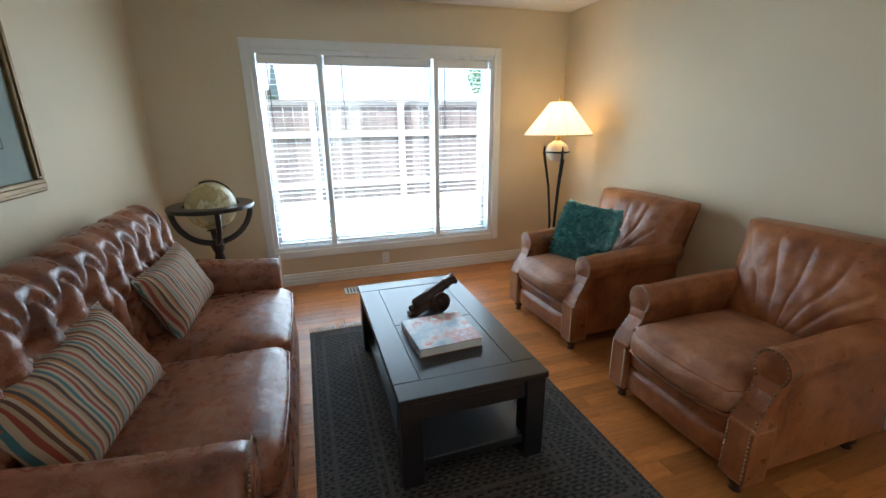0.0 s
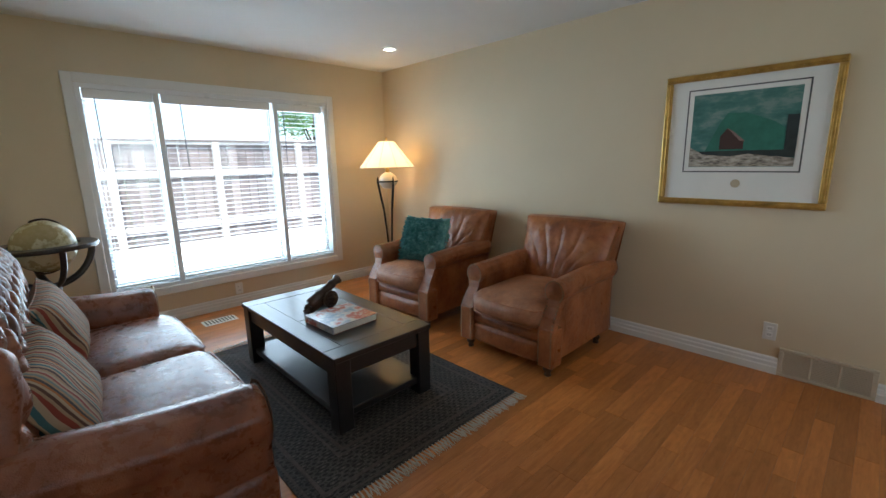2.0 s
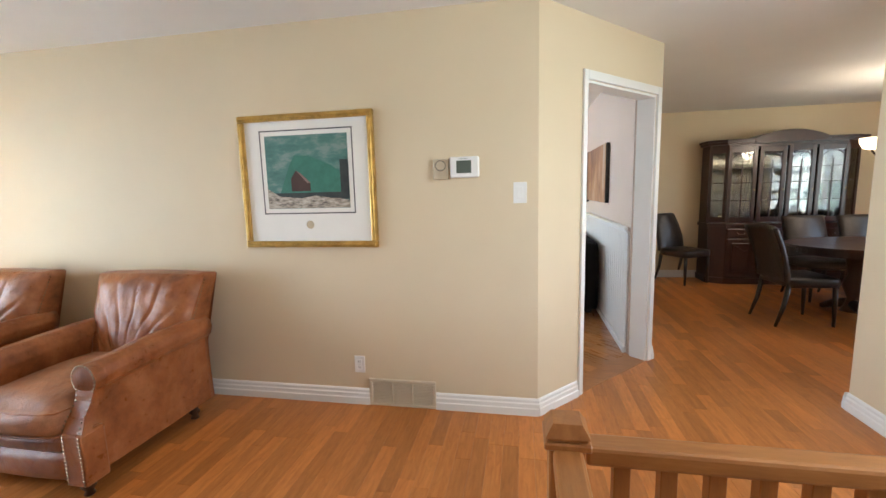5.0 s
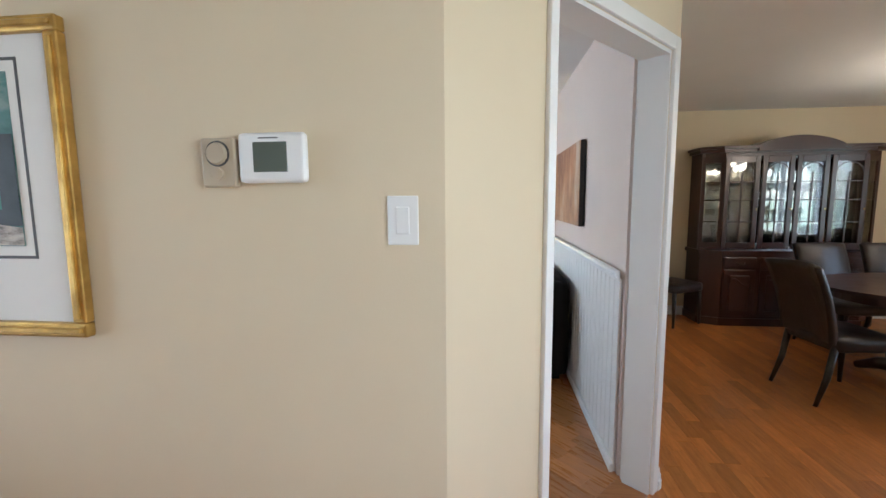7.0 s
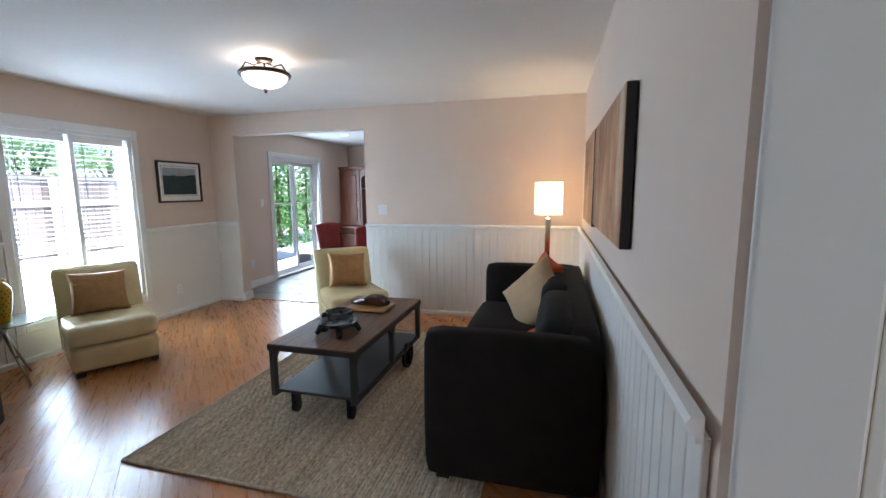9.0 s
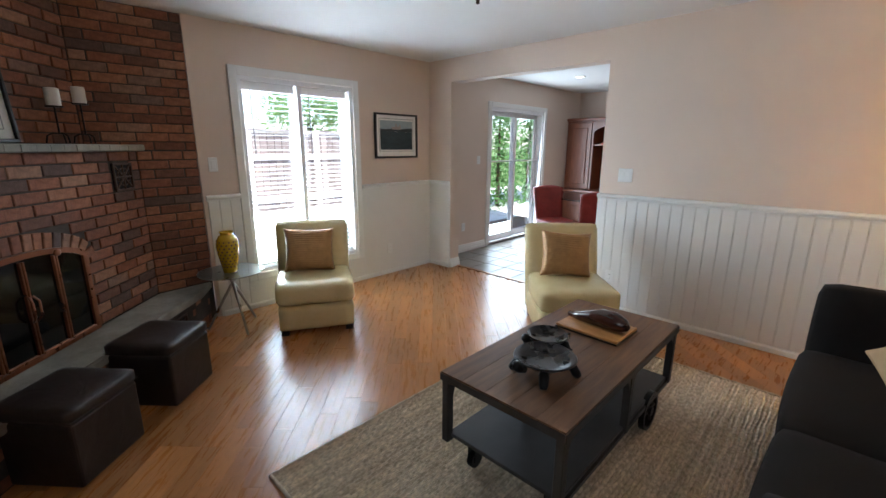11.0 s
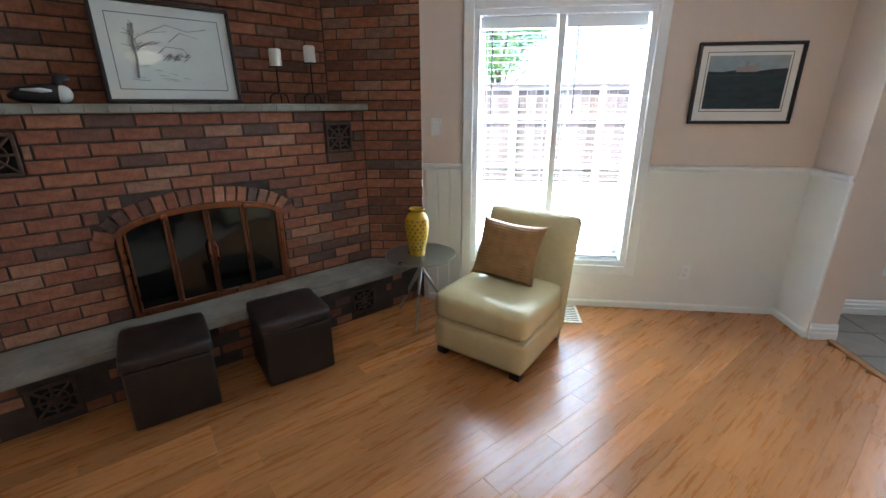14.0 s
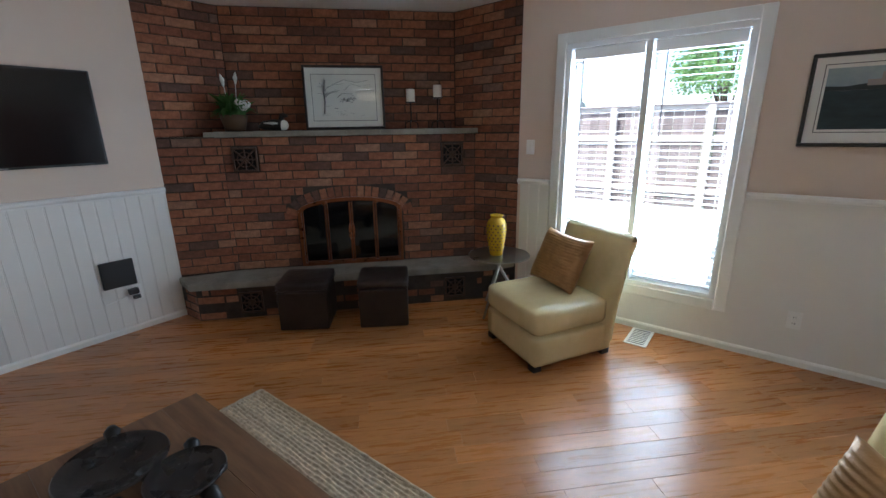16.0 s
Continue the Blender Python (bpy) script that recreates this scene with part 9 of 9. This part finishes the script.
# soldier course round the arch, evenly spaced along the curve
vm = brick_mesh(0.054, 0.092, 0.05)
vm.materials.append(M["brick_obj"])
ts = np.linspace(0.13, math.pi - 0.13, 400)
au, az_ = -(OPEN_HALF + 0.055) * np.cos(ts), 0.79 + 0.18 * np.sin(ts)
run = np.concatenate([[0], np.cumsum(np.hypot(np.diff(au), np.diff(az_)))])
ring_n = int(run[-1] / 0.062) + 1
for k in range(ring_n):
    t = float(np.interp(run[-1] * k / (ring_n - 1), run, ts))
    u, z = OPEN_U - (OPEN_HALF + 0.055) * math.cos(t), 0.79 + 0.18 * math.sin(t)
    nu, nz = -math.cos(t) / (OPEN_HALF + 0.055), math.sin(t) / 0.18
    ob = new("arch_brick", vm)
    ob.parent = fp
    ob.matrix_basis = Matrix.Translation((u, rngb.uniform(-0.006, -0.001), z)) @ Matrix.Rotation(math.atan2(nu, nz), 4, "Y")


# ---- floors ----
def planks(name, rows_fn, width, angle, origin, lengths, matp, matr, near, seed, label):
    """Lays boards along rows. rows_fn(v) gives the spans (u0, u1) of the row at v; near(x, y) picks boards that are objects of their own."""
    fl = tagged(new(name), label, "floor", kind="structure")
    rng = random.Random(seed)
    rot = Matrix.Rotation(angle, 4, "Z")
    org = Matrix.Translation((*origin, 0))
    data, singles, joined = {}, [], []

    def mesh(key):
        if key not in data:
            ln, h = key * 0.05, 0.0
            bm = B()
            bx(bm, -ln / 2 + 0.0002, ln / 2 - 0.0002, -width / 2 + 0.0002, width / 2 - 0.0002, -0.015, 0.0)
            e = [e for e in bm.edges if e.verts[0].co.z > -0.001 and e.verts[1].co.z > -0.001]
            bmesh.ops.bevel(bm, geom=e, offset=0.0008, segments=1, affect="EDGES")
            me = bpy.data.meshes.new("plank")
            bm.to_mesh(me)
            bm.free()
            me.materials.append(M[matp])
            data[key] = me
        return data[key]
    for v, spans in rows_fn():
        for u0, u1 in spans:
            p = u0
            ln = rng.choice(lengths) * rng.uniform(0.4, 1.0)
            while p < u1 - 0.04:
                q = min(p + round(ln / 0.05) * 0.05, u1)
                if u1 - q < 0.12:
                    q = u1
                key = max(1, math.ceil((q - p) / 0.05 - 1e-6))
                w = (q - p) / (key * 0.05)
                m = org @ rot @ Matrix.Translation(((p + q) / 2, v, 0)) @ Matrix.Diagonal((w, 1, 1, 1))
                c = m.translation
                (singles if near(c.x, c.y) and len(singles) < 300 else joined).append((key, m))
                p = q
                ln = rng.choice(lengths)
    for key, m in singles:
        ob = new("plank", mesh(key))
        ob.parent = fl
        ob.matrix_basis = m
    verts, faces = [], []
    for key, m in joined:
        me = mesh(key)
        k = len(verts)
        verts += [tuple(m @ x.co) for x in me.vertices]
        faces += [[k + i for i in f.vertices] for f in me.polygons]
    me = bpy.data.meshes.new("far_planks")
    me.from_pydata(verts, [], faces)
    me.materials.append(M[matr])
    ob = new("far_planks", me)
    ob.parent = fl
    tagged(ob, "remaining boards of the floor", kind="stuff")
    return fl


PW1 = 0.083


def living_rows():
    y = -6.3 + PW1 / 2
    while y < YN:
        if y > -1.10:
            x1 = 2.92
        elif y > -2.03:
            x1 = DIAG_A.x + (y - DIAG_A.y) / DIAG.y * DIAG.x + 0.05
        else:
            x1 = DX1
        if y > ST[3] - 0.02:
            sp = [(XW, x1)]
        elif y > -3.05:
            sp = [(XW, ST[0]), (ST[1] - 0.02, x1)]
        else:
            sp = [(3.2, x1)]
        yield y, sp
        y += PW1


planks("floor_living", living_rows, PW1, 0.0, (0, 0), (0.25, 0.35, 0.45, 0.6, 0.75, 0.95), "plank_obj", "plank_isl", lambda x, y: 0.9 < x < 3.6 and -2.2 < y < 1.6, 2, "honey oak strip floor")
PW2 = 0.105


def family_rows():
    c = math.sqrt(0.5)
    n = 60
    for i in range(-n, n):
        v = i * PW2
        lo, hi = [], []
        # the row runs along (c, c); the point is origin + u*(c, c) + v*(-c, c); the origin is (5.7, 0.5)
        u0, u1 = -9.0, 9.0
        for ox, k, a, b in ((5.7, -c, FX0 - 0.25, FX1 + 0.10), (0.5, c, FY0 - 0.07, FY1 + 0.05)):
            s, e = (a - ox - v * k) / c, (b - ox - v * k) / c
            u0, u1 = max(u0, s), min(u1, e)
        # keep to the room's side of the angled wall
        px0, py0 = 5.7 - v * c, 0.5 + v * c
        nx, ny = -DIAG_OUT.x, -DIAG_OUT.y
        den = nx * c + ny * c
        s = ((DIAG_A.x + nx * 0.055 - px0) * nx + (DIAG_A.y + ny * 0.055 - py0) * ny) / den
        if den > 0:
            u0 = max(u0, s)
        else:
            u1 = min(u1, s)
        if u1 - u0 > 0.06:
            yield v, [(u0, u1)]


planks("floor_family", family_rows, PW2, radians(45), (5.7, 0.5), (0.4, 0.6, 0.8, 1.0, 1.2), "plank_fam_obj", "plank_fam_isl", lambda x, y: y > 0.3 or x < 5.2, 3, "honey oak plank floor laid on the diagonal")
# slate tiles of the kitchen
kf = tagged(new("floor_kitchen"), "grey slate tile floor", "floor", kind="structure")
part("grout_bed", bx(B(), FX1 + 0.135, KX1, KY0, KY1, -0.015, -0.004), "grout", kf)
bm = B()
bx(bm, -0.15, 0.15, -0.15, 0.15, -0.006, 0.0)
e = [e for e in bm.edges if e.verts[0].co.z > -0.001 and e.verts[1].co.z > -0.001]
bmesh.ops.bevel(bm, geom=e, offset=0.003, segments=1, affect="EDGES")
tile_me = bpy.data.meshes.new("tile")
bm.to_mesh(tile_me)
bm.free()
tile_me.materials.append(M["slate_tile"])
rngt = random.Random(6)
x = FX1 + 0.16 + 0.15
while x < KX1:
    y = KY1 - 0.155
    while y > KY0:
        o = new("tile", tile_me)
        o.parent = kf
        o.matrix_basis = pose(x, y, rngt.uniform(-0.0008, 0.0008), rngt.uniform(-0.15, 0.15), rngt.uniform(-0.15, 0.15), 0)
        y -= 0.308
    x += 0.308
struct("trim", bx(B(), FX1 + 0.10, FX1 + 0.14, 0.62, 2.46, -0.012, 0.009, 0.003, 1), "oak_rail", "oak threshold strip at the kitchen floor")

struct("floor_stairwell", bx(B(), ST[0], ST[1], ST[2], ST[3], -0.44, -0.395), "plank_isl", "oak landing at the foot of the stairwell")
